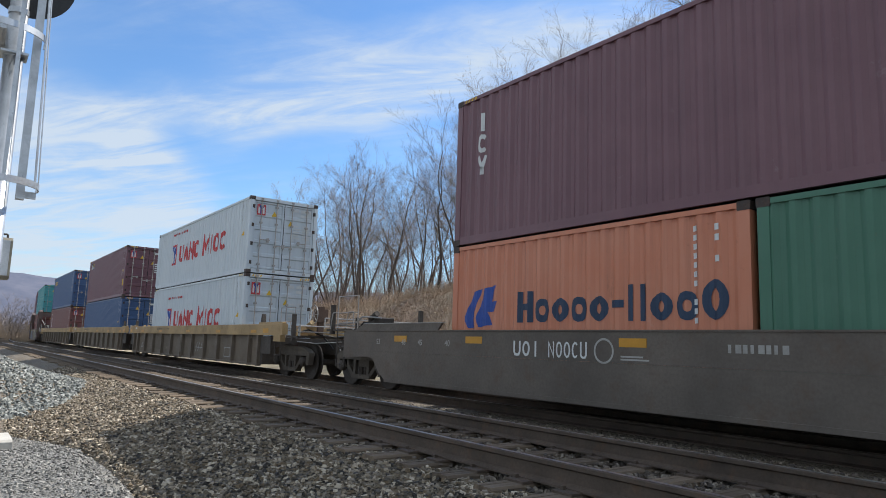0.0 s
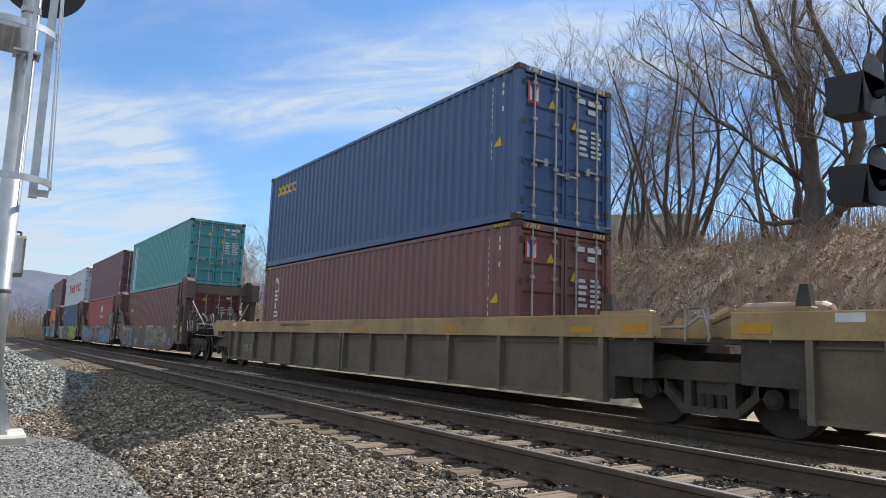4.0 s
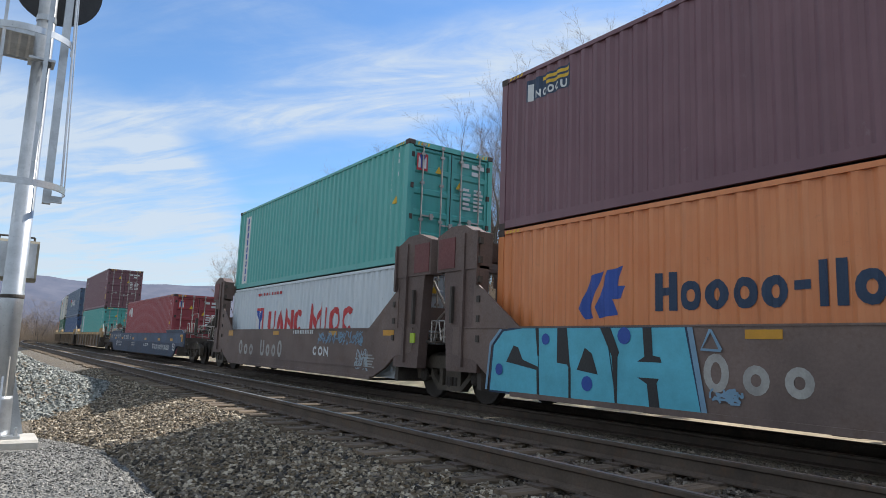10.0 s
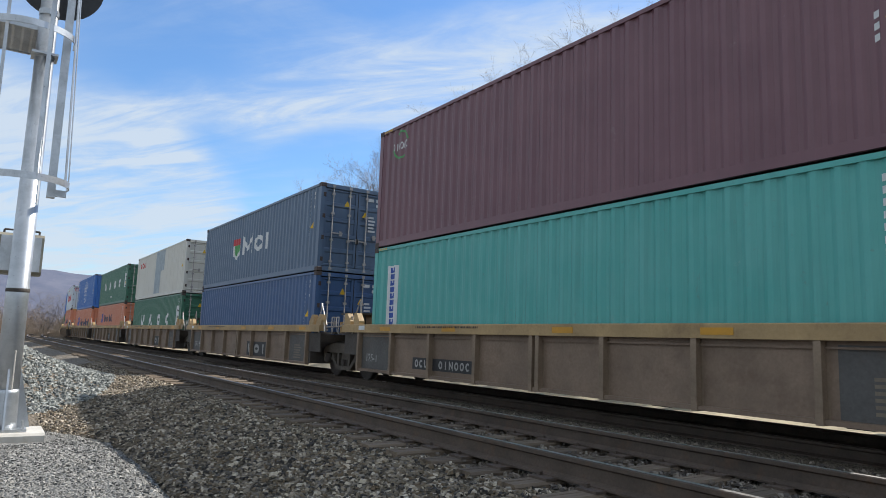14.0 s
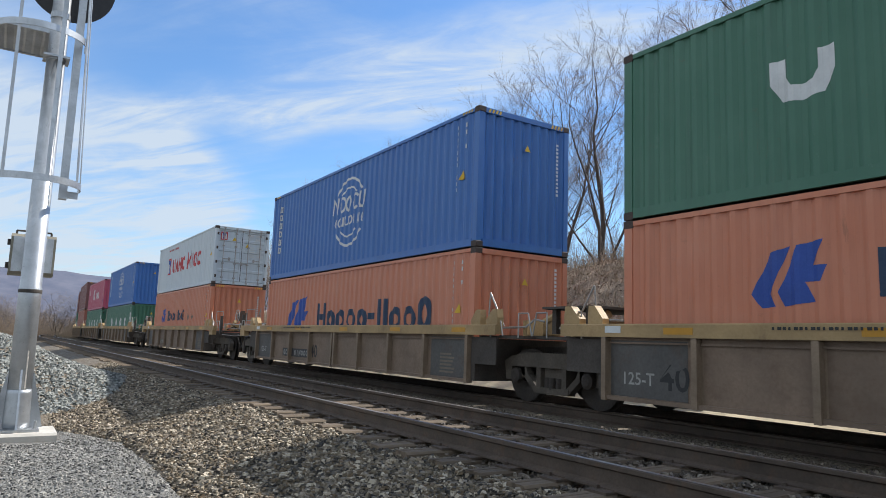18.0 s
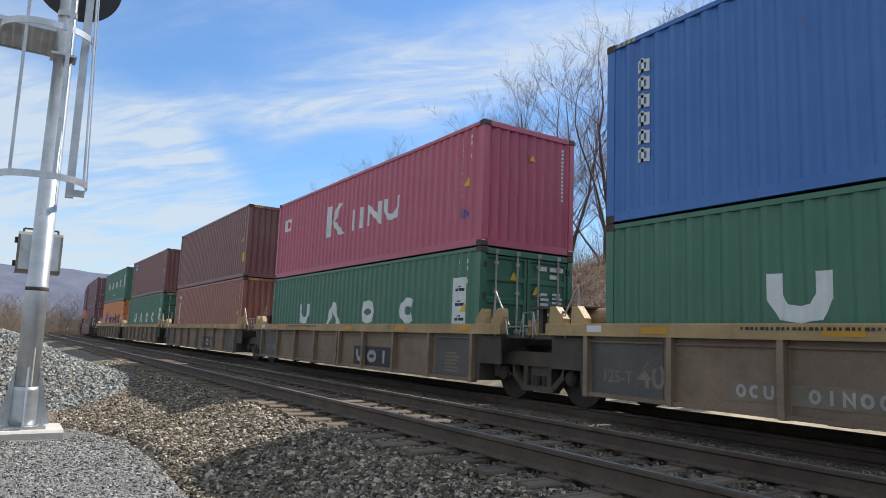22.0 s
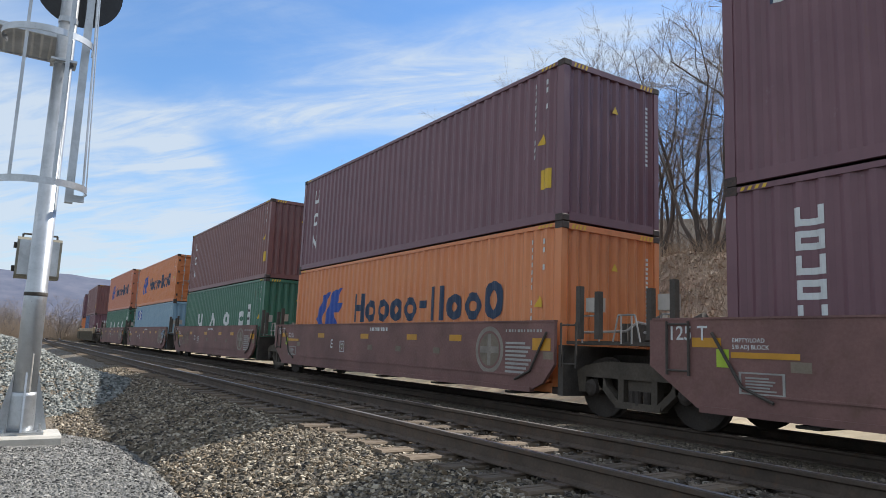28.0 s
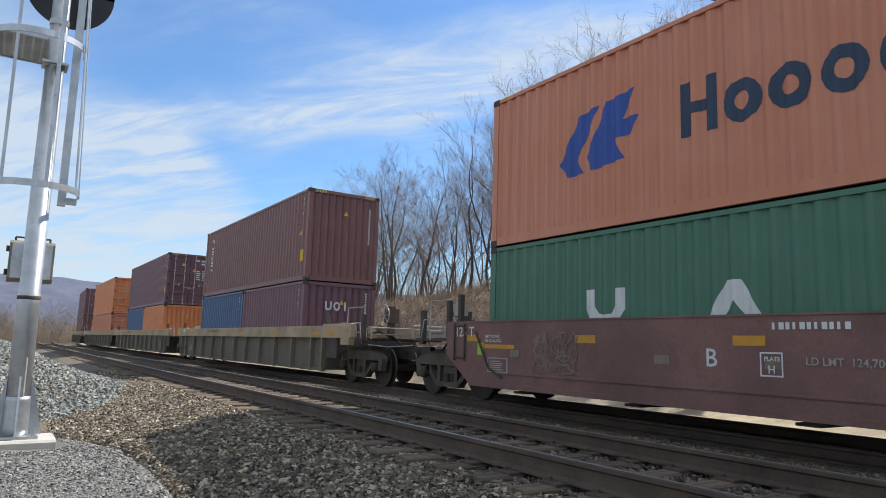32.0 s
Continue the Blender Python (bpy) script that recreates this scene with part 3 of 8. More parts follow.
M_CHIP = surface("gravel_chip", (0.30, 0.295, 0.28), 0.85, 0, 20, 0.3, 6.0, None, 0, 0.2)
by_island(M_CHIP, [(0.11, 0.108, 0.10), (0.215, 0.208, 0.19), (0.33, 0.317, 0.29), (0.155, 0.148, 0.136), (0.058, 0.056, 0.053), (0.26, 0.247, 0.222)])
stones("lot_gravel", 20000, 6, lot_spot, (0.007, 0.019), M_CHIP, "fine crushed grey gravel lying loose on the lot")
stones("stone_stockpile", 21000, 4, heap_spot, (0.018, 0.044), M_PALE_STONE, "low heap of pale grey crushed stone")
stones("track_ballast", 10000, 5, between_spot, (0.013, 0.030), M_BED, "dark ballast stones between the two tracks")


def in_track_spot(rnd):
    x, y = -1.5 - 24 * rnd.random() ** 1.3, rnd.uniform(3.75, 5.75)
    return x, y, -0.085 + rnd.uniform(-0.012, 0.016)


stones("bed_ballast", 14000, 8, in_track_spot, (0.012, 0.028), M_BED, "ballast stones packed between the ties of the near track")


def rail_path(y0, side, s0, s1, step):
    pts = []
    n = round((s1 - s0) / step)
    for i in range(n + 1):
        s = s0 + (s1 - s0) * i / n
        x, y, h = way(s, y0 + side * 0.755)
        pts.append((x, y))
    return pts


def rail(parent, y0, side, top, s0=-230.0, s1=30.0):
    """A rail: foot, web and head, and the bright strip worn by wheels."""
    prof = [(-0.07, -0.18), (0.07, -0.18), (0.07, -0.165), (0.012, -0.14), (0.010, -0.05), (0.036, -0.035), (0.036, -0.006), (0.030, 0), (-0.030, 0), (-0.036, -0.006), (-0.036, -0.035), (-0.010, -0.05), (-0.012, -0.14), (-0.07, -0.165)]
    pts = rail_path(y0, side, s0, BEND, 5.0)[:-1] + rail_path(y0, side, BEND, s1, 10.0)
    s, n = Shape(), len(prof)
    for x, y in pts:
        s.v += [(x, y + a, top + b) for a, b in prof]
    for i in range(len(pts) - 1):
        s.f += [(i * n + j, i * n + (j + 1) % n, (i + 1) * n + (j + 1) % n, (i + 1) * n + j) for j in range(n)]
    ob = part("rail", s, M_RAIL, parent, "rust-brown steel rail")
    w = Shape()
    for x, y in pts:
        w.v += [(x, y - 0.024, top + 0.0015), (x, y + 0.024, top + 0.0015)]
    w.f = [(2 * i, 2 * i + 1, 2 * i + 3, 2 * i + 2) for i in range(len(pts) - 1)]
    part("running_surface", w, M_HEAD, ob, "bright worn rail head")


def track(name, y0, top, label):
    root = tagged(new(name), label, "railway track", kind="structure")
    for side in (-1, 1):
        rail(root, y0, side, top)
    rnd = random.Random(int(y0 * 10))
    shapes = []
    for _ in range(5):
        e = [rnd.uniform(-0.06, 0.06) for _k in range(4)]
        s = Shape().slab([(-0.105, -0.17), (0.105, -0.17), (0.108, -0.02), (0.09, 0.0), (-0.09, 0.0), (-0.108, -0.02)], -1.30 + e[0], 1.30 + e[1])
        s.box(-0.03, -0.018, -1.29, 1.2, 0.0005, 0.003)
        shapes.append(s.mesh("tie", M_TIE))
    plate = Shape().box(-0.10, 0.10, -0.18, 0.18, 0.0, 0.018).box(-0.075, -0.045, -0.115, -0.085, 0.018, 0.045).box(0.045, 0.075, 0.085, 0.115, 0.018, 0.045).mesh("tie_plate", M_RAIL)
    s, k = 8.0, 0
    while s > -110:
        x, y, h = way(s, y0)
        t = part("tie", shapes[k % 5], M_TIE, root, at=pose(x, y, top - 0.19 + rnd.uniform(-0.012, 0.008), 0, rnd.uniform(-0.6, 0.6), 0 + h + rnd.uniform(-1.2, 1.2)))
        if s > -26 and y0 < 6:
            for side in (-1, 1):
                part("tie_plate", plate, M_RAIL, t, at=pose(0, side * 0.755, 0.001))
        s -= 0.535 + rnd.uniform(-0.03, 0.03)
        k += 1
    return root


track("track_near", Y_NEAR, 0.14, "empty near railway track on weathered wooden ties")
track("track_far", Y_TRAIN, 0.0, "far railway track under the passing train")


# ---------------------------------------------------------------- bare trees
def limb(s, pts, r0, r1, n):
    """A tapering limb through the points."""
    k = len(pts)
    o = len(s.v)
    for i, p in enumerate(pts):
        d = (pts[min(i + 1, k - 1)] - pts[max(i - 1, 0)]).normalized()
        u = d.orthogonal().normalized()
        w = d.cross(u)
        r = r0 + (r1 - r0) * i / (k - 1)
        s.v += [tuple(p + r * (math.cos(2 * math.pi * j / n) * u + math.sin(2 * math.pi * j / n) * w)) for j in range(n)]
    for i in range(k - 1):
        s.f += [(o + i * n + j, o + i * n + (j + 1) % n, o + (i + 1) * n + (j + 1) % n, o + (i + 1) * n + j) for j in range(n)]


def spray_of(rnd, s, p, d, length, r, level):
    """A bare branchlet that forks into finer ones."""
    n = 2 if level else 1
    pts, q, w = [p], p.copy(), d.copy()
    for _ in range(n):
        w = (w + Vector((rnd.gauss(0, 0.16), rnd.gauss(0, 0.16), rnd.gauss(0.08, 0.12)))).normalized()
        q = q + w * (length / n)
        pts.append(q.copy())
    limb(s, pts, r, max(0.002, r * 0.5), 3)
    if level == 0:
        return
    for i in range(5):
        f = 0.25 + 0.75 * (i + rnd.random()) / 5
        k = min(n - 1, int(f * n))
        at = pts[k].lerp(pts[k + 1], min(1.0, f * n - k))
        side = w.cross(Vector((rnd.gauss(0, 1), rnd.gauss(0, 1), rnd.gauss(0, 1)))).normalized()
        nd = (w * rnd.uniform(0.7, 1.2) + side * rnd.uniform(0.35, 0.75)).normalized()
        spray_of(rnd, s, at, nd, length * rnd.uniform(0.42, 0.66), max(0.0024, r * 0.62), level - 1)


def stem(rnd, wood, twigs, foot, d, height, girth, first=0.35):
    """A slender forest stem with long rising side branches that carry a fine rounded crown."""
    n = 9
    pts, q, w = [foot], foot.copy(), d.copy()
    for _ in range(n):
        w = (w + Vector((rnd.gauss(0, 0.13), rnd.gauss(0, 0.13), 0.07))).normalized()
        q = q + w * (height / n)
        pts.append(q.copy())
    limb(wood, pts, girth, 0.010, 7)
    count = rnd.randint(11, 13)
    for i in range(count):
        f = first + (0.97 - first) * (i + rnd.random()) / count
        k = min(n - 1, int(f * n))
        at = pts[k].lerp(pts[k + 1], f * n - k)
        a = rnd.uniform(0, 6.28)
        nd = Vector((math.cos(a), math.sin(a), rnd.uniform(0.5, 1.25))).normalized()
        ln = min(height * rnd.uniform(0.24, 0.42), height * (1.02 - f) * 1.15 + 0.9)
        r = max(0.009, girth * (1.05 - f) * 0.40)
        bp, b, bw = [at], at.copy(), nd.copy()
        for _ in range(4):
            bw = (bw + Vector((rnd.gauss(0, 0.14), rnd.gauss(0, 0.14), 0.07))).normalized()
            b = b + bw * (ln / 4)
            bp.append(b.copy())
        limb(wood, bp, r, 0.008, 4)
        for j in range(8):
            g = 0.25 + 0.75 * (j + rnd.random()) / 8
            kk = min(3, int(g * 4))
            pa = bp[kk].lerp(bp[kk + 1], min(1.0, g * 4 - kk))
            side = bw.cross(Vector((rnd.gauss(0, 1), rnd.gauss(0, 1), rnd.gauss(0, 1)))).normalized()
            spray_of(rnd, twigs, pa, (bw + side * rnd.uniform(0.35, 0.85)).normalized(), rnd.uniform(0.6, 1.4), 0.0045, 2 if j % 3 == 1 else 1)


def grow_tree(seed, height, girth, stems=1, first=0.35):
    rnd = random.Random(seed)
    wood, twigs = Shape(), Shape()
    for i in range(stems):
        a = rnd.uniform(0, 6.28)
        tilt = rnd.uniform(0.02, 0.06) if stems == 1 else rnd.uniform(0.10, 0.34)
        d = Vector((math.cos(a) * tilt, math.sin(a) * tilt, 1)).normalized()
        k = 0.28 if stems > 1 else 0.0
        stem(rnd, wood, twigs, Vector((math.cos(a) * k, math.sin(a) * k, -0.3)), d, height * (rnd.uniform(0.75, 1.0) if i else 1.0), girth * (1 if i == 0 else rnd.uniform(0.6, 0.95)), first)
    return wood, twigs


def old_tree(seed):
    """A heavy crooked tree that forks at the foot: two trunks, long limbs, twigs."""
    rnd = random.Random(seed)
    wood, twigs = Shape(), Shape()

    def fork(p, d, length, r, level):
        n = 4
        pts, q, w = [p], p.copy(), d.copy()
        for _ in range(n):
            w = (w + Vector((rnd.gauss(0, 0.16), rnd.gauss(0, 0.16), rnd.gauss(0.06, 0.10)))).normalized()
            q = q + w * (length / n)
            pts.append(q.copy())
        limb(wood, pts, r, max(0.010, r * 0.5), 6 if r > 0.06 else 4)
        for i in range(3 if level else 5):
            k = rnd.randint(1, n)
            side = w.cross(Vector((rnd.gauss(0, 1), rnd.gauss(0, 1), rnd.gauss(0, 1)))).normalized()
            nd = (w * rnd.uniform(0.6, 1.1) + side * rnd.uniform(0.4, 0.9) + Vector((0, 0, 0.12))).normalized()
            if level:
                fork(pts[k], nd, length * rnd.uniform(0.45, 0.7), max(0.012, r * rnd.uniform(0.35, 0.55)), level - 1)
            else:
                spray_of(rnd, twigs, pts[k], nd, rnd.uniform(0.6, 1.2), 0.008, 1)

    def bough(xz, r0, r1, count, level, depth=0.0):
        m = len(xz)
        pts = [Vector((x, depth * i / m + rnd.gauss(0, 0.06), z)) for i, (x, z) in enumerate(xz)]
        fine = []
        for i in range(m - 1):
            for k in range(3):
                fine.append(pts[i].lerp(pts[i + 1], k / 3) + Vector((rnd.gauss(0, 0.05), rnd.gauss(0, 0.05), 0)))
        fine.append(pts[-1])
        limb(wood, fine, r0, r1, 10 if r0 > 0.15 else 6)
        for i in range(count):
            f = 0.30 + 0.70 * (i + rnd.random()) / count
            k = min(len(fine) - 2, int(f * (len(fine) - 1)))
            d = (fine[k + 1] - fine[k]).normalized()
            side = d.cross(Vector((rnd.gauss(0, 1), rnd.gauss(0, 1), rnd.gauss(0, 1)))).normalized()
            r = r0 + (r1 - r0) * f
            fork(fine[k], (d * 0.7 + side * rnd.uniform(0.5, 1.0) + Vector((0, 0, 0.25))).normalized(), rnd.uniform(1.6, 2.8) * (1.25 - 0.5 * f), r * 0.42, level)

    bough([(0, -0.4), (-0.02, 0.8), (-0.08, 2.0), (-0.2, 3.2), (-0.5, 4.4), (-1.35, 6.3), (-1.9, 7.9), (-2.4, 9.6)], 0.40, 0.05, 9, 2, 0.8)
    bough([(0.0, 1.7), (-1.65, 3.4), (-2.85, 4.5), (-4.1, 6.0), (-6.0, 7.8)], 0.135, 0.025, 9, 1, -0.8)
    bough([(-0.35, 3.9), (-0.3, 6.0), (-0.7, 8.0), (-0.5, 9.8)], 0.16, 0.04, 6, 1, 1.5)
    bough([(-0.1, 0.7), (-1.2, 0.65), (-1.9, 0.85), (-2.3, 1.7)], 0.10, 0.04, 3, 0)
    bough([(0.0, 0.0), (0.9, 0.9), (1.5, 3.0), (1.3, 4.8), (0.5, 7.3), (0.1, 9.6)], 0.26, 0.06, 7, 2, -0.6)
    bough([(1.4, 4.0), (2.3, 5.8), (2.8, 7.6), (3.2, 9.2)], 0.18, 0.05, 6, 1, 0.6)
    return wood, twigs


KINDS = []


def tree_thing(wood, twigs, label):
    root = tagged(new("bare_tree"), label, "tree", "bare trees on the bank")
    part("trunk", wood, M_BARK, root, smooth=True)
    part("crown", twigs, M_TWIG, root, "fine bare twigs")
    return root


GREAT = tree_thing(*old_tree(79), "large old leafless tree with heavy crooked limbs")
for sd, h, g, st in ((1, 10.0, 0.12, 5), (2, 9.8, 0.12, 3), (3, 9.6, 0.09, 4), (4, 10.2, 0.15, 1), (5, 8.8, 0.09, 2), (6, 10.2, 0.13, 2)):
    KINDS.append(tree_thing(*grow_tree(sd, h, g, st, 0.24 if st > 2 else 0.30), "tall slender leafless tree on the bank"))


def plant(i, x, y, scale=1.0, turn=0.0):
    ob = copy_thing(KINDS[i], pose(x, y, ground_z(x, y) - 0.1, 0, 0, turn))
    ob.scale = (scale, scale, scale)
    return ob


GREAT.matrix_basis = pose(-10.8, 21.5, ground_z(-10.8, 21.5) - 0.1)
PLANTED = [(0, -15.6, 21.3, 0.95, 130), (1, -16.6, 23.4, 0.95, 20), (5, -18.6, 22.2, 0.92, 70), (2, -21.2, 22.0, 0.9, 200), (3, -22.9, 23.5, 0.95, 300), (0, -25.2, 22.4, 0.95, 10),
           (1, -27.2, 23.6, 0.95, 75), (2, -28.8, 22.6, 0.92, 75), (4, -14.0, 25.5, 1.0, 90), (3, -12.9, 24.6, 0.95, 250), (1, -9.2, 27.5, 0.8, 220), (2, -14.8, 28.0, 0.95, 15),
           (5, -30.0, 24.0, 0.84, 25), (0, -31.0, 23.4, 0.74, 140), (4, -33.0, 22.4, 0.86, 260), (2, -35.2, 23.4, 0.80, 330), (3, -37.6, 22.8, 0.82, 65), (1, -39.8, 24.5, 0.85, 185), (0, -42.0, 23.2, 0.84, 250), (5, -44.2, 24.6, 0.84, 40),
           (2, -46.6, 23.4, 0.84, 285), (0, -50.0, 25.0, 0.80, 15), (1, -53.0, 23.8, 0.80, 110), (4, -56.5, 24.0, 0.80, 120), (3, -61.0, 26.0, 0.66, 230), (2, -68.0, 26.5, 0.68, 350), (1, -77.0, 28.0, 0.66, 95),
           (4, -87.0, 29.0, 0.75, 205), (0, -98.0, 32.0, 0.66, 45), (2, -108.0, 34.0, 0.7, 300),
           (2, -20.0, 28.5, 0.9, 45), (0, -24.0, 30.5, 0.85, 155), (5, -29.0, 31.0, 0.75, 265), (3, -35.0, 31.0, 0.75, 5), (4, -42.0, 30.0, 0.8, 115), (1, -49.0, 31.0, 0.75, 225), (2, -57.0, 32.0, 0.75, 325)]
for i, x, y, k, turn in PLANTED:
    plant(i, x, y, k * (1.5 if x < -66 else 1.0 if x < -55 else 1.22 if x < -41 else 1.06 if x < -22 else 0.97), turn)
rnd_t = random.Random(31)
for q in range(26):
    x = -11.5 - 60 * rnd_t.random() ** 1.35
    plant(rnd_t.choice((3, 5, 4, 1)), x, 20.0 + 7.5 * rnd_t.random(), rnd_t.uniform(0.45, 0.82) * (1 - 0.28 * smooth(-26, -40, x)), rnd_t.uniform(0, 360))
# low brush and thin trees far down the line, on the camera's side
rnd_b = random.Random(12)
for q in range(34):
    x = -115 - 150 * rnd_b.random()
    y = -x * math.tan(radians(rnd_b.uniform(-2.0, 5.2))) + rnd_b.uniform(-1, 1)
    ob = copy_thing(KINDS[(2, 4, 0)[q % 3]], pose(x, y, -0.6, 0, 0, rnd_b.uniform(0, 360)))
    k = rnd_b.uniform(0.38, 0.80)
    ob.scale = (k * 1.15, k * 1.15, k)
    tagged(ob, "thin leafless tree in the thicket down the line", "tree", "trees of the far thicket")
bpy.data.batch_remove([o for root in KINDS for o in [*root.children_recursive, root]])


# dead stalks and brambles on the bank
def brambles(name, count, seed, area, height, material, label, arch=0.6):
    rnd, s = random.Random(seed), Shape()
    for _ in range(count):
        x, y = area(rnd)
        z = ground_z(x, y) - 0.03
        h, a = rnd.uniform(*height), rnd.uniform(0, 6.28)
        r = rnd.uniform(0.006, 0.013)
        pts = [Vector((x, y, z))]
        for k in (0.5, 1.0):
            pts.append(Vector((x + math.cos(a) * h * arch * k * k, y + math.sin(a) * h * arch * k * k, z + h * (k - 0.35 * arch * k * k))))
        limb(s, pts, r, r * 0.4, 3)
    return tagged(part(name, s, material, None), label, "undergrowth", kind="stuff")


M_STALK = surface("dead_stalks", (0.40, 0.30, 0.21), 0.9, 0, 6, 0.4, 0.6, (0.24, 0.15, 0.11), 0.6, 0)
brambles("dead_brambles", 19000, 21, lambda r: (-62 * r.random() ** 1.3 + 2, r.uniform(13.9, 22.5)), (0.25, 1.0), M_STALK, "tangled dead brambles and stalks on the bank")
brambles("thicket", 4500, 27, lambda r: (-9 - 60 * r.random(), r.uniform(22.0, 33.0)), (1.0, 3.6), M_TWIG, "thin leafless saplings and brush between the trees", 0.22)
brambles("dry_grass", 7000, 22, lambda r: (r.uniform(-90, 0), r.uniform(13.6, 16.0)), (0.2, 0.6), M_STALK, "dry straw-coloured grass at the foot of the bank", 0.9)
brambles("far_brush", 5000, 23, lambda r: (lambda x: (x, -x * math.tan(radians(r.uniform(-2.5, 5.5)))))(-105 - 60 * r.random()), (1.5, 4.2), M_STALK, "grey-brown brush along the line in the distance", 0.35)



def fallen_leaves():
    """Curled dead leaves all over the bank."""
    rnd, s = random.Random(41), Shape()
    for _ in range(15000):
        x, y = 3 - 50 * rnd.random() ** 1.4, rnd.uniform(13.6, 22.5)
        z, r, a = ground_z(x, y) + rnd.uniform(0.0, 0.08), rnd.uniform(0.04, 0.10), rnd.uniform(0, 6.28)
        c, d, t = r * math.cos(a), r * math.sin(a), rnd.uniform(-0.6, 0.9) * r
        s.faces([(x - c, y - d, z), (x + d * 0.6, y - c * 0.6, z + t), (x + c, y + d, z + 0.02), (x - d * 0.6, y + c * 0.6, z + t)], [(0, 1, 2, 3)])
    m = surface("fallen_leaf", (0.35, 0.24, 0.16), 0.8, 0, 20, 0.3, 3)
    by_island(m, [(0.42, 0.30, 0.21), (0.26, 0.16, 0.10), (0.52, 0.42, 0.32), (0.34, 0.21, 0.14), (0.18, 0.11, 0.08), (0.46, 0.35, 0.24)])
    return tagged(part("fallen_leaves", s, m, None), "fallen brown leaves scattered over the bank", "leaves", kind="stuff")


fallen_leaves()

# low concrete wall of a yard behind the trees
yard = tagged(new("yard_wall"), "low pale concrete wall behind the trees on the bank", "wall", kind="structure")
yz = 8.55
for q in range(7):
    x = -31.0 + q * 0.98
    part("wall_panel", Shape().box(x, x + 0.95, 34.85, 35.05, yz - 1.2, yz + 1.28 - 0.14 * q, 0.02), M_CONC, yard)
part("wall_coping", Shape().slab([(-31.05, yz + 1.28), (-24.1, yz + 0.40), (-24.1, yz + 0.52), (-31.05, yz + 1.42)], 34.80, 35.10), M_CONC, yard)

# far ridge, with the haze of distance put into its colour
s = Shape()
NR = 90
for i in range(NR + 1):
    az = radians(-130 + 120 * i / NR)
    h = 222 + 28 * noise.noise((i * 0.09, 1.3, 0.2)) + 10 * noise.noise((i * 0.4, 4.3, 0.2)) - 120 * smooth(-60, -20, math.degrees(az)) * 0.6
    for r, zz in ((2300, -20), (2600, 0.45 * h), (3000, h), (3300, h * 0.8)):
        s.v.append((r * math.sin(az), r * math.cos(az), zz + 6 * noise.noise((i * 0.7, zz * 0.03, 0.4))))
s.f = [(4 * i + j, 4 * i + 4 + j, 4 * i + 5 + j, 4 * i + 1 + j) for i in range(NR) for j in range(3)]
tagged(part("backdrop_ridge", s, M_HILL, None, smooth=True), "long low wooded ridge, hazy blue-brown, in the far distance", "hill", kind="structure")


# ---------------------------------------------------------------- marks and lettering
def bar(x0, x1, z0, z1, lean=0.0):
    return [(x0, z0), (x1, z0), (x1 + lean * (z1 - z0), z1), (x0 + lean * (z1 - z0), z1)]


def frame_mark(x0, x1, z0, z1, w, lean=0.0, gap=False):
    """A plain hollow block, as wide and as heavy as a painted letter."""
    h = z1 - z0
    out = [bar(x0, x0 + w, z0, z1, lean), bar(x1 - w, x1, z0, z1, lean)]
    out.append([(x + lean * (z - z0), z) for x, z in ((x0 + w, z0), (x1 - w, z0), (x1 - w, z0 + w), (x0 + w, z0 + w))])
    if not gap:
        out.append([(x + lean * (z - z0), z) for x, z in ((x0 + w, z1 - w), (x1 - w, z1 - w), (x1 - w, z1), (x0 + w, z1))])
    return out


def word_mark(x0, x1, z0, z1, n, stroke=0.26, fill=0.8, lean=0.0, solid=()):
    """n plain blocks in a row in place of a painted name."""
    step, out = (x1 - x0) / n, []
    for i in range(n):
        a = x0 + i * step
        b = a + step * fill
        if z1 - z0 > 0.12 and i not in solid:
            kind = ("arc", "ring", "post", "cup", "ring", "zig", "ring")[(3 * i + n) % 7]
            out += shape_row(a, b, z0, z1, (kind,), 0.7 * stroke * step, lean)[0]
        elif z1 - z0 <= 0.12:
            out.append(bar(a, a + (b - a) * (0.55 + 0.45 * ((i * 5) % 3) / 2), z0, z1, lean))
        elif i in solid:
            out.append(bar(a + 0.25 * (b - a), a + 0.25 * (b - a) + stroke * step * 1.1, z0, z1, lean))
    return out


def band(pts, w, closed=False):
    """A painted band of even width along a line, in quads that share their corners."""
    n, side = len(pts), []
    for i, (x, z) in enumerate(pts):
        a = pts[i - 1] if i or closed else pts[i]
        b = pts[(i + 1) % n] if i < n - 1 or closed else pts[i]
        ua, ub = Vector((x - a[0], z - a[1])), Vector((b[0] - x, b[1] - z))
        ua, ub = (ua if ua.length > 1e-6 else ub).normalized(), (ub if ub.length > 1e-6 else ua).normalized()
        m = Vector((-ua.y - ub.y, ua.x + ub.x)).normalized()
        k = w / 2 / max(0.45, m.dot(Vector((-ua.y, ua.x))))
        side.append(((x + m.x * k, z + m.y * k), (x - m.x * k, z - m.y * k)))
    return [[side[i][1], side[(i + 1) % n][1], side[(i + 1) % n][0], side[i][0]] for i in range(n if closed else n - 1)]


WIDE = {"post": 0.42, "dash": 0.6, "tail": 0.95, "twin": 1.2, "gap": 0.6}


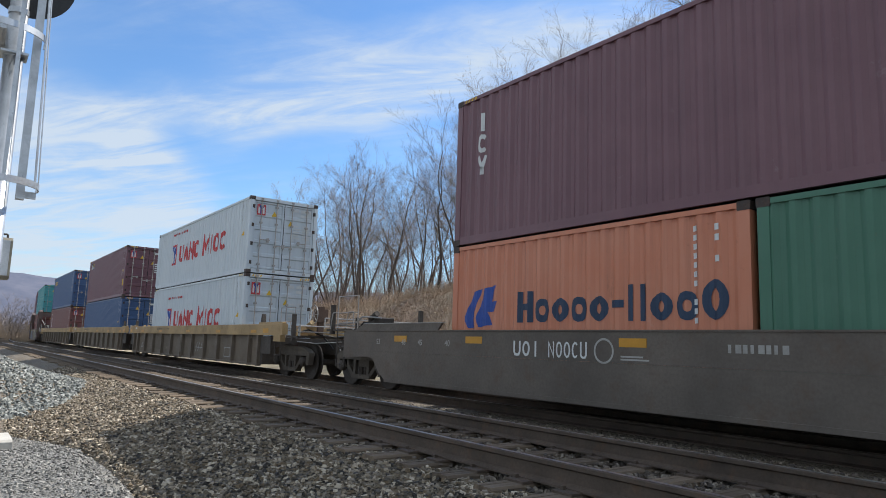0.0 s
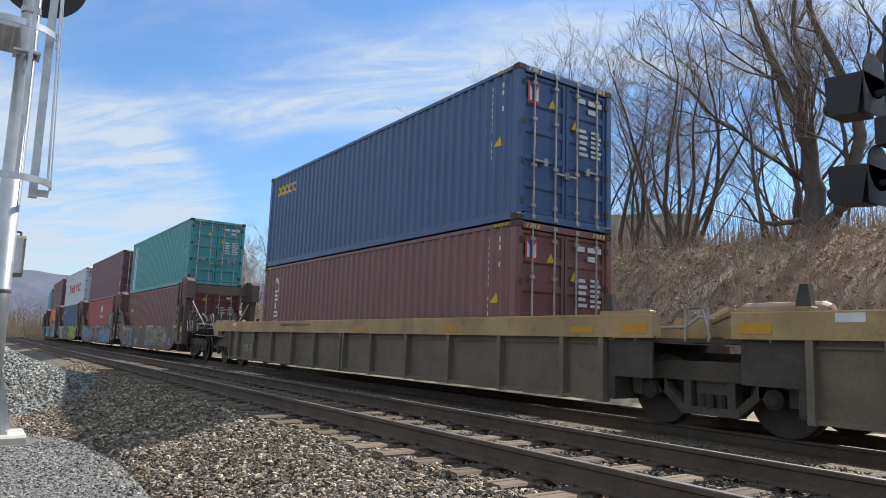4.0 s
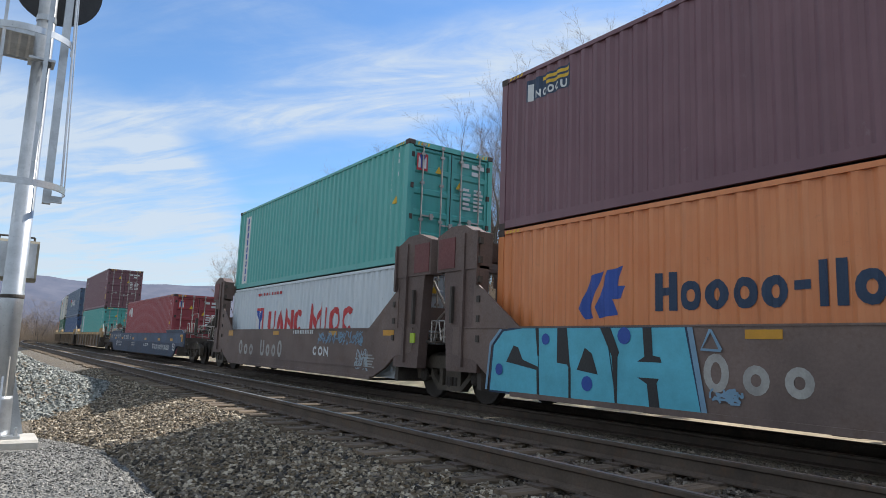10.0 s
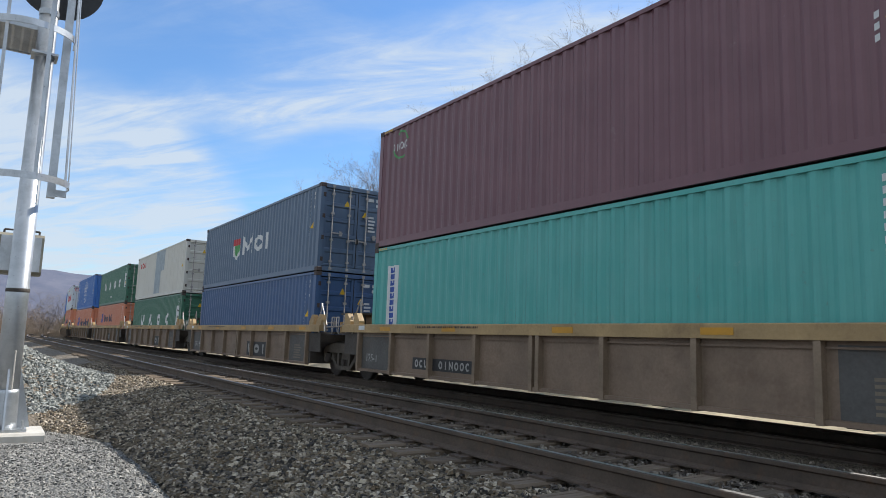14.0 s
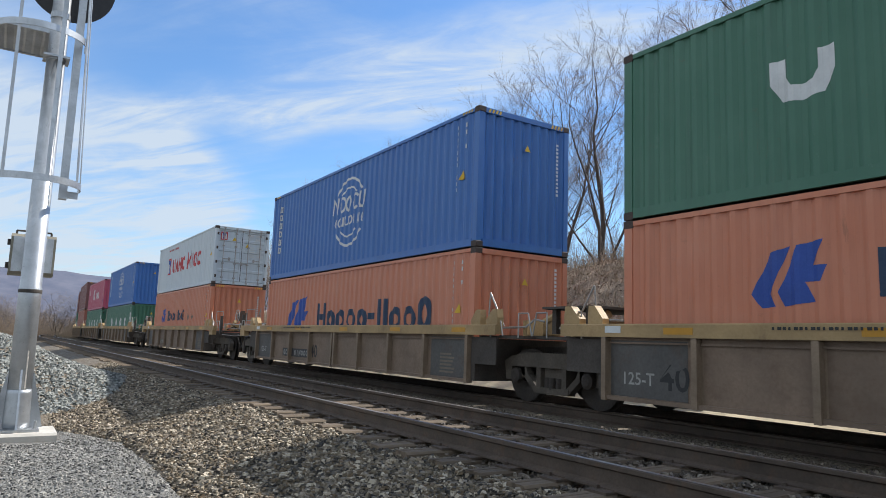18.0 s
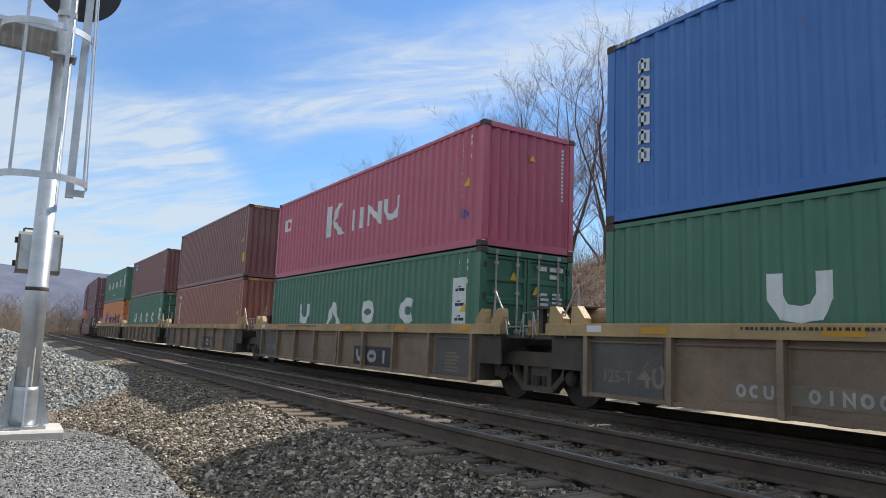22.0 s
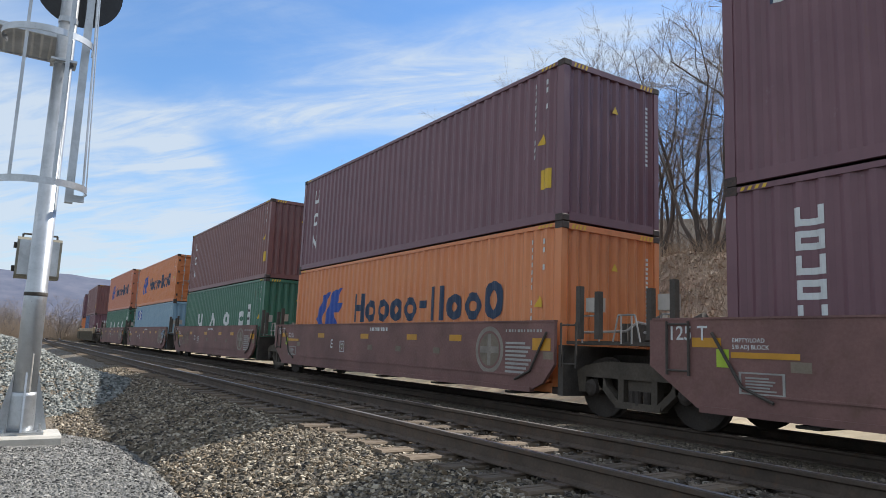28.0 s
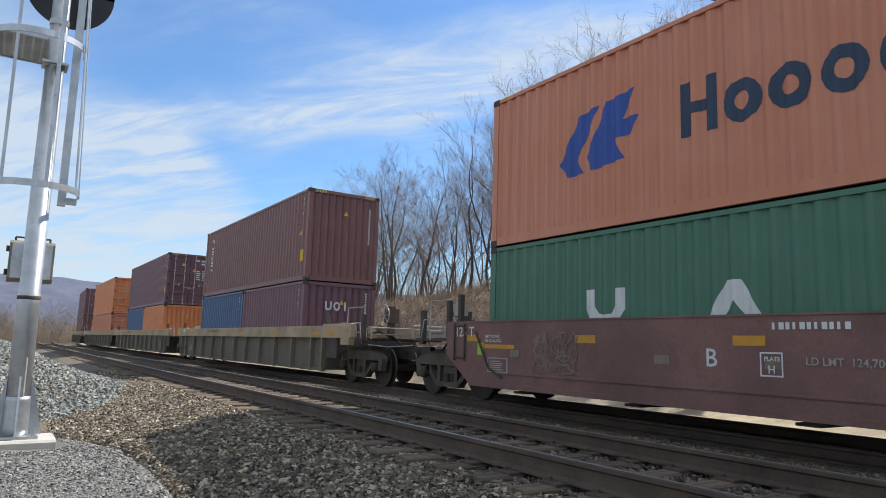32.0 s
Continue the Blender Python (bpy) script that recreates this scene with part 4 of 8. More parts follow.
def shape_row(x0, x1, z0, z1, kinds, w, lean=0.0, air=0.22):
    """Plain shapes in a row (cups, wedges, rings, arcs, posts), one list of polygons for each."""
    unit = (x1 - x0) / (sum(WIDE.get(k, 1.0) for k in kinds) + air * (len(kinds) - 1))
    out, x, h = [], x0, z1 - z0
    for kind in kinds:
        a, b = x + w / 2, x + WIDE.get(kind, 1.0) * unit - w / 2
        c, d, lo, hi, mid = (a + b) / 2, (b - a) / 2, z0 + w / 2, z1 - w / 2, (z0 + z1) / 2
        small = z0 + 0.74 * h - w / 2
        if kind == "cup":
            polys = band([(a, z1), (a, lo + d * 0.7), (a + d * 0.35, lo + d * 0.1), (c, lo), (b - d * 0.35, lo + d * 0.1), (b, lo + d * 0.7), (b, z1)], w)
        elif kind == "wedge":
            l, r, f = a - w / 2, b + w / 2, 0.5 * w
            polys = [[(l, z0), (l + 1.1 * w, z0), (c, z1 - 1.3 * w), (c - f, z1)], [(r - 1.1 * w, z0), (r, z0), (c + f, z1), (c, z1 - 1.3 * w)], [(c - f, z1), (c, z1 - 1.3 * w), (c + f, z1)]]
        elif kind == "vee":
            polys = band([(a, z1), (c, mid - 0.12 * h), (b, z1)], w) + band([(c, mid - 0.1 * h), (c, z0)], w)
        elif kind == "arc":
            polys = band([(c + d * math.cos(q), mid + (h - w) / 2 * math.sin(q)) for q in [radians(45 + 27 * i) for i in range(11)]], w)
        elif kind in ("ring", "tail"):
            top = hi if kind == "ring" else small
            polys = band([(c + d * math.cos(q), (top + lo) / 2 + (top - lo) / 2 * math.sin(q)) for q in [radians(24 * i) for i in range(15)]], w, True)
        elif kind == "zig":
            polys = band([(a, z0), (a, z1 - 0.6 * w), (b, z0 + 0.6 * w), (b, z1)], w)
        elif kind == "twin":
            polys = band([(a, z0), (a, z1), (c, z0 + 0.3 * h), (b, z1), (b, z0)], w)
        elif kind == "gate":
            polys = [bar(a - w / 2, a + w / 2, z0, z1), bar(b - w / 2, b + w / 2, z0, z1), bar(a + w / 2, b - w / 2, mid - w / 2, mid + w / 2)]
        elif kind == "post":
            polys = [bar(c - w / 2, c + w / 2, z0, z1)]
        elif kind == "dash":
            polys = [bar(a - w / 2, b + w / 2, mid - 0.12 * h, mid - 0.12 * h + w)]
        else:
            polys = []
        if polys:
            out.append([[(px + lean * (pz - z0), pz) for px, pz in q] for q in polys])
        x += (WIDE.get(kind, 1.0) + air) * unit
    return out


def rows_mark(x0, x1, z0, z1, n, fill=0.55):
    """Fine print as plain bars, line under line."""
    step, out = (z1 - z0) / n, []
    for i in range(n):
        z, k = z1 - (i + 1) * step, 0.72 + 0.28 * ((i * 37 + 11) % 10) / 10
        out.append(bar(x0, x0 + (x1 - x0) * k, z, z + step * fill))
    return out


def column_mark(x, z0, z1, n, w=0.07, fill=0.62):
    step = (z1 - z0) / n
    return [bar(x, x + w, z0 + i * step, z0 + i * step + step * fill) for i in range(n) if i != n // 3]


def ring(x, z, r0, r1, n=28):
    out = []
    for i in range(n):
        a, b = 2 * math.pi * i / n, 2 * math.pi * (i + 1) / n
        out.append([(x + r1 * math.cos(a), z + r1 * math.sin(a)), (x + r1 * math.cos(b), z + r1 * math.sin(b)),
                    (x + r0 * math.cos(b), z + r0 * math.sin(b)), (x + r0 * math.cos(a), z + r0 * math.sin(a))])
    return out


def disc(x, z, r, n=18):
    return [[(x + r * math.cos(2 * math.pi * i / n), z + r * math.sin(2 * math.pi * i / n)) for i in range(n)]]


def triangle(x, z, s):
    return [[(x - s / 2, z), (x + s / 2, z), (x, z + s * 0.9)]]


def clip(poly, x, keep_right):
    out = []
    for (ax, az), (bx, bz) in zip(poly, poly[1:] + poly[:1]):
        ain, bin_ = (ax >= x) == keep_right or ax == x, (bx >= x) == keep_right or bx == x
        if ain:
            out.append((ax, az))
        if ain != bin_ and ax != bx:
            out.append((x, az + (bz - az) * (x - ax) / (bx - ax)))
    return out


# ---------------------------------------------------------------- shipping containers
def waves(length):
    """Corners (x, depth) of the pressed side wall."""
    a, b = -length / 2 + 0.16, length / 2 - 0.16
    n = round((b - a) / 0.278)
    p, out = (b - a) / n, [(a, 0.0)]
    for i in range(n):
        x = a + i * p
        out += [(x + 0.13 * p, 0.0), (x + 0.37 * p, 0.036), (x + 0.63 * p, 0.036), (x + 0.87 * p, 0.0)]
    return out + [(b, 0.0)]


def wall_strip(shape, line, y, side, z0, z1):
    o = len(shape.v)
    shape.v += [(x, side * (y - d), z) for x, d in line for z in (z0, z1)]
    shape.f += [(o + 2 * i, o + 2 * i + 2, o + 2 * i + 3, o + 2 * i + 1) for i in range(len(line) - 1)]


WALL_Y = 1.205
MADE = {}


def container(length, height, paint, doors):
    """A steel box: pressed side walls, rails, posts, castings, and doors or a plain pressed end at +x."""
    key = (length, height, paint, doors)
    if key in MADE:
        return MADE[key]
    m, hl = PAINT[paint], length / 2
    root = new("shipping_container")
    line = waves(length)
    for side in (-1, 1):
        s = Shape()
        wall_strip(s, line, WALL_Y, side, 0.15, height - 0.07)
        s.box(-hl + 0.16, hl - 0.16, side * 1.150 - 0.006, side * 1.150 + 0.006, 0.15, height - 0.07)
        part("side_wall", s, m, root)
        y0, y1 = sorted((side * 1.218, side * 1.150))
        part("top_rail", Shape().box(-hl + 0.17, hl - 0.17, y0, y1, height - 0.085, height - 0.015), m, root)
        part("bottom_rail", Shape().box(-hl + 0.17, hl - 0.17, y0, y1, 0.018, 0.165), m, root)
    part("roof", Shape().box(-hl + 0.1, hl - 0.1, -1.15, 1.15, height - 0.05, height - 0.02), m, root)
    part("floor", Shape().box(-hl + 0.1, hl - 0.1, -1.15, 1.15, 0.06, 0.16), M_FRAME, root)
    post = Shape().box(-0.075, 0.075, -0.062, 0.062, 0.11, height - 0.11, 0.01).mesh("corner_post", m)
    cast = Shape()
    cast.slab([(-0.089, 0.012), (-0.077, 0), (0.077, 0), (0.089, 0.012), (0.089, 0.106), (0.077, 0.118), (-0.077, 0.118), (-0.089, 0.106)], -0.081, 0.081)
    cast = cast.mesh("corner_casting", M_CAST)
    for sx in (-1, 1):
        for sy in (-1, 1):
            part("corner_post", post, m, root, at=pose(sx * (hl - 0.085), sy * 1.156, 0))
            for z in (0.0, height - 0.118):
                part("corner_casting", cast, m, root, at=pose(sx * (hl - 0.088), sy * 1.141, z))
    # plain pressed rear end
    s = Shape()
    ends = []
    for i in range(9):
        y = -1.08 + i * 0.24
        ends += [(y + 0.03, 0.0), (y + 0.09, 0.045), (y + 0.15, 0.045), (y + 0.21, 0.0)]
    for sx in ((-1,) if doors else (-1, 1)):
        s = Shape()
        o = len(s.v)
        s.v += [(sx * (hl - 0.03 - d), y, z) for y, d in [(-1.1, 0.0)] + ends + [(1.1, 0.0)] for z in (0.16, height - 0.1)]
        s.f += [(o + 2 * i, o + 2 * i + 2, o + 2 * i + 3, o + 2 * i + 1) for i in range(len(ends) + 1)]
        s.box(min(sx * (hl - 0.1), sx * (hl - 0.11)), max(sx * (hl - 0.1), sx * (hl - 0.11)), -1.1, 1.1, 0.16, height - 0.1)
        part("end_wall", s, m, root)
        x0, x1 = sorted((sx * (hl - 0.005), sx * (hl - 0.11)))
        part("end_header", Shape().box(x0, x1, -1.06, 1.06, height - 0.12, height - 0.015), m, root)
        part("end_sill", Shape().box(x0, x1, -1.06, 1.06, 0.018, 0.165), m, root)
    if doors:
        part("door_header", Shape().box(hl - 0.12, hl - 0.006, -1.06, 1.06, height - 0.13, height - 0.015), m, root)
        part("door_sill", Shape().box(hl - 0.12, hl - 0.006, -1.06, 1.06, 0.018, 0.15), m, root)
        n = 5
        z0, z1 = 0.17, height - 0.15
        step = (z1 - z0) / n
        edge = [(hl - 0.05, z0)]
        for i in range(n):
            z = z0 + i * step
            edge += [(hl - 0.05, z + 0.10 * step), (hl - 0.085, z + 0.17 * step), (hl - 0.085, z + 0.83 * step), (hl - 0.05, z + 0.90 * step)]
        edge += [(hl - 0.05, z1)]
        for sy in (-1, 1):
            ya, yb = sorted((sy * 0.012, sy * 1.085))
            s = Shape().slab([(hl - 0.11, z1), (hl - 0.11, z0)] + edge, ya + 0.07, yb - 0.07)
            s.box(hl - 0.11, hl - 0.046, ya, ya + 0.07, z0, z1)
            s.box(hl - 0.11, hl - 0.046, yb - 0.07, yb, z0, z1)
            door = part("door", s, m, root)
            for dy in (0.28, 0.82):
                y = sy * dy
                s = Shape().rod((hl - 0.018, y, 0.07), (hl - 0.018, y, height - 0.06), 0.019, 8)
                for z in (0.3, height * 0.36, height * 0.66, height - 0.3):
                    s.box(hl - 0.045, hl + 0.004, y - 0.05, y + 0.05, z - 0.03, z + 0.03)
                for z in (0.05, height - 0.11):
                    s.box(hl - 0.03, hl + 0.012, y - 0.045, y + 0.045, z, z + 0.075)
                part("lock_rod", s, M_ROD, door, "galvanised door locking rod")
                zh = 0.95 if dy < 0.5 else 1.12
                part("lock_handle", Shape().box(hl - 0.012, hl + 0.012, min(y, y - sy * 0.34), max(y, y - sy * 0.34), zh, zh + 0.035)
                     .box(hl - 0.02, hl + 0.014, y - sy * 0.27 - 0.04, y - sy * 0.27 + 0.04, zh - 0.06, zh + 0.08), M_ROD, door)
            for i in range(4):
                z = 0.35 + i * (height - 0.7) / 3
                part("hinge", Shape().box(hl - 0.05, hl - 0.004, min(sy * 1.06, sy * 1.14), max(sy * 1.06, sy * 1.14), z - 0.06, z + 0.06), M_CAST, door)
        part("door_gasket", Shape().box(hl - 0.11, hl - 0.042, -0.012, 0.012, z0, z1), M_RUBBER, root)
    # striped safety edge on the header
    if height > 2.7:
        s = Shape()
        for i in range(4):
            for a in (-1.0 + i * 0.09, 0.7 + i * 0.09):
                s.faces([(hl - 0.003, a, height - 0.11), (hl - 0.003, a + 0.045, height - 0.11), (hl - 0.003, a + 0.075, height - 0.03), (hl - 0.003, a + 0.03, height - 0.03)], [(0, 1, 2, 3)])
        for i in range(4):
            for a in (hl - 0.62, -hl + 0.22):
                x = a + i * 0.1
                s.faces([(x, -1.2215, height - 0.075), (x + 0.05, -1.2215, height - 0.075), (x + 0.08, -1.2215, height - 0.025), (x + 0.03, -1.2215, height - 0.025)], [(0, 1, 2, 3)])
        tagged(part("safety_stripe", s, MARK["yellow"], root), kind="stuff")
    MADE[key] = root
    return root


LAYERS = {}


def over(thing):
    """Each coat of paint lies a little above the one before."""
    LAYERS[thing.name] = LAYERS.get(thing.name, 0) + 1
    return 0.0035 + 0.0007 * LAYERS[thing.name]


def letters(polys):
    """Splits a painted name into its separate blocks."""
    groups = []
    for poly in sorted(polys, key=lambda q: (round(sum(p[1] for p in q) / len(q) / 0.55), min(p[0] for p in q))):
        a, b = min(p[0] for p in poly), max(p[0] for p in poly)
        c, d = min(p[1] for p in poly), max(p[1] for p in poly)
        for g in groups:
            if a < g[1] + 0.004 and b > g[0] - 0.004 and c < g[3] + 0.004 and d > g[2] - 0.004:
                g[0], g[1], g[2], g[3] = min(g[0], a), max(g[1], b), min(g[2], c), max(g[3], d)
                g[4].append(poly)
                break
        else:
            groups.append([a, b, c, d, [poly]])
    return [g[4] for g in groups]


PRINT = ("painted_edge", "identity_code", "size_code", "data_plate_print", "web_line", "fine_print", "number_print", "sill_print", "load_print", "load_heading", "notice_print", "limit_print",
         "painted_scrawl", "chalk_line", "globe_outline", "emblem_ring", "partner_name", "sign_line", "swoosh", "logo_stripe", "load_limit", "plate_code", "chalk_scrawl")
SPLIT = ("name_blocks", "name_column", "logo_blocks")


def on_side(box, length, name, polys, colour, label=""):
    """Paint on the near wall that follows its pressed waves."""
    if name in SPLIT:
        for block in letters(polys):
            on_side(box, length, "name_block", block, colour, label)
        return
    line, s, lift = waves(length), Shape(), over(box)
    for poly in polys:
        xs = [p[0] for p in poly]
        lo, hi = min(xs), max(xs)
        for (xa, da), (xb, db) in zip(line, line[1:]):
            if xb <= lo or xa >= hi or xb - xa < 1e-6:
                continue
            q = poly
            if lo < xa:
                q = clip(q, xa, True)
            if hi > xb and len(q) > 2:
                q = clip(q, xb, False)
            if len(q) < 3:
                continue
            s.faces([(x, -(WALL_Y - (da + (db - da) * (x - xa) / (xb - xa))) - lift, z) for x, z in q], [tuple(range(len(q)))])
    s.weld()
    return tagged(part(name, s, MARK[colour], box, label), kind="stuff" if name in PRINT else "")


def on_end(box, length, name, polys, colour, label="", deep=0.0):
    """Marks on the end at +x: polygons in y, z."""
    if name in SPLIT:
        for block in letters(polys):
            on_end(box, length, "name_block", block, colour, label, deep)
        return
    s, lift = Shape(), over(box)
    for poly in polys:
        s.faces([(length / 2 + lift - deep, y, z) for y, z in poly], [tuple(range(len(poly)))])
    return tagged(part(name, s, MARK[colour], box, label), kind="stuff" if name in PRINT else "")


def on_flat(car, name, polys, colour, y=-1.5, label=""):
    if name in SPLIT:
        for block in letters(polys):
            on_flat(car, "name_block", block, colour, y, label)
        return
    s, lift = Shape(), over(car)
    whole = name in ("painted_edge", "painted_shape", "painted_outline", "name_block")
    for k, poly in enumerate(polys):
        s.faces([(x, y - lift - (0 if whole else 0.00012 * (k % 25)), z) for x, z in poly], [tuple(range(len(poly)))])
    if whole:
        s.weld()
    return tagged(part(name, s, MARK[colour], car, label), kind="stuff" if name in PRINT else "")


def side_codes(box, length, h, colour="white", sticker=True):
    """Identity codes in columns, warning triangle and height sticker near the front corner."""
    x = length / 2 - 0.82
    on_side(box, length, "identity_code", column_mark(x, h * 0.42, h * 0.93, 11), colour)
    on_side(box, length, "size_code", column_mark(x + 0.32, h * 0.72, h * 0.93, 4), colour)
    if sticker:
        on_side(box, length, "warning_triangle", triangle(x + 0.24, h * 0.50, 0.22), "yellow", "yellow warning triangle")


def door_marks(box, length, h, logo=None, colour="white"):
    d = 0.048
    on_end(box, length, "identity_code", [bar(0.30, 0.52, h * 0.86, h * 0.895), bar(0.60, 0.98, h * 0.86, h * 0.895), bar(0.60, 0.84, h * 0.80, h * 0.835)], colour, deep=d)
    on_end(box, length, "data_plate_print", rows_mark(0.36, 0.60, h * 0.50, h * 0.70, 5) + rows_mark(0.68, 0.98, h * 0.50, h * 0.70, 6), colour, deep=d)
    for y, z in ((-0.36, 0.76), (0.24, 0.66)):
        on_end(box, length, "warning_triangle", triangle(y, h * z, 0.20), "yellow", "yellow warning triangle", deep=d)
    if logo:
        on_end(box, length, "door_logo_panel", [bar(-0.98, -0.68, h * 0.76, h * 0.90)], "red", deep=d)
        on_end(box, length, "door_logo_wing", [[(-0.94, h * 0.78), (-0.88, h * 0.78), (-0.88, h * 0.85), (-0.94, h * 0.88)],
                                               [(-0.78, h * 0.78), (-0.72, h * 0.78), (-0.72, h * 0.88), (-0.78, h * 0.85)]], "white", deep=d - 0.002)
        on_end(box, length, "door_logo_centre", [[(-0.86, h * 0.775), (-0.80, h * 0.775), (-0.79, h * 0.84), (-0.75, h * 0.89), (-0.91, h * 0.89), (-0.87, h * 0.84)]], "blue", deep=d - 0.003)


def blank_end_marks(box, length, h):
    on_end(box, length, "identity_code", [[(0.86, z), (0.92, z), (0.92, z + 0.05), (0.86, z + 0.05)] for z in [h * 0.45 + 0.085 * i for i in range(14)]], "white", deep=0.03)
    on_end(box, length, "warning_triangle", triangle(0.05, h * 0.74, 0.16), "yellow", "yellow warning triangle", deep=0.028)


# painted names and signs, each as plain shapes in its colours; z from the container's foot
def livery(box, style, length, h):
    L2 = length / 2
    if style == "wing_red":
        e = 0.10 if h > 2.7 else 0.0
        on_side(box, length, "logo_border", frame_mark(-3.58, -2.84, 0.94 + e, 1.84 + e, 0.10), "red", "red square border")
        on_side(box, length, "logo_ground", [bar(-3.48, -2.94, 1.04 + e, 1.74 + e)], "white")
        on_side(box, length, "logo_wing", [[(px, pz + e) for px, pz in ((-3.31, 1.0), (-3.11, 1.0), (-3.11, 1.38), (-2.92, 1.76), (-3.10, 1.76), (-3.21, 1.52), (-3.32, 1.76), (-3.50, 1.76), (-3.31, 1.38))]], "blue")
        for block in shape_row(-2.38, 0.42, 0.99 + e, 1.71 + e, ("cup", "wedge", "zig", "arc"), 0.155, 0.03, 0.16) + shape_row(0.98, 3.70, 0.99 + e, 1.71 + e, ("twin", "post", "ring", "arc"), 0.155, 0.03, 0.16):
            on_side(box, length, "name_block", block, "red", "faded red painted shape")
        on_side(box, length, "web_line", word_mark(-3.55, -1.35, 2.24 + e, 2.33 + e, 17, 0.22, 0.66), "red")
    elif style in ("arrow_blue", "arrow_blue_small", "arrow_blue_low"):
        x0, x1, z0, z1 = {"arrow_blue": (-4.23, 4.5, 0.96 if h > 2.7 else 0.76, 2.12 if h > 2.7 else 1.92), "arrow_blue_small": (-4.04, 1.22, 1.24, 2.02), "arrow_blue_low": (-4.5, 4.5, 1.12, 2.2)}[style]
        if length < 8:
            x0, x1, z0, z1 = -2.66, 2.70, 1.04, 1.80
        k, hh = (x1 - x0) / 8.7, z1 - z0
        w = 1.75 * k if k > 0.8 else 0.95
        b = x0 + w * 1.0
        at = lambda pts: [(x0 + w * px, z0 + hh * pz) for px, pz in pts]
        on_side(box, length, "logo_arrow", [at([(0.0, 0.22), (0.13, 0.0), (0.33, 0.02), (0.25, 0.22), (0.52, 0.94), (0.27, 0.86)])], "blue", "blue painted arrow emblem")
        on_side(box, length, "logo_arrow", [at([(0.36, 0.24), (0.43, 0.02), (0.82, 0.08), (0.70, 0.38), (0.90, 0.38), (0.98, 0.62), (0.80, 0.62), (0.95, 1.0), (0.62, 0.94)])], "blue", "blue painted arrow emblem")
        a, zl, zc = x0 + w * (1.42 if k > 0.8 else 1.55), z0 + 0.12 * hh, z0 + 0.80 * hh
        st = 0.052 * (x1 - a) / 2.0 if k > 0.8 else 0.11
        if style == "arrow_blue_small" and h > 2.7 and length > 8:
            for px in (2.05, 2.85):
                on_side(box, length, "worn_placard", [[(px - 0.19, 1.48), (px, 1.29), (px + 0.19, 1.48), (px, 1.67)]], "faint", "dark diamond where a placard was")
        for block in shape_row(a, x1, zl, zc, ("gate", "tail", "tail", "tail", "tail", "dash", "post", "post", "tail", "tail", "ring"), min(st, 0.17), 0.0, 0.17):
            on_side(box, length, "name_block", block, "navy", "dark blue painted shape")
    elif style.startswith("wide_white"):
        z0, z1 = (1.12, 1.70) if style == "wide_white" else (1.16, 1.78) if h > 2.7 else (1.06, 1.66)
        board = 4.12 if style == "wide_white_mid" else 5.27 if style == "wide_white_end" else 5.12
        off = 0.14 if style == "wide_white_mid" else 0.16 if style == "wide_white_end" else -0.12 if style == "wide_white" else 0.0
        for (a, b), kind in zip(((-3.60, -2.80), (-1.45, -0.52), (0.80, 1.56), (2.87, 3.65)), ("cup", "wedge", "ring", "arc")):
            on_side(box, length, "name_block", shape_row(a + off, b + off, z0, z1, (kind,), 0.2)[0], "white", "large white painted shape")
        on_side(box, length, "sign_board", [bar(board, board + 0.46, 1.03, 2.0)], "white", "white board with black writing")
        for i in range(3):
            on_side(box, length, "sign_line", [bar(board + 0.07, board + 0.38, 1.12 + 0.30 * i, 1.18 + 0.30 * i), bar(board + 0.13, board + 0.3, 1.20 + 0.30 * i, 1.23 + 0.30 * i)], "black")
        on_side(box, length, "web_line", word_mark(-0.62, 0.34, 0.52, 0.62, 9, 0.3, 0.7), "white")
    elif style == "globe":
        on_side(box, length, "globe_outline", ring(0.02, 1.55, 0.90, 0.97, 30)[3:12] + ring(0.02, 1.55, 0.90, 0.97, 30)[18:27] + ring(0.02, 1.55, 0.66, 0.71, 30)[4:11] + ring(0.02, 1.55, 0.66, 0.71, 30)[19:26], "white")
        on_side(box, length, "name_blocks", word_mark(-1.0, 1.06, 1.56, 2.02, 5, 0.25, 0.84, 0.1) + word_mark(-0.9, 1.0, 1.18, 1.44, 8, 0.26, 0.78, 0.1, (2, 5)), "white", "white painted name")
        for i in range(6):
            on_side(box, length, "side_character", frame_mark(-5.48, -5.26, 0.86 + 0.28 * i, 1.06 + 0.28 * i, 0.05) + [bar(-5.40, -5.34, 0.86 + 0.28 * i, 1.08 + 0.28 * i)], "white")
    elif style == "flag_line":
        on_side(box, length, "name_blocks", [bar(-1.80, -1.46, 0.98, 1.90), [(-1.45, 1.40), (-1.10, 1.90), (-0.80, 1.90), (-1.20, 1.42)], [(-1.44, 1.38), (-1.20, 1.40), (-0.55, 0.98), (-0.92, 0.98)]] +
                [q for block in shape_row(-0.15, 2.62, 1.0, 1.58, ("post", "post", "zig", "cup"), 0.16) for q in block], "white", "white painted name")
        on_side(box, length, "flag", [bar(-5.45, -4.82, 1.55, 1.95, 0.1)], "white")
        on_side(box, length, "flag_emblem", disc(-5.1, 1.75, 0.12), "red")
        on_side(box, length, "small_mark", word_mark(5.2, 5.62, 0.62, 0.82, 2, 0.3, 0.85), "blue")
    elif style in ("white_column", "white_column_low"):
        z0, z1 = (0.18, 2.62) if style == "white_column" else (0.98, 2.42)
        x0 = -5.38 if style == "white_column" else -5.42
        on_side(box, length, "sign_board", [bar(x0, x0 + 0.44, z0, z1)], "white", "tall white board")
        n = 9
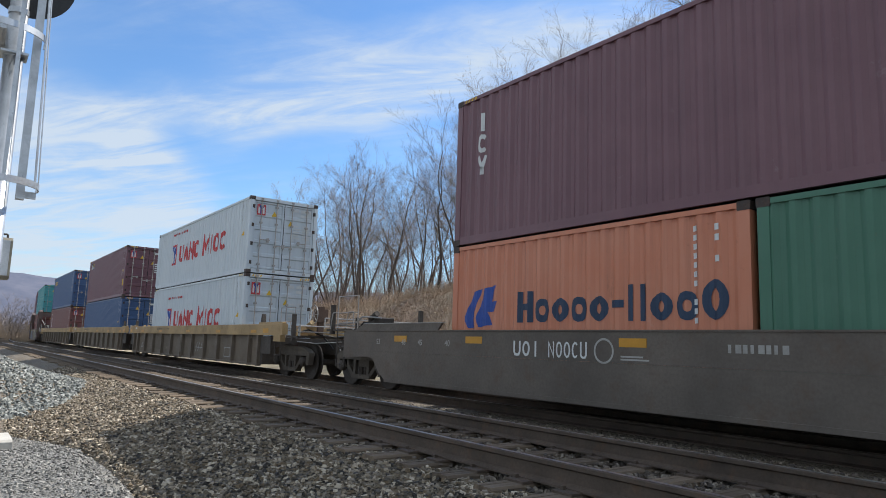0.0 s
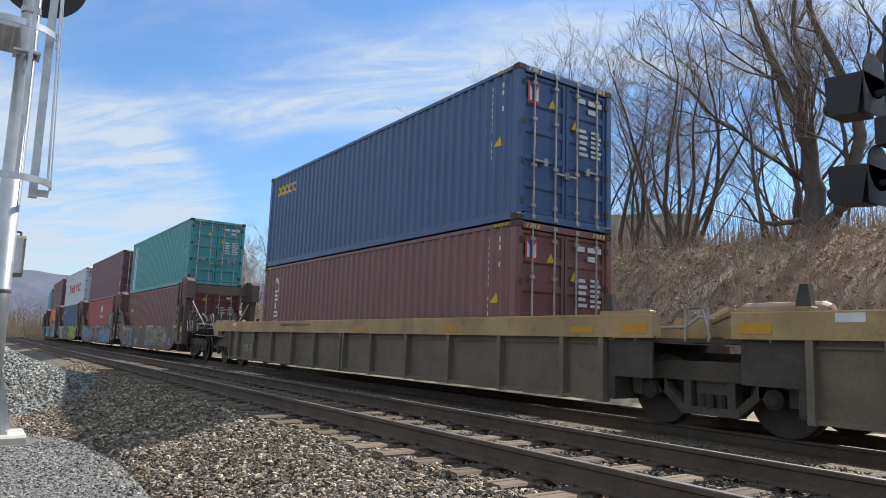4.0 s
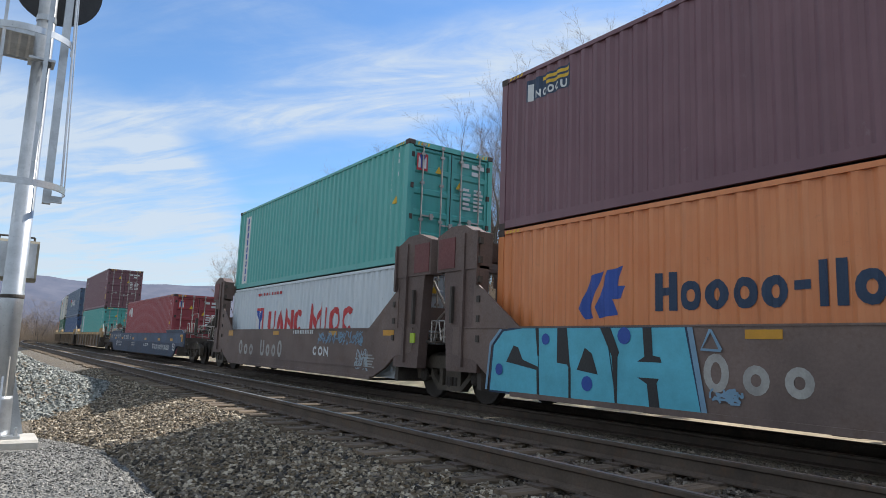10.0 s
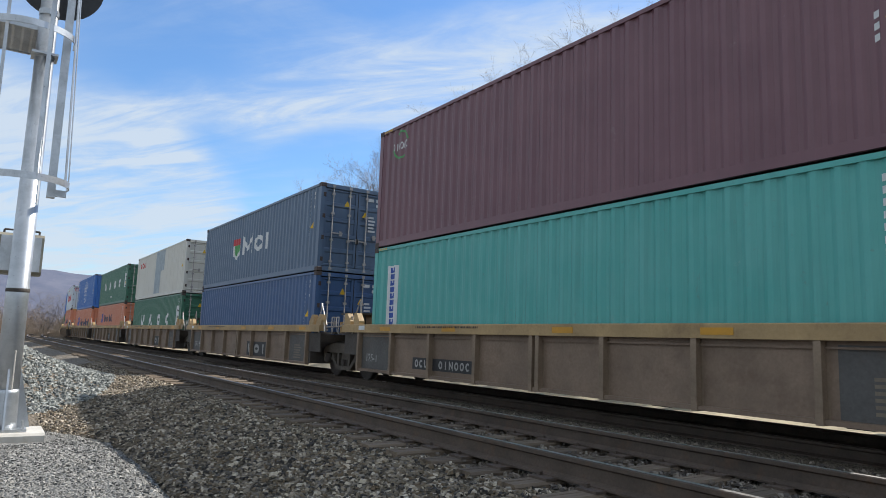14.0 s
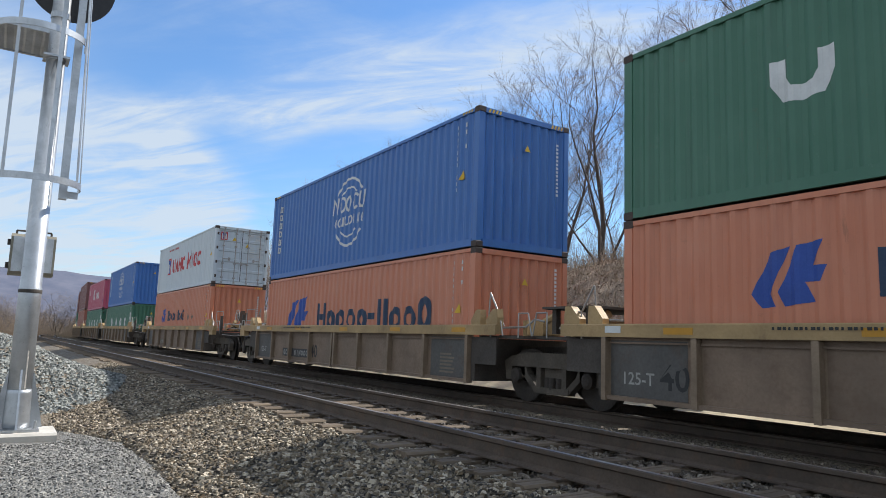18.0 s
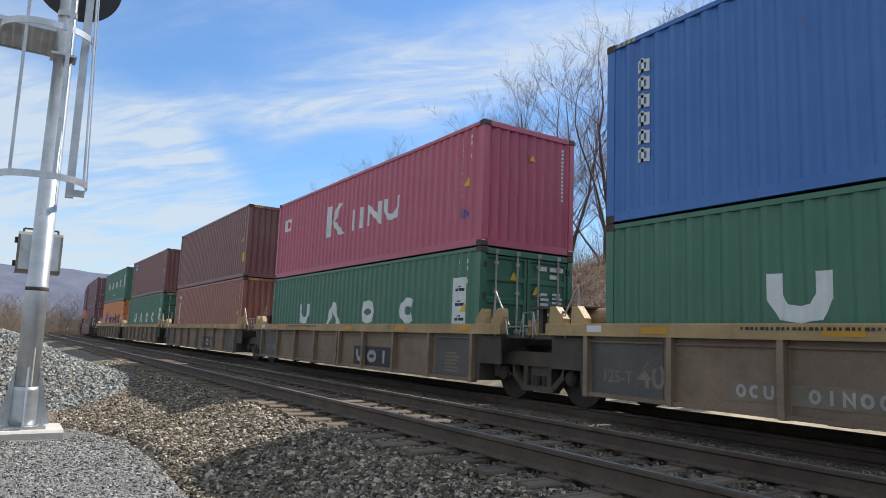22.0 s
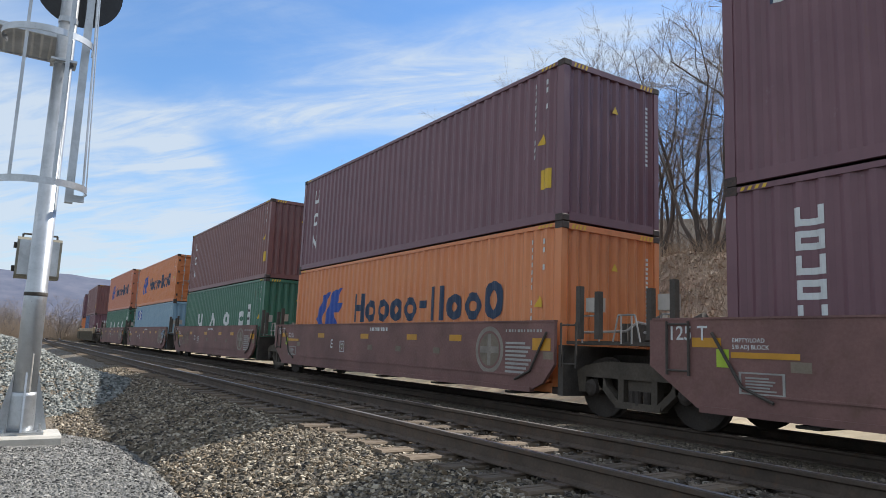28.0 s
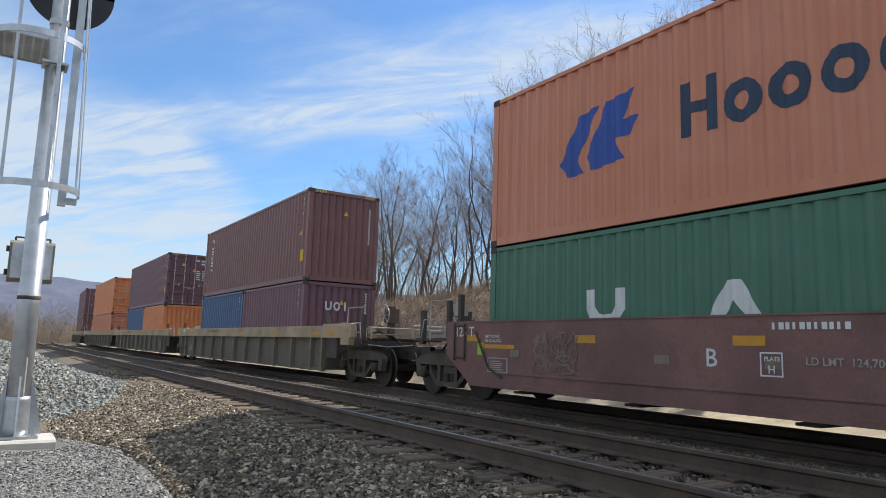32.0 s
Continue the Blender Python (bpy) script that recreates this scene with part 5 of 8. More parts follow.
        for i in range(n):
            a = z0 + 0.08 + i * (z1 - z0 - 0.1) / n
            on_side(box, length, "sign_character", frame_mark(x0 + 0.11, x0 + 0.33, a, a + 0.74 * (z1 - z0) / n, 0.06, gap=i % 2 == 0), "blue")
    elif style == "boat":
        on_side(box, length, "logo_panel", [bar(-5.40, -4.30, h - 0.62, h - 0.22, 0.0)], "navy")
        on_side(box, length, "logo_stripe", [bar(-5.0, -4.32, h - 0.32, h - 0.26), bar(-4.9, -4.32, h - 0.42, h - 0.36)], "yellow")
        on_side(box, length, "name_blocks", [bar(-5.36, -5.24, h - 0.62, h - 0.30)] + word_mark(-5.16, -4.36, h - 0.60, h - 0.46, 5, 0.3, 0.8), "white")
    elif style == "swoosh":
        on_side(box, length, "name_blocks", word_mark(-5.45, -4.75, h - 0.62, h - 0.44, 6, 0.3, 0.8), "white")
        on_side(box, length, "swoosh", ring(-5.1, h - 0.50, 0.30, 0.35, 24)[1:8] + ring(-5.1, h - 0.50, 0.30, 0.35, 24)[13:20], "leaf")
    elif style == "sail":
        on_side(box, length, "name_blocks", word_mark(-0.85, 0.92, 1.62, 1.86, 8, 0.26, 0.8), "white", "white painted name")
        on_side(box, length, "emblem", disc(0.06, 2.24, 0.25), "white")
        on_side(box, length, "emblem_sail", triangle(0.06, 2.10, 0.30), "blue")
    elif style == "short_yellow":
        z = 2.20 if h > 2.7 else 1.9
        on_side(box, length, "name_blocks", [q for block in shape_row(-5.50, -4.05, z, z + 0.30, ("ring", "ring", "ring", "arc", "ring"), 0.075) for q in block], "yellow", "yellow painted name")
    elif style == "bird":
        on_side(box, length, "name_blocks", [q for block in shape_row(-0.96, 1.82, 1.05, 1.62, ("twin", "ring", "post"), 0.15) for q in block], "white", "white painted name")
        on_side(box, length, "emblem", [[(-2.1, 1.10), (-1.6, 0.88), (-1.25, 1.25), (-1.25, 1.72), (-2.15, 1.72)]], "white")
        on_side(box, length, "emblem_heart", [[(-1.98, 1.20), (-1.62, 1.02), (-1.36, 1.30), (-1.40, 1.58), (-2.0, 1.60)]], "leaf")
        on_side(box, length, "emblem_edge", [[(-2.14, 1.48), (-1.26, 1.48), (-1.26, 1.72), (-2.15, 1.72)]], "red")
    elif style == "patched":
        on_side(box, length, "name_blocks", [q for block in shape_row(-5.15, -3.65, 1.86, 2.20, ("ring", "ring", "arc", "post"), 0.1) for q in block], "red", "red painted name")
        on_side(box, length, "repaint_patch", [bar(-0.75, 0.72, 0.20, 2.52), bar(0.72, 1.34, 1.40, 2.52)], "silver", "paler repainted patch")
    elif style == "three_white":
        on_side(box, length, "name_blocks", [q for block in shape_row(-5.35, -4.46, 1.98, 2.5, ("ring", "wedge", "post"), 0.12) for q in block], "white", "white painted name")
    elif style == "upright":
        on_side(box, length, "name_column", [q for i, kind in enumerate(("vee", "arc", "post")) for q in shape_row(-5.46, -5.20, 1.30 + 0.42 * i, 1.66 + 0.42 * i, (kind,), 0.08)[0]], "white", "upright white painted name")
    elif style == "upright_long":
        on_side(box, length, "name_column", [q for i in range(6) for q in frame_mark(-5.18, -4.82, 0.82 + 0.29 * i, 1.05 + 0.29 * i, 0.08, gap=i % 2 == 1)], "white", "upright white painted name")
    elif style == "upright_slant":
        on_side(box, length, "name_column", [q for i, kind in enumerate(("zig", "arc", "cup")) for q in shape_row(-5.25, -4.92, 0.62 + 0.70 * i, 1.02 + 0.70 * i, (kind,), 0.10, 0.2)[0]], "white", "upright slanted white name")
    elif style in ("tiles", "tiles_low"):
        z, k = (h - 0.62, 0.40) if style == "tiles" else (1.71, 0.60)
        w = k * 0.8 if style == "tiles_low" else 0.43
        for q in range(3):
            a = -5.10 + q * w if style == "tiles_low" else -5.25 + q * w
            on_side(box, length, "logo_tile", [bar(a, a + w - 0.005, z, z + k)], "white" if q == 1 else "blue")
            on_side(box, length, "tile_sign", frame_mark(a + 0.2 * w, a + 0.8 * w, z + 0.2 * k, z + 0.8 * k, 0.14 * k, gap=q == 0), "blue" if q == 1 else "white")
    elif style == "small_name":
        on_side(box, length, "name_blocks", word_mark(-5.3, -4.65, 1.85, 2.02, 6, 0.3, 0.8), "white")
        on_side(box, length, "swoosh", ring(-4.95, 1.95, 0.26, 0.30, 24)[1:7] + ring(-4.95, 1.95, 0.26, 0.30, 24)[13:19], "leaf")
    elif style == "column_left":
        for q, kind in enumerate(("zig", "ring", "post", "arc", "cup", "wedge")):
            on_side(box, length, "name_block", shape_row(-5.22, -4.92, 1.06 + 0.25 * q, 1.26 + 0.25 * q, (kind,), 0.07)[0], "white", "small white painted shape")
    if style in ("boat", "upright_slant", "plain_yellow", "column_left", "tiles", "swoosh") and h > 2.7:
        on_side(box, length, "height_sticker", [bar(L2 - 0.62, L2 - 0.34, 0.62, 0.98)], "yellow", "yellow height sticker")


LABELS = {"maroon": "dark maroon", "brown": "brown", "terracotta": "faded terracotta", "orange": "bright orange", "faded_orange": "faded orange",
          "green": "dark green", "teal": "teal", "seagreen": "sea green", "blue": "navy blue", "bright_blue": "bright blue", "white": "off-white",
          "cream": "stained cream", "red": "brick red", "wine_red": "wine red", "pink_red": "pinkish red", "slate_blue": "slate blue", "light_blue": "pale blue"}
MOVERS = []          # thing, metres along the train, height


def load(s, z, length, h, paint, style, doors, logo, where):
    base = container(length, h, paint, doors)
    made = copy_thing(base, pose(s, Y_TRAIN, z))
    size = ("high " if h > 2.7 else "") + ("forty-foot" if length > 8 else "twenty-foot")
    end = "ribbed doors" if doors else "pressed end"
    tagged(made, f"{LABELS[paint]} {size} container with {end}, {where}", "container", "containers on the train")
    livery(made, style, length, h)
    side_codes(made, length, h, sticker=length > 8)
    (door_marks(made, length, h, logo) if doors else blank_end_marks(made, length, h))
    MOVERS.append((made, s, z))
    return made


# ---------------------------------------------------------------- well cars
WHEEL_R = 0.46
SPIN = {-1: [], 1: []}


def truck(car, x, lead=1):
    """A freight bogie: two cast side frames with springs and bearings, a bolster, two wheelsets that turn."""
    bogie = part("truck", Shape().box(-0.22, 0.22, -1.02, 1.02, 0.42, 0.66, 0.04).rod((0, 0, 0.6), (0, 0, 0.82), 0.2, 12), M_TRUCK, car, at=pose(x, 0, 0))
    for side in (-1, 1):
        y0, y1 = sorted((side * 0.92, side * 1.09))
        s = Shape()
        s.slab([(-1.24, 0.62), (1.24, 0.62), (1.24, 0.70), (1.04, 0.80), (0.62, 0.87), (-0.62, 0.87), (-1.04, 0.80), (-1.24, 0.70)], y0, y1)
        s.slab([(-0.42, 0.19), (0.42, 0.19), (0.44, 0.29), (-0.44, 0.29)], y0, y1)
        for q in (-1, 1):
            for poly in ([(q * 0.40, 0.19), (q * 0.76, 0.50), (q * 0.80, 0.63), (q * 0.66, 0.63), (q * 0.60, 0.50), (q * 0.36, 0.29)], [(q * 0.26, 0.28), (q * 0.37, 0.28), (q * 0.37, 0.64), (q * 0.26, 0.64)],
                         [(q * 0.68, 0.46), (q * 0.76, 0.42), (q * 0.80, 0.64), (q * 0.68, 0.64)], [(q * 1.05, 0.38), (q * 1.20, 0.38), (q * 1.24, 0.64), (q * 1.05, 0.64)]):
                s.slab(poly if q > 0 else poly[::-1], y0 + 0.012, y1 - 0.012)
        part("side_frame", s, M_TRUCK, bogie)
        part("spring_nest", Shape().rod((-0.14, side * 1.0, 0.26), (-0.14, side * 1.0, 0.46), 0.07, 10).rod((0.14, side * 1.0, 0.26), (0.14, side * 1.0, 0.46), 0.07, 10)
             .rod((0, side * 1.04, 0.26), (0, side * 1.04, 0.46), 0.06, 10), M_WHEEL, bogie)
        for sx in (-1, 1):
            part("bearing_cap", Shape().lathe([(side * 1.05, 0.135), (side * 1.13, 0.125), (side * 1.155, 0.07)], (sx * 0.89, 0, WHEEL_R), n=14), M_WHEEL, bogie)
    for sx in (-1, 1):
        if "wheelset" not in MADE:
            s = Shape().rod((0, -1.0, 0), (0, 1.0, 0), 0.085, 10)
            for side in (-1, 1):
                s.lathe([(side * 0.845, WHEEL_R), (side * 0.835, WHEEL_R - 0.03), (side * 0.80, WHEEL_R - 0.08), (side * 0.785, 0.17), (side * 0.86, 0.11), (side * 0.64, 0.11), (side * 0.70, 0.18),
                         (side * 0.74, WHEEL_R - 0.08), (side * 0.715, WHEEL_R + 0.025), (side * 0.735, WHEEL_R + 0.02), (side * 0.745, WHEEL_R)], n=28)
            MADE["wheelset"] = s.mesh("wheelset", M_WHEEL)
        SPIN[sx].append(part("wheelset", MADE["wheelset"], M_WHEEL, bogie, at=pose(sx * 0.89, 0, WHEEL_R)))
    part("brake_beam", Shape().rod((-0.4, -0.85, 0.4), (-0.4, 0.85, 0.4), 0.04).rod((0.4, -0.85, 0.4), (0.4, 0.85, 0.4), 0.04), M_FRAME, bogie)


def coupler(car, x, sx):
    s = Shape().box(min(x, x - sx * 0.75), max(x, x - sx * 0.75), -0.09, 0.09, 0.78, 0.96)
    s.slab([(x - 0.12, 0.72), (x + 0.12, 0.72), (x + 0.14, 0.88), (x + 0.08, 1.0), (x - 0.08, 1.0), (x - 0.14, 0.88)], -0.12, 0.10)
    part("coupler", s, M_FRAME, car)
    part("air_hose", Shape().pipe([(x - sx * 0.5, -0.32, 0.82), (x - sx * 0.3, -0.34, 0.60), (x - sx * 0.05, -0.28, 0.46), (x + sx * 0.1, -0.2, 0.50)], 0.028, 6), M_RUBBER, car)


def ladder(car, x, z0, z1, y=-1.47, w=0.38):
    s = Shape().rod((x - w / 2, y, z0), (x - w / 2, y, z1), 0.018, 6).rod((x + w / 2, y, z0), (x + w / 2, y, z1), 0.018, 6)
    n = max(2, round((z1 - z0) / 0.3))
    for i in range(n):
        z = z0 + 0.06 + i * (z1 - z0 - 0.1) / (n - 1)
        s.rod((x - w / 2, y, z), (x + w / 2, y, z), 0.014, 6)
    return part("ladder", s, M_FRAME, car)


def brake_stand(car, x, paint, z=1.15):
    post = part("brake_stand", Shape().box(x - 0.06, x + 0.06, -0.46, -0.30, z, z + 0.85).box(x - 0.13, x + 0.13, -0.54, -0.22, z + 0.42, z + 0.78), paint, car, "upright hand brake stand")
    s = Shape()
    n, r, y, zc = 18, 0.27, -0.60, z + 0.62
    for i in range(n):
        a, b = 2 * math.pi * i / n, 2 * math.pi * (i + 1) / n
        s.rod((x + r * math.cos(a), y, zc + r * math.sin(a)), (x + r * math.cos(b), y, zc + r * math.sin(b)), 0.014, 5, caps=False)
    for i in range(4):
        a = math.pi * i / 4
        s.rod((x - r * math.cos(a), y, zc - r * math.sin(a)), (x + r * math.cos(a), y, zc + r * math.sin(a)), 0.010, 5)
    part("brake_wheel", s, M_ROD, post)


def platform_gear(car, x, sx, coupled, paint, z=1.12, tank=False):
    """What stands on the deck over a truck: walkway, grab irons, posts, brake gear or an air cylinder."""
    a, b = sorted((x - sx * 0.95, x + sx * (0.9 if coupled else 0.35)))
    part("end_walkway", Shape().box(a, b, -0.85, 0.85, z, z + 0.05).box(a, b, -1.32, -1.05, z - 0.02, z + 0.03), M_FRAME, car)
    if tank:
        part("air_cylinder", Shape().lathe([(-0.62, 0.03), (-0.58, 0.13), (-0.5, 0.17), (0.5, 0.17), (0.58, 0.13), (0.62, 0.03)], (x - sx * 0.3, -0.55, z + 0.36), "x", 16), M_ACYL, car, "rusty tan air cylinder", smooth=False)
        part("cylinder_bracket", Shape().box(x - sx * 0.3 - 0.4, x - sx * 0.3 - 0.3, -0.7, -0.4, z + 0.03, z + 0.24).box(x - sx * 0.3 + 0.3, x - sx * 0.3 + 0.4, -0.7, -0.4, z + 0.03, z + 0.24), paint, car)
    else:
        part("valve_box", Shape().box(x - sx * 0.2 - 0.26, x - sx * 0.2 + 0.26, -0.62, -0.2, z + 0.05, z + 0.34, 0.03).rod((x - 0.1, -0.9, z + 0.03), (x - 0.1, -0.9, z + 0.32), 0.05).rod((x + 0.2, -0.7, z + 0.3), (x + 0.5, -0.7, z + 0.42), 0.07), paint, car)
        part("brake_pipe", Shape().pipe([(a, -0.98, z + 0.18), (x, -0.98, z + 0.20), (x + 0.15, -0.9, z + 0.34), (b, -0.85, z + 0.30)], 0.02, 6), M_ROD, car)
    for dx in (-0.55, 0.25):
        g = x + sx * dx
        part("grab_iron", Shape().pipe([(g, -1.36, z), (g, -1.36, z + 0.42), (g + sx * 0.26, -1.36, z + 0.42), (g + sx * 0.36, -1.36, z + 0.03)], 0.013, 6), M_ROD, car, "pale steel grab iron")
    if coupled:
        for y in (-1.30, 1.30):
            part("end_post", Shape().box(x + sx * 0.62 - 0.05, x + sx * 0.62 + 0.05, y - 0.05, y + 0.05, z - 0.1, z + 0.62), M_FRAME, car)
        part("cut_lever", Shape().pipe([(x + sx * 1.0, -1.35, z - 0.12), (x + sx * 1.2, -0.9, z - 0.16), (x + sx * 1.35, -0.2, z - 0.1)], 0.014, 6), M_ROD, car)
        for q in range(5):
            part("walkway_slat", Shape().box(*sorted((x + sx * 0.45, x + sx * 1.3)), -1.2 + 0.5 * q, -0.9 + 0.5 * q, z + 0.13, z + 0.155), M_ROD, car)
        part("hand_rail", Shape().pipe([(x - sx * 0.5, -1.22, z), (x - sx * 0.5, -1.22, z + 0.82), (x + sx * 0.5, -1.22, z + 0.82), (x + sx * 0.5, -1.22, z)], 0.014, 6).rod((x - sx * 0.5, -1.22, z + 0.42), (x + sx * 0.5, -1.22, z + 0.42), 0.012, 6), M_ROD, car, "thin steel hand rail")
        part("train_line", Shape().pipe([(x - sx * 0.9, -0.62, z + 0.10), (x + sx * 0.2, -0.66, z + 0.22), (x + sx * 0.8, -0.5, z + 0.05), (x + sx * 1.3, -0.4, z - 0.3)], 0.024, 6), M_RUBBER, car)
        part("end_rail", Shape().pipe([(x + sx * 1.05, -1.3, z + 0.02), (x + sx * 1.05, -1.3, z + 0.3), (x + sx * 1.05, 1.3, z + 0.3), (x + sx * 1.05, 1.3, z + 0.02)], 0.016, 6), M_ROD, car)


def underframe(car, hw, reach, z=0.28):
    """Open floor of the well and the stub sills that carry the ends."""
    for i in range(5):
        x = -hw * 0.8 + i * hw * 0.4
        part("cross_bearer", Shape().box(x - 0.14, x + 0.14, -1.38, 1.38, 0.245, z), M_FRAME, car)
    for sx in (-1, 1):
        x0, x1 = sorted((sx * hw, sx * reach[sx]))
        part("stub_sill", Shape().box(x0, x1, -0.28, 0.28, 0.66, 0.98), M_FRAME, car)
        x0, x1 = sorted((sx * hw, sx * (hw + 0.12)))
        part("end_bulkhead", Shape().box(x0, x1, -1.40, 1.40, 0.30, 1.10), M_FRAME, car)


def reflectors(car, xs, z, w=0.42, h=0.11, y=-1.5):
    for x in xs:
        part("reflector", Shape().box(x - w / 2, x + w / 2, y - 0.006, y, z, z + h), MARK["amber"], car, "amber reflector strip")


def car_root(i, label):
    car = new("well_car")
    return tagged(car, label, "rail car", "cars of the train")


def ribbed_car(i, ft, front, rear, dark=False):
    """Well car with a yellow top sill and ribbed sides. front, rear: True where it is coupled, False where units share a truck."""
    hw = 6.30 if ft == 40 else 8.35
    j = 7.83 if ft == 40 else 9.80
    sill, panel, rib = (STEEL["sill_yellow"], STEEL["panel_grey" if i > 9 else "panel_dark"], STEEL["rib_brown" if i > 9 else "rib_dark"]) if not dark else (STEEL["rib_tan"], STEEL["dark_olive"], STEEL["dark_rib"])
    car = car_root(i, ("grimy dark olive" if dark else "weathered yellow and brown") + f" ribbed well car for {ft}-foot containers")
    ends = {1: front, -1: rear}
    top = {s: (hw + 1.75 if ends[s] else hw + 0.85) for s in (-1, 1)}
    lo, hi = -top[-1], top[1]
    reach = {s: j + (1.4 if ends[s] else 0.0) for s in (-1, 1)}
    zt = 1.345 if ft == 40 else 1.475
    for side in (-1, 1):
        y0, y1 = sorted((side * 1.50, side * 1.33))
        part("top_sill", Shape().prism([(y0, 1.16), (y1, 1.16), (y1, zt - 0.01), (y0, zt - 0.01)] if side > 0 else [(y0, 1.155), (y0 + 0.02, 1.155), (y0 + 0.02, 1.175), (y1, 1.175), (y1, zt), (y0 + 0.015, zt), (y0, zt - 0.015)], lo, hi), sill, car)
        ya, yb = sorted((side * 1.42, side * 1.385))
        part("sill_lip", Shape().box(-hw, hw, ya, yb, 1.065, 1.09), panel, car)
        y0, y1 = sorted((side * 1.385, side * 1.36))
        part("side_panel", Shape().box(-hw, hw, y0, y1, 0.28, 1.172), panel, car)
        y0, y1 = sorted((side * 1.47, side * 1.36))
        part("bottom_chord", Shape().box(-hw, hw, y0, y1, 0.262, 0.32), panel, car)
        spots = [-hw + 0.06 + q * (2 * hw - 0.12) / 8 for q in range(9)] if ft == 40 else [-hw + 0.06] + [-7.5 + 1.5 * q for q in range(11)] + [hw - 0.06]
        rb = Shape().prism([(-1.495, 0.25), (-1.495, 1.153), (-1.38, 1.153), (-1.38, 0.25)], -0.042, 0.042).faces([(-0.07, -1.3865, 0.30), (0.07, -1.3865, 0.30), (0.07, -1.3865, 1.1), (-0.07, -1.3865, 1.1)], [(0, 1, 2, 3)]).mesh("rib", rib)
        for x in spots:
            part("rib", rb, rib, car, at=pose(x, 0, 0) if side < 0 else pose(x, 0, 0, 0, 0, 180))
        if side < 0:
            part("rib", rb, rib, car, at=pose(0.16, 0, 0))
    underframe(car, hw, reach)
    for sx in (-1, 1):
        # sloped brackets and dark side plate over the truck
        a, b = sorted((sx * (hw + 0.02), sx * (hw + 0.78)))
        part("bolster_plate", Shape().box(a, b, -1.42, -1.38, 0.62, 1.12), M_FRAME, car)
        if ft == 40:
            part("end_panel", Shape().box(*sorted((sx * (hw - 1.45), sx * (hw - 0.12))), -1.3905, -1.386, 0.325, 1.11), STEEL["end_slate"], car, "dark slate end panel")
            for dx, wd in ((0.16, 0.15), (0.66, 0.17)):
                x = sx * (hw + dx)
                poly = [(x - wd, zt + 0.002), (x + wd, zt + 0.002), (x + wd, zt + 0.13), (x + sx * wd * 0.9, zt + 0.28), (x + sx * wd * 0.1, zt + 0.28), (x - wd, zt + 0.085)] if sx > 0 else \
                       [(x - wd, zt + 0.002), (x + wd, zt + 0.002), (x + wd, zt + 0.085), (x - wd * 0.1, zt + 0.28), (x - wd * 0.9, zt + 0.28), (x - wd, zt + 0.13)]
                part("guide_bracket", Shape().slab(poly, -1.44, -1.30), sill, car, "chunky tan container guide")
            part("slant_rod", Shape().rod((sx * (hw + 0.78), -1.25, 1.33), (sx * (hw + 0.36), -1.25, 1.95), 0.018, 6).rod((sx * (hw + 0.36), -1.25, 1.95), (sx * (hw + 0.30), -1.25, 1.33), 0.014, 6), M_ROD, car)
            if not ends[sx] and sx < 0:
                part("bridge_plate", Shape().box(-hw - 1.75, -hw - 0.55, -1.1, 0.9, 1.62, 1.66).box(-hw - 1.6, -hw - 1.5, -1.0, -0.9, 1.2, 1.62).box(-hw - 0.8, -hw - 0.7, -1.0, -0.9, 1.2, 1.62), M_FRAME, car, "dark bridging plate over the truck")
        a, b = sorted((sx * (hw - 0.1), sx * (top[sx] - 0.06)))
        if ft == 53:
            part("end_coaming", Shape().box(a, b, -1.47, -1.35, zt + 0.002, zt + 0.05, 0.012), sill, car)
            part("guide_post", Shape().slab([(sx * (hw + 0.02) - 0.09, zt + 0.052), (sx * (hw + 0.02) + 0.09, zt + 0.052), (sx * (hw + 0.02) + 0.06, zt + 0.30), (sx * (hw + 0.02) - 0.03, zt + 0.30)], -1.43, -1.33), M_FRAME, car, "dark container guide post")
            part("end_reflector", Shape().box(*sorted((sx * (hw + 0.35), sx * (hw + 0.75))), -1.507, -1.5, zt - 0.26, zt - 0.13), MARK["amber"], car, "amber reflector plate")
        if ends[sx]:
            truck(car, sx * j)
            coupler(car, sx * (j + 2.0), sx)
            ladder(car, sx * (hw + 1.45), 0.55, 1.12)
            part("step_plate", Shape().box(sx * (hw + 1.45) - 0.24, sx * (hw + 1.45) + 0.24, -1.52, -1.36, 0.98, 1.17), sill, car)
            if sx > 0:
                brake_stand(car, j + 0.35, M_RUST)
        platform_gear(car, sx * j if ends[sx] else sx * (j - 0.45), sx, ends[sx], sill, tank=not ends[sx] and sx < 0 and i % 2 == 0)
    if not rear:
        truck(car, -j)
    reflectors(car, [-hw * 0.78, -hw * 0.38, hw * 0.12, hw * 0.55, hw * 0.95], 1.20 if ft == 40 else 1.215, 0.46, 0.09)
    # stencilled marks on the side panels
    if ft == 53:
        on_flat(car, "size_figure", text_mark("53", -5.50, 0.46, 0.28), "faint", -1.386)
        on_flat(car, "load_code", text_mark("125-T", -7.12, 0.53, 0.22), "pale", -1.386)
        on_flat(car, "number_print", word_mark(-4.2, -3.5, 0.50, 0.64, 4, 0.3, 0.75) + word_mark(-2.8, -1.7, 0.50, 0.64, 6, 0.3, 0.75), "faint", -1.386)
        on_flat(car, "sill_print", text_mark("52,900 LBS MAX GROSS WT FOR 20 FT CONTAINER", -3.78, 1.33, 0.062), "black", -1.5)
        part("letter_plate", Shape().box(-6.10, -5.90, -1.502, -1.496, 0.88, 1.08), MARK["faint"], car)
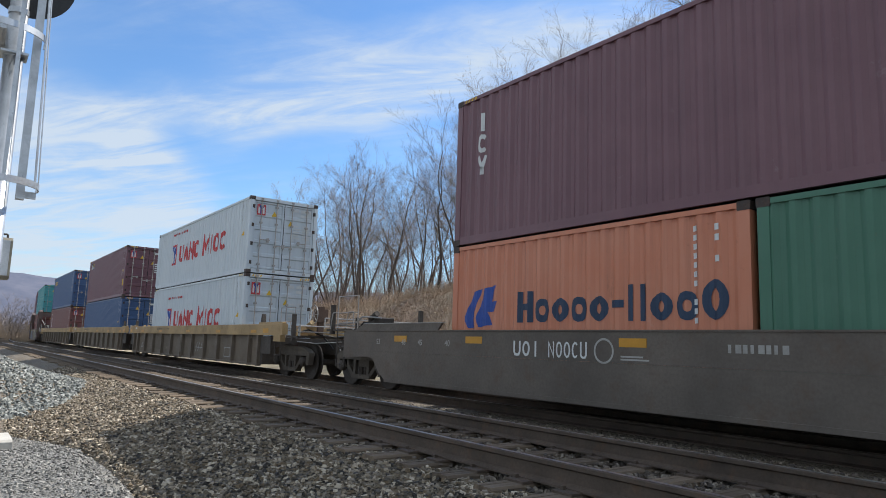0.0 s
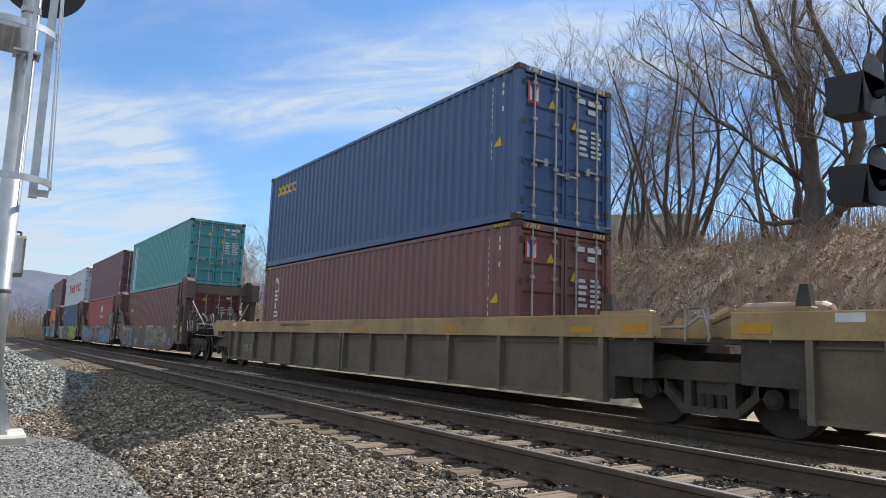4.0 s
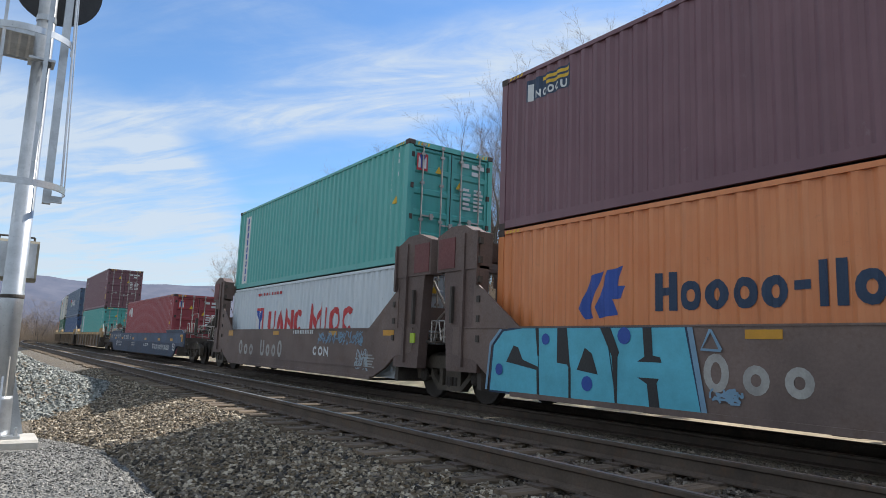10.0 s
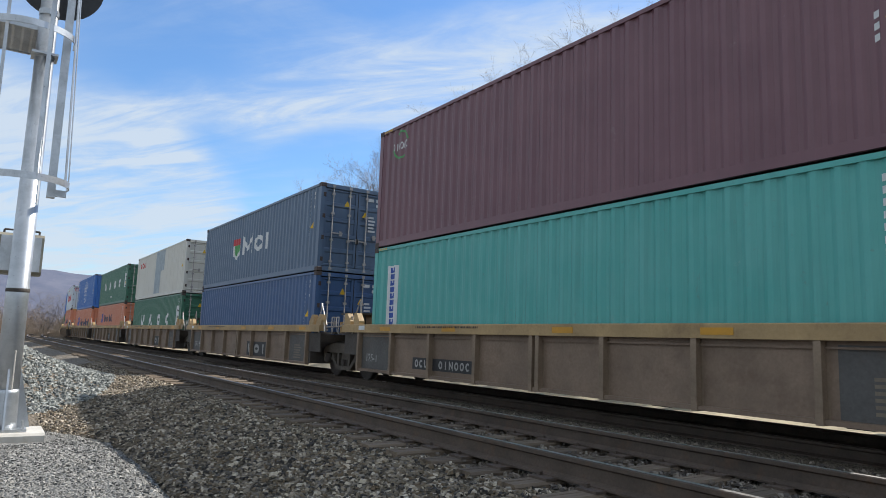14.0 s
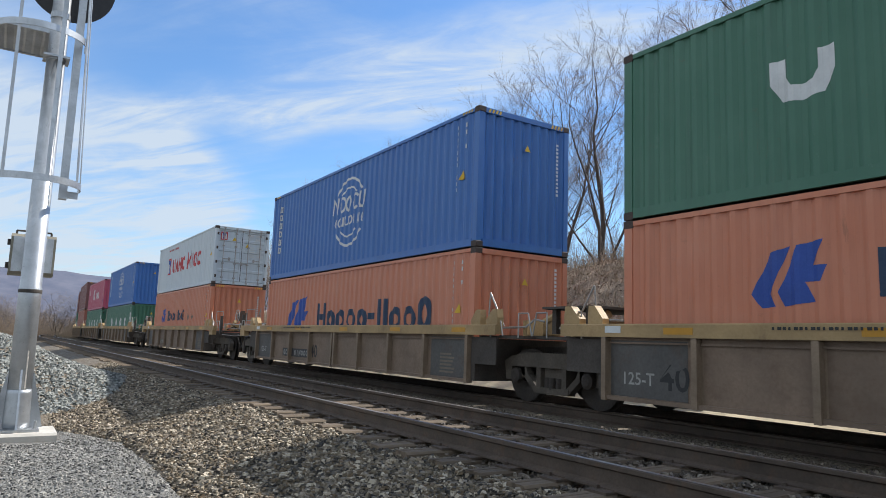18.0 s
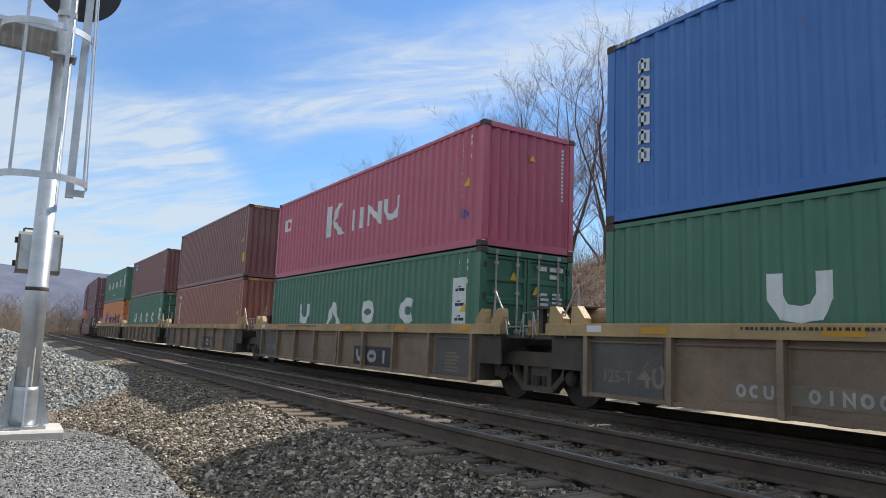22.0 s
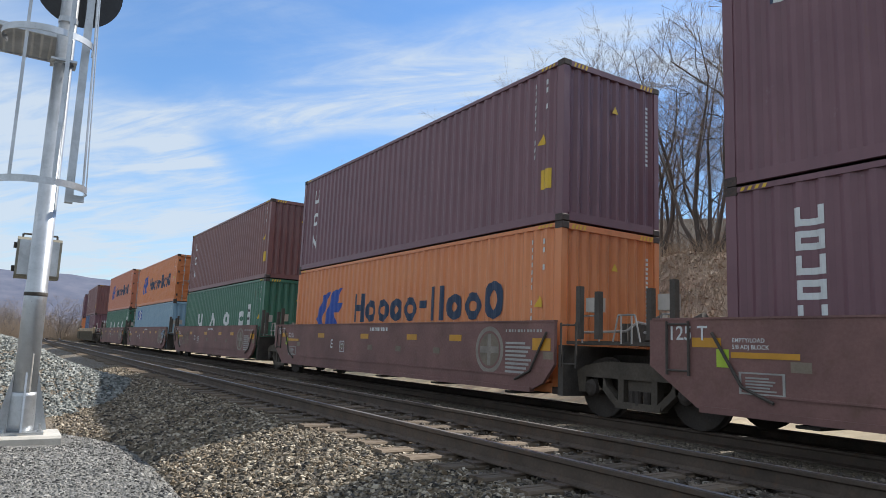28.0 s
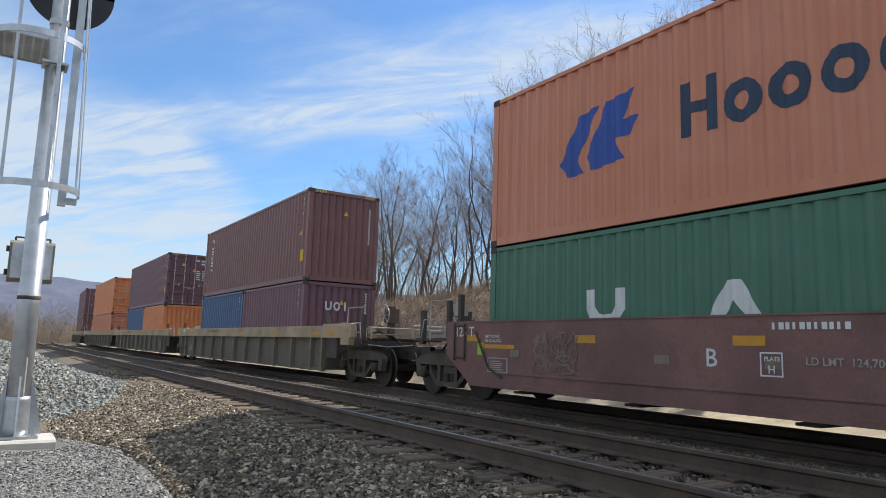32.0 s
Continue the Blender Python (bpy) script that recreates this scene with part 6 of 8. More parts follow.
        on_flat(car, "unit_letter", text_mark({1: "A", 2: "C"}.get(i, "B"), -6.05, 0.93, 0.11), "black", -1.503)
        if i == 1:
            on_flat(car, "chalk_scrawl", [[(1.75 + 0.3 * q, 0.5 + 0.05 * q), (1.80 + 0.3 * q, 0.5 + 0.05 * q), (1.98 + 0.3 * q, 0.86), (1.93 + 0.3 * q, 0.86)] for q in range(4)] + [bar(1.7, 2.9, 0.66, 0.69)], "pale", -1.386)
            on_flat(car, "panel_outline", frame_mark(5.05, 5.65, 0.42, 0.74, 0.03), "pale", -1.386)
    else:
        x = -4.2 if i in (10, 14) else -5.3
        if i != 10:
            on_flat(car, "size_figure", text_mark("40", x if i not in (14,) else -1.6, 0.46, 0.34), "black" if i in (12, 13, 14) else "pale" if i < 15 else "faint", -1.386)
        on_flat(car, "load_code", text_mark("125-T", -5.98, 0.50, 0.17), "pale" if i < 15 else "faint", -1.386)
        board = i in (11, 12, 13, 17, 18, 19)
        a = 0.98 if board else -3.75
        if not board:
            on_flat(car, "number_board", [bar(a - 0.1, a + 2.1, 0.42, 0.66)], "black" if i in (10, 14) else "faint", -1.387)
            on_flat(car, "number_print", word_mark(a, a + 0.72, 0.46, 0.62, 4, 0.3, 0.75) + word_mark(a + 0.9, a + 2.0, 0.46, 0.62, 6, 0.3, 0.75), "pale", -1.391)
        else:
            on_flat(car, "logo_board", [bar(a - 0.05, a + 2.05, 0.34, 0.80)], "black", -1.387, "dark painted emblem board")
            on_flat(car, "logo_blocks", word_mark(a + 0.1, a + 1.95, 0.42, 0.72, 3, 0.24, 0.8), "pale", -1.391)
        on_flat(car, "fine_print", rows_mark(hw - 1.1, hw - 0.55, 0.40, 0.82, 6), "faint", -1.386)
        on_flat(car, "sill_print", word_mark(-3.6, -1.4, 1.265, 1.30, 34, 0.35, 0.75), "black", -1.5)
    part("data_plate", Shape().box(-6.2 if ft == 40 else -8.0, -5.9 if ft == 40 else -7.7, -1.505, -1.49, zt - 0.13, zt - 0.03), MARK["white"], car)
    return car


def smooth_car(i, front, rear, kind):
    """Articulated unit with flat sides: brown with a round emblem, or an older one with tall end towers."""
    hw, j = 6.25, 7.70
    tall = kind == "tower"
    m = STEEL["sea_brown"] if tall else STEEL["bn_brown"]
    z1 = 1.40 if tall else 1.47
    car = car_root(i, "grimy brown spray-painted well car with tall end towers" if tall
                   else "reddish brown flat-sided well car with a pale round emblem")
    ends = {1: front, -1: rear}
    reach = {s: j + (1.4 if ends[s] else 0.0) for s in (-1, 1)}
    zb = 0.315 if tall else 0.36
    for side in (-1, 1):
        y0, y1 = sorted((side * 1.50, side * 1.44))
        part("side_panel", Shape().slab([(-6.35, zb), (5.72, zb), (6.0, zb + 0.12), (6.26, 0.78), (6.26, z1), (-7.1, z1), (-7.1, 0.86)], y0, y1) if not tall else Shape().slab([(-5.35, zb), (5.35, zb), (5.9, zb + 0.22), (6.35, 0.82), (7.05, 0.92), (7.05, z1), (-7.05, z1), (-7.05, 0.92), (-6.35, 0.82), (-5.9, zb + 0.22)], y0, y1), m, car)
        y0, y1 = sorted((side * 1.525, side * 1.43))
        part("bottom_flange", Shape().box(-5.3 if tall else -6.3, 5.3 if tall else 5.7, y0, y1, zb - 0.05, zb + 0.03), m, car)
        if i != 7:
            part("side_seam", Shape().box(-5.4, 5.4, y0 + 0.008, y1 - 0.008, zb + 0.20, zb + 0.225), m, car)
        part("top_flange", Shape().box(-7.05, 7.05 if tall else 6.26, y0 + (0.012 if side < 0 else 0), y1 - (0.012 if side > 0 else 0), z1, z1 + 0.025), m, car)
    underframe(car, hw, reach)
    for sx in (-1, 1):
        if tall:
            t = STEEL["tower"]
            for side in (-1, 1):
                y0, y1 = sorted((side * 1.492, side * 1.27))
                ya, yb = sorted((side * 1.505, side * 1.46))
                tri = [(sx * 5.10, z1), (sx * 6.42, z1), (sx * 6.42, 2.28)]
                part("gusset", Shape().slab(tri if sx > 0 else [tri[1], tri[0], tri[2]], ya, yb), m, car)
                leg = [(sx * 6.28, 0.60), (sx * 7.25, 0.60), (sx * 7.42, 2.55), (sx * 6.28, 2.55)]
                tower = part("end_tower", Shape().slab(leg if sx > 0 else leg[::-1], y0, y1), t, car)
                cap = [(sx * 6.28, 2.50), (sx * 7.66, 2.50), (sx * 7.66, 3.22), (sx * 7.2, 3.38), (sx * 6.75, 3.36), (sx * 6.5, 3.24), (sx * 6.28, 3.18)]
                part("tower_cap", Shape().slab(cap if sx > 0 else cap[::-1], *sorted((side * 1.515, side * 1.20))), t, tower)
                xa, xb = sorted((sx * 7.04, sx * 7.60))
                part("tower_door", Shape().box(xa, xb, *sorted((side * 1.530, side * 1.514)), 2.56, 3.16), STEEL["tower_red"], tower, "dull red tower panel")
                for q in range(6):
                    part("tower_lug", Shape().box(*sorted((sx * 6.22, sx * 6.30)), *sorted((side * 1.53, side * 1.46)), 1.15 + 0.36 * q, 1.27 + 0.36 * q), M_FRAME, tower)
                part("tower_rib", Shape().box(*sorted((sx * 6.70, sx * 6.78)), *sorted((side * 1.55, side * 1.49)), 0.7, 3.2).box(*sorted((sx * 6.28, sx * 6.34)), *sorted((side * 1.56, side * 1.5)), 2.2, 3.2), t, tower)
            part("cross_beam", Shape().box(*sorted((sx * 6.9, sx * 7.15)), -1.27, 1.27, 2.75, 3.12).box(*sorted((sx * 6.6, sx * 6.7)), -1.27, 1.27, 1.4, 1.9), t, car)
            part("tower_brace", Shape().rod((sx * 7.3, -1.2, 2.4), (sx * 7.5, -0.5, 1.1), 0.03).rod((sx * 7.3, 1.2, 2.4), (sx * 7.5, 0.5, 1.1), 0.03), M_ROD, car)
            part("brake_pipe", Shape().pipe([(sx * 6.9, -0.9, 1.5), (sx * 7.2, -0.7, 1.9), (sx * 7.5, -0.6, 1.7), (sx * 7.6, -0.6, 1.2)], 0.025, 6).pipe([(sx * 6.6, -1.1, 1.2), (sx * 7.3, -0.9, 1.25), (sx * 7.6, -0.7, 1.3)], 0.02, 6), M_ROD, car)
            part("lever", Shape().box(*sorted((sx * 7.05, sx * 7.11)), -1.56, -1.50, 1.5, 2.2), M_FRAME, car)
        else:
            for dx in (6.75, 7.15):
                part("end_post", Shape().box(sx * dx - 0.045, sx * dx + 0.045, -1.46, -1.37, 1.2, 2.02 if dx < 7 else 1.92), M_FRAME, car)
            part("post_box", Shape().box(sx * 6.95 - 0.13, sx * 6.95 + 0.13, -1.36, -1.2, 1.62, 1.84), MARK["skin"], car, "beige box on the end post")
            ladder(car, sx * 6.62, 0.75, 1.45, -1.53, 0.34)
            part("side_rod", Shape().pipe([(sx * 5.3, -1.53, 0.50), (sx * 5.7, -1.53, 0.66), (sx * 6.1, -1.53, 1.30)], 0.02, 6), M_FRAME, car)
        if ends[sx]:
            truck(car, sx * j)
            coupler(car, sx * (j + 2.1), sx)
            brake_stand(car, sx * (j + 0.5), M_FRAME, 1.0)
        platform_gear(car, sx * j if ends[sx] else sx * (j - 0.4), sx, ends[sx], M_FRAME, 1.14, tank=False)
    if not rear:
        truck(car, -j)
    if tall:
        reflectors(car, [-2.14 if i == 6 else -0.8, 3.2], 1.25, 0.46, 0.11)
        reflectors(car, [-5.22], 1.21, 0.48, 0.18)
        reflectors(car, [6.05], 1.255, 0.48, 0.12, -1.505)
        part("route_card", Shape().box(6.98, 7.15, -1.52, -1.493, 1.11, 1.31), MARK["lime"], car)
        # the painted-over name on the side as plain blocks
        if i in (5, 6, 7, 8):
            a, b, c, d = (-4.19, -2.77, -2.07, -0.23) if i == 8 else (-1.60, -0.23, 0.50, 2.28)
            for block in shape_row(a, b, 0.60, 1.07, ("ring", "tail", "tail"), 0.10, 0.0, 0.5) + shape_row(c, d, 0.60, 1.09, ("cup", "tail", "tail", "ring"), 0.10, 0.0, 0.5):
                on_flat(car, "name_block", block, "pale", label="pale painted shape")
            if i == 8:
                for block in shape_row(2.03, 3.0, 0.72, 0.96, ("arc", "ring", "zig"), 0.06, 0.0, 0.25):
                    on_flat(car, "name_block", block, "white", label="white painted shape")
        on_flat(car, "number_print", word_mark(0.60, 2.02, 1.285, 1.385, 12, 0.3, 0.75), "white")
        on_flat(car, "fine_print", rows_mark(5.0, 5.5, 0.52, 0.85, 5), "pale")
    else:
        x, z = 4.52, 0.98
        on_flat(car, "emblem_ring", ring(x, z, 0.34, 0.42), "emblem", label="pale round emblem")
        on_flat(car, "emblem_disc", disc(x, z, 0.30, 24), "faint", -1.499)
        on_flat(car, "emblem_cross", [bar(x - 0.05, x + 0.05, z - 0.28, z + 0.28), bar(x - 0.28, x - 0.052, z - 0.06, z + 0.06), bar(x + 0.052, x + 0.28, z - 0.06, z + 0.06)], "emblem", -1.5015)
        on_flat(car, "load_print", rows_mark(5.0, 5.72, 0.60, 1.16, 8), "pale")
        on_flat(car, "load_heading", word_mark(5.0, 6.0, 1.30, 1.345, 12, 0.3, 0.75), "pale")
        on_flat(car, "number_print", word_mark(-0.30, 0.60, 1.31, 1.39, 11, 0.3, 0.75), "white")
        on_flat(car, "unit_letter", text_mark({21: "A", 22: "E", 23: "D", 24: "C", 25: "B"}[i], -1.20 if i == 25 else -2.62, 0.86, 0.22), "white")
        on_flat(car, "load_code", text_mark("125 T", -6.79, 1.21, 0.18), "white")
        px = -0.46 if i == 25 else -2.02
        on_flat(car, "plate_frame", frame_mark(px, px + 0.28, 0.77, 1.05, 0.018), "white")
        on_flat(car, "plate_code", text_mark("PLATE", px + 0.05, 0.95, 0.05) + text_mark("H", px + 0.095, 0.81, 0.09), "white")
        on_flat(car, "block_note", text_mark("EMPTY/LOAD", -5.83, 1.19, 0.05) + text_mark("5/8 ADJ BLOCK", -5.83, 1.11, 0.05), "white")
        reflectors(car, [-5.42], 1.0, 0.86, 0.07)
        if i in (21, 25):
            on_flat(car, "load_limit", text_mark("LD LMT  124,700  PER UNIT", 0.08 if i == 25 else -1.55, 0.92, 0.085), "pale")
        reflectors(car, [-6.2, -3.3, -0.6, 1.7, 3.4], 1.12, 0.42, 0.12)
        for k in (-5.1, -2.0, -0.4, 1.0, 2.6, 6.0):
            part("tie_down_patch", Shape().box(k, k + 0.24, -1.506, -1.5, 0.86, 0.98), MARK["faint"], car)
        reflectors(car, [5.95], 1.0, 0.45, 0.2)
        part("route_card", Shape().box(-6.05, -5.88, -1.51, -1.495, 0.88, 1.10), MARK["lime"], car)
        part("notice_frame", Shape().box(-5.75, -5.72, -1.508, -1.5, 0.58, 0.84).box(-5.2, -5.17, -1.508, -1.5, 0.58, 0.84).box(-5.72, -5.2, -1.508, -1.5, 0.58, 0.6).box(-5.72, -5.2, -1.508, -1.5, 0.82, 0.84), MARK["pale"], car)
        on_flat(car, "notice_print", rows_mark(-5.66, -5.26, 0.62, 0.80, 5), "pale")
    return car


def long_car(i, grey):
    """Stand-alone fifty-three-foot well car with smooth sides in two colours."""
    hw, j = 8.35, 9.80
    up, low = (STEEL["fec_grey"], STEEL["fec_grey"]) if grey else (STEEL["fec_blue"], STEEL["fec_navy"])
    car = car_root(i, "plain dark grey smooth-sided well car with white figures" if grey else "long two-tone blue smooth-sided well car with white lettering")
    for side in (-1, 1):
        y0, y1 = sorted((side * 1.50, side * 1.44))
        part("upper_side", Shape().slab([(-9.9, 0.84), (9.9, 0.84), (9.9, 1.22), (9.8, 1.27), (-9.8, 1.27), (-9.9, 1.22)], y0, y1), up, car)
        part("lower_side", Shape().slab([(-8.05, 0.27), (8.05, 0.27), (8.30, 0.42), (8.55, 0.68), (8.8, 0.72), (9.9, 0.68), (9.9, 0.838), (-9.9, 0.838), (-9.9, 0.68), (-8.8, 0.72), (-8.55, 0.68), (-8.30, 0.42)], y0, y1), low, car)
        part("top_flange", Shape().box(-9.9, 9.9, *sorted((side * 1.515, side * 1.40)), 1.272, 1.295), up, car)
        part("bottom_flange", Shape().box(-8.0, 8.0, *sorted((side * 1.525, side * 1.43)), 0.225, 0.29), low, car)
    underframe(car, hw, {1: 11.2, -1: 11.2})
    for sx in (-1, 1):
        part("end_deck", Shape().slab([(p[0], p[1]) for p in ([(6.25, 1.296), (9.5, 1.296), (9.2, 1.40), (9.1, 1.43), (6.1, 1.43), (6.12, 1.41)] if sx > 0 else [(-9.5, 1.296), (-6.25, 1.296), (-6.12, 1.41), (-6.1, 1.43), (-9.1, 1.43), (-9.2, 1.40)])], -1.44, -1.40), low, car)
        part("deck_lip", Shape().box(*sorted((sx * 6.1, sx * 9.1)), -1.45, -1.36, 1.432, 1.446), M_ROD, car)
        truck(car, sx * j)
        coupler(car, sx * (j + 2.0), sx)
        ladder(car, sx * 10.15, 0.45, 1.35, -1.45)
        platform_gear(car, sx * (j + 0.5), sx, True, M_FRAME, 1.30)
        if sx > 0:
            brake_stand(car, j + 0.75, M_FRAME, 1.2)
    reflectors(car, [-7.45, -5.05, -1.6, 1.8, 5.0, 7.6], 0.92 if not grey else 1.06, 0.46, 0.12)
    if grey:
        on_flat(car, "number_print", word_mark(-4.0, -3.35, 0.88, 1.12, 3, 0.26, 0.8) + word_mark(-3.2, -2.38, 0.88, 1.12, 5, 0.26, 0.8), "white", label="white car number")
        on_flat(car, "round_badge", ring(-2.1, 1.0, 0.15, 0.18), "pale")
        on_flat(car, "number_print", word_mark(-0.2, 0.55, 1.02, 1.12, 8, 0.3, 0.8), "pale")
        on_flat(car, "fine_print", rows_mark(-1.8, -1.3, 0.88, 0.96, 2), "pale")
        for x, w in ((-8.4, "53"), (-7.4, "48"), (-6.8, "45"), (-5.9, "40")):
            on_flat(car, "length_figure", text_mark(w, x, 1.0, 0.11), "pale")
    else:
        on_flat(car, "number_print", word_mark(-4.6, -4.05, 0.93, 1.18, 3, 0.24, 0.8) + word_mark(-3.9, -2.98, 0.93, 1.18, 5, 0.26, 0.8), "white", label="white car number")
        on_flat(car, "plate_frame", frame_mark(-2.5, -2.25, 0.95, 1.20, 0.016), "white")
        on_flat(car, "plate_code", text_mark("H", -2.41, 1.0, 0.08), "white")
        on_flat(car, "web_line", word_mark(1.45, 2.65, 0.60, 0.76, 10, 0.28, 0.76), "white")
        on_flat(car, "name_blocks", word_mark(4.1, 7.35, 0.50, 0.74, 18, 0.28, 0.76), "white", label="white painted railway name")
        on_flat(car, "name_stripes", [bar(3.70, 4.0, 0.70, 0.75), bar(3.76, 4.0, 0.61, 0.66), bar(3.82, 4.0, 0.52, 0.57)], "white")
        on_flat(car, "size_figure", text_mark("53", 7.95, 0.50, 0.32), "white")
        on_flat(car, "emblem", [bar(-6.95 + 0.03 * abs(k - 3), -6.58 - 0.02 * (k % 2), 0.52 + 0.055 * k, 0.555 + 0.055 * k, 0.2) for k in range(6)], "white")
        on_flat(car, "partner_name", word_mark(-6.4, -4.95, 0.66, 0.80, 11, 0.28, 0.78) + word_mark(-6.0, -5.1, 0.52, 0.60, 11, 0.28, 0.78), "white")
        for x, w in ((-8.02, "53"), (-7.2, "48"), (-6.72, "45"), (-5.9, "40")):
            on_flat(car, "length_figure", text_mark(w, x, 1.07, 0.15), "white")
            on_flat(car, "figure_bar", [bar(x - 0.05, x - 0.03, 1.0, 1.22)], "white")
        on_flat(car, "load_print", rows_mark(-9.1, -8.45, 0.98, 1.2, 5) + rows_mark(-6.45, -6.02, 0.98, 1.2, 5), "pale")
        on_flat(car, "limit_print", word_mark(-1.9, -0.95, 0.70, 0.78, 9, 0.3, 0.8) + word_mark(-1.9, -0.85, 0.58, 0.66, 10, 0.3, 0.8), "pale")
        on_flat(car, "corner_mark", [bar(-9.75, -9.55, 0.90, 1.22), bar(-9.55, -9.3, 1.12, 1.22), bar(9.55, 9.75, 0.90, 1.22), bar(9.3, 9.55, 1.12, 1.22)], "amber")
    return car


# ---------------------------------------------------------------- spray paint on the tower cars
def wild_blocks(x0, x1, z0, z1, n, seed, fat=0.62):
    """A row of fat uneven painted shapes."""
    rnd, out, step = random.Random(seed), [], (x1 - x0) / n
    for i in range(n):
        a = x0 + i * step
        s = rnd.uniform(-0.12, 0.12)
        w = step * rnd.uniform(fat - 0.1, fat + 0.12)
        zt, zb = z1 - rnd.uniform(0, 0.12), z0 + rnd.uniform(0, 0.1)
        st = w * 0.42
        out.append([(a, zb), (a + st, zb + 0.02), (a + st + s * 0.4, zt), (a + s * 0.6, zt - 0.03)])
        zc = rnd.uniform(zb + 0.25 * (zt - zb), zb + 0.6 * (zt - zb))
        out.append([(a + st * 0.8, zc), (a + w, zc + rnd.uniform(-0.1, 0.05)), (a + w + 0.06, zc + 0.2), (a + st * 0.8, zc + 0.26)])
        if rnd.random() < 0.75:
            out.append([(a + w * 0.62, zb), (a + w + 0.05, zb + 0.03), (a + w + s, zc + 0.12), (a + w * 0.62 + s * 0.4, zc + 0.1)])
        if rnd.random() < 0.65:
            out.append([(a + st * 0.7 + s * 0.4, zt - 0.26), (a + w + s * 0.5, zt - 0.22), (a + w + s * 0.6, zt), (a + st * 0.7 + s * 0.5, zt)])
    return out


def grow(polys, d):
    out = []
    for p in polys:
        cx, cz = sum(q[0] for q in p) / len(p), sum(q[1] for q in p) / len(p)
        out.append([(x + d * (1 if x > cx else -1), z + d * (1 if z > cz else -1)) for x, z in p])
    return out


def scribble(x0, x1, z0, z1, n, seed, w=0.028):
    rnd, out = random.Random(seed), []
    for _ in range(n):
        x, z, a = rnd.uniform(x0, x1), rnd.uniform(z0, z1), rnd.uniform(0, 6.28)
        for _k in range(rnd.randint(3, 7)):
            b = a + rnd.uniform(-1.2, 1.2)
            d = rnd.uniform(0.05, 0.16)
            nx, nz = x + d * math.cos(b), z + d * math.sin(b)
            if not (x0 < nx < x1 and z0 < nz < z1):
                a += 2.2
                continue
            px, pz = -math.sin(b) * w / 2, math.cos(b) * w / 2
            out.append([(x + px, z + pz), (nx + px, nz + pz), (nx - px, nz - pz), (x - px, z - pz)])
            x, z, a = nx, nz, b
    return out


def spray(car, name, polys, colour, edge=None, label=""):
    if edge:
        on_flat(car, "painted_edge", grow(polys, 0.035), edge, -1.5)
    if name in ("painted_shape", "painted_spot", "painted_gap", "painted_patch", "painted_outline"):
        for poly in polys:
            on_flat(car, name, [poly], colour, -1.5, label)
    else:
        on_flat(car, name, polys, colour, -1.5, label)


def fat_row(car, x0, x1, z0, z1, kinds, w, colour, edge, label):
    """Fat rounded spray-painted shapes with a dark edge, each a part of its own."""
    for k, block in enumerate(shape_row(x0, x1, z0, z1, kinds, w, 0.05, -0.04)):
        wob = 0.05 * math.sin(2.1 * k + x0)
        block = [[(x + 0.06 * math.sin(4 * z + 1.7 * k), min(z1 + 0.02, max(z0 - 0.03, z + wob * (1 if z > 0.8 else 0.4)))) for x, z in q] for q in block]
        on_flat(car, "painted_edge", [[(x, min(z1 + 0.05, max(z0 - 0.05, z))) for x, z in q] for q in grow(block, 0.045)], edge, -1.5)
        on_flat(car, "painted_shape", block, colour, -1.5, label)


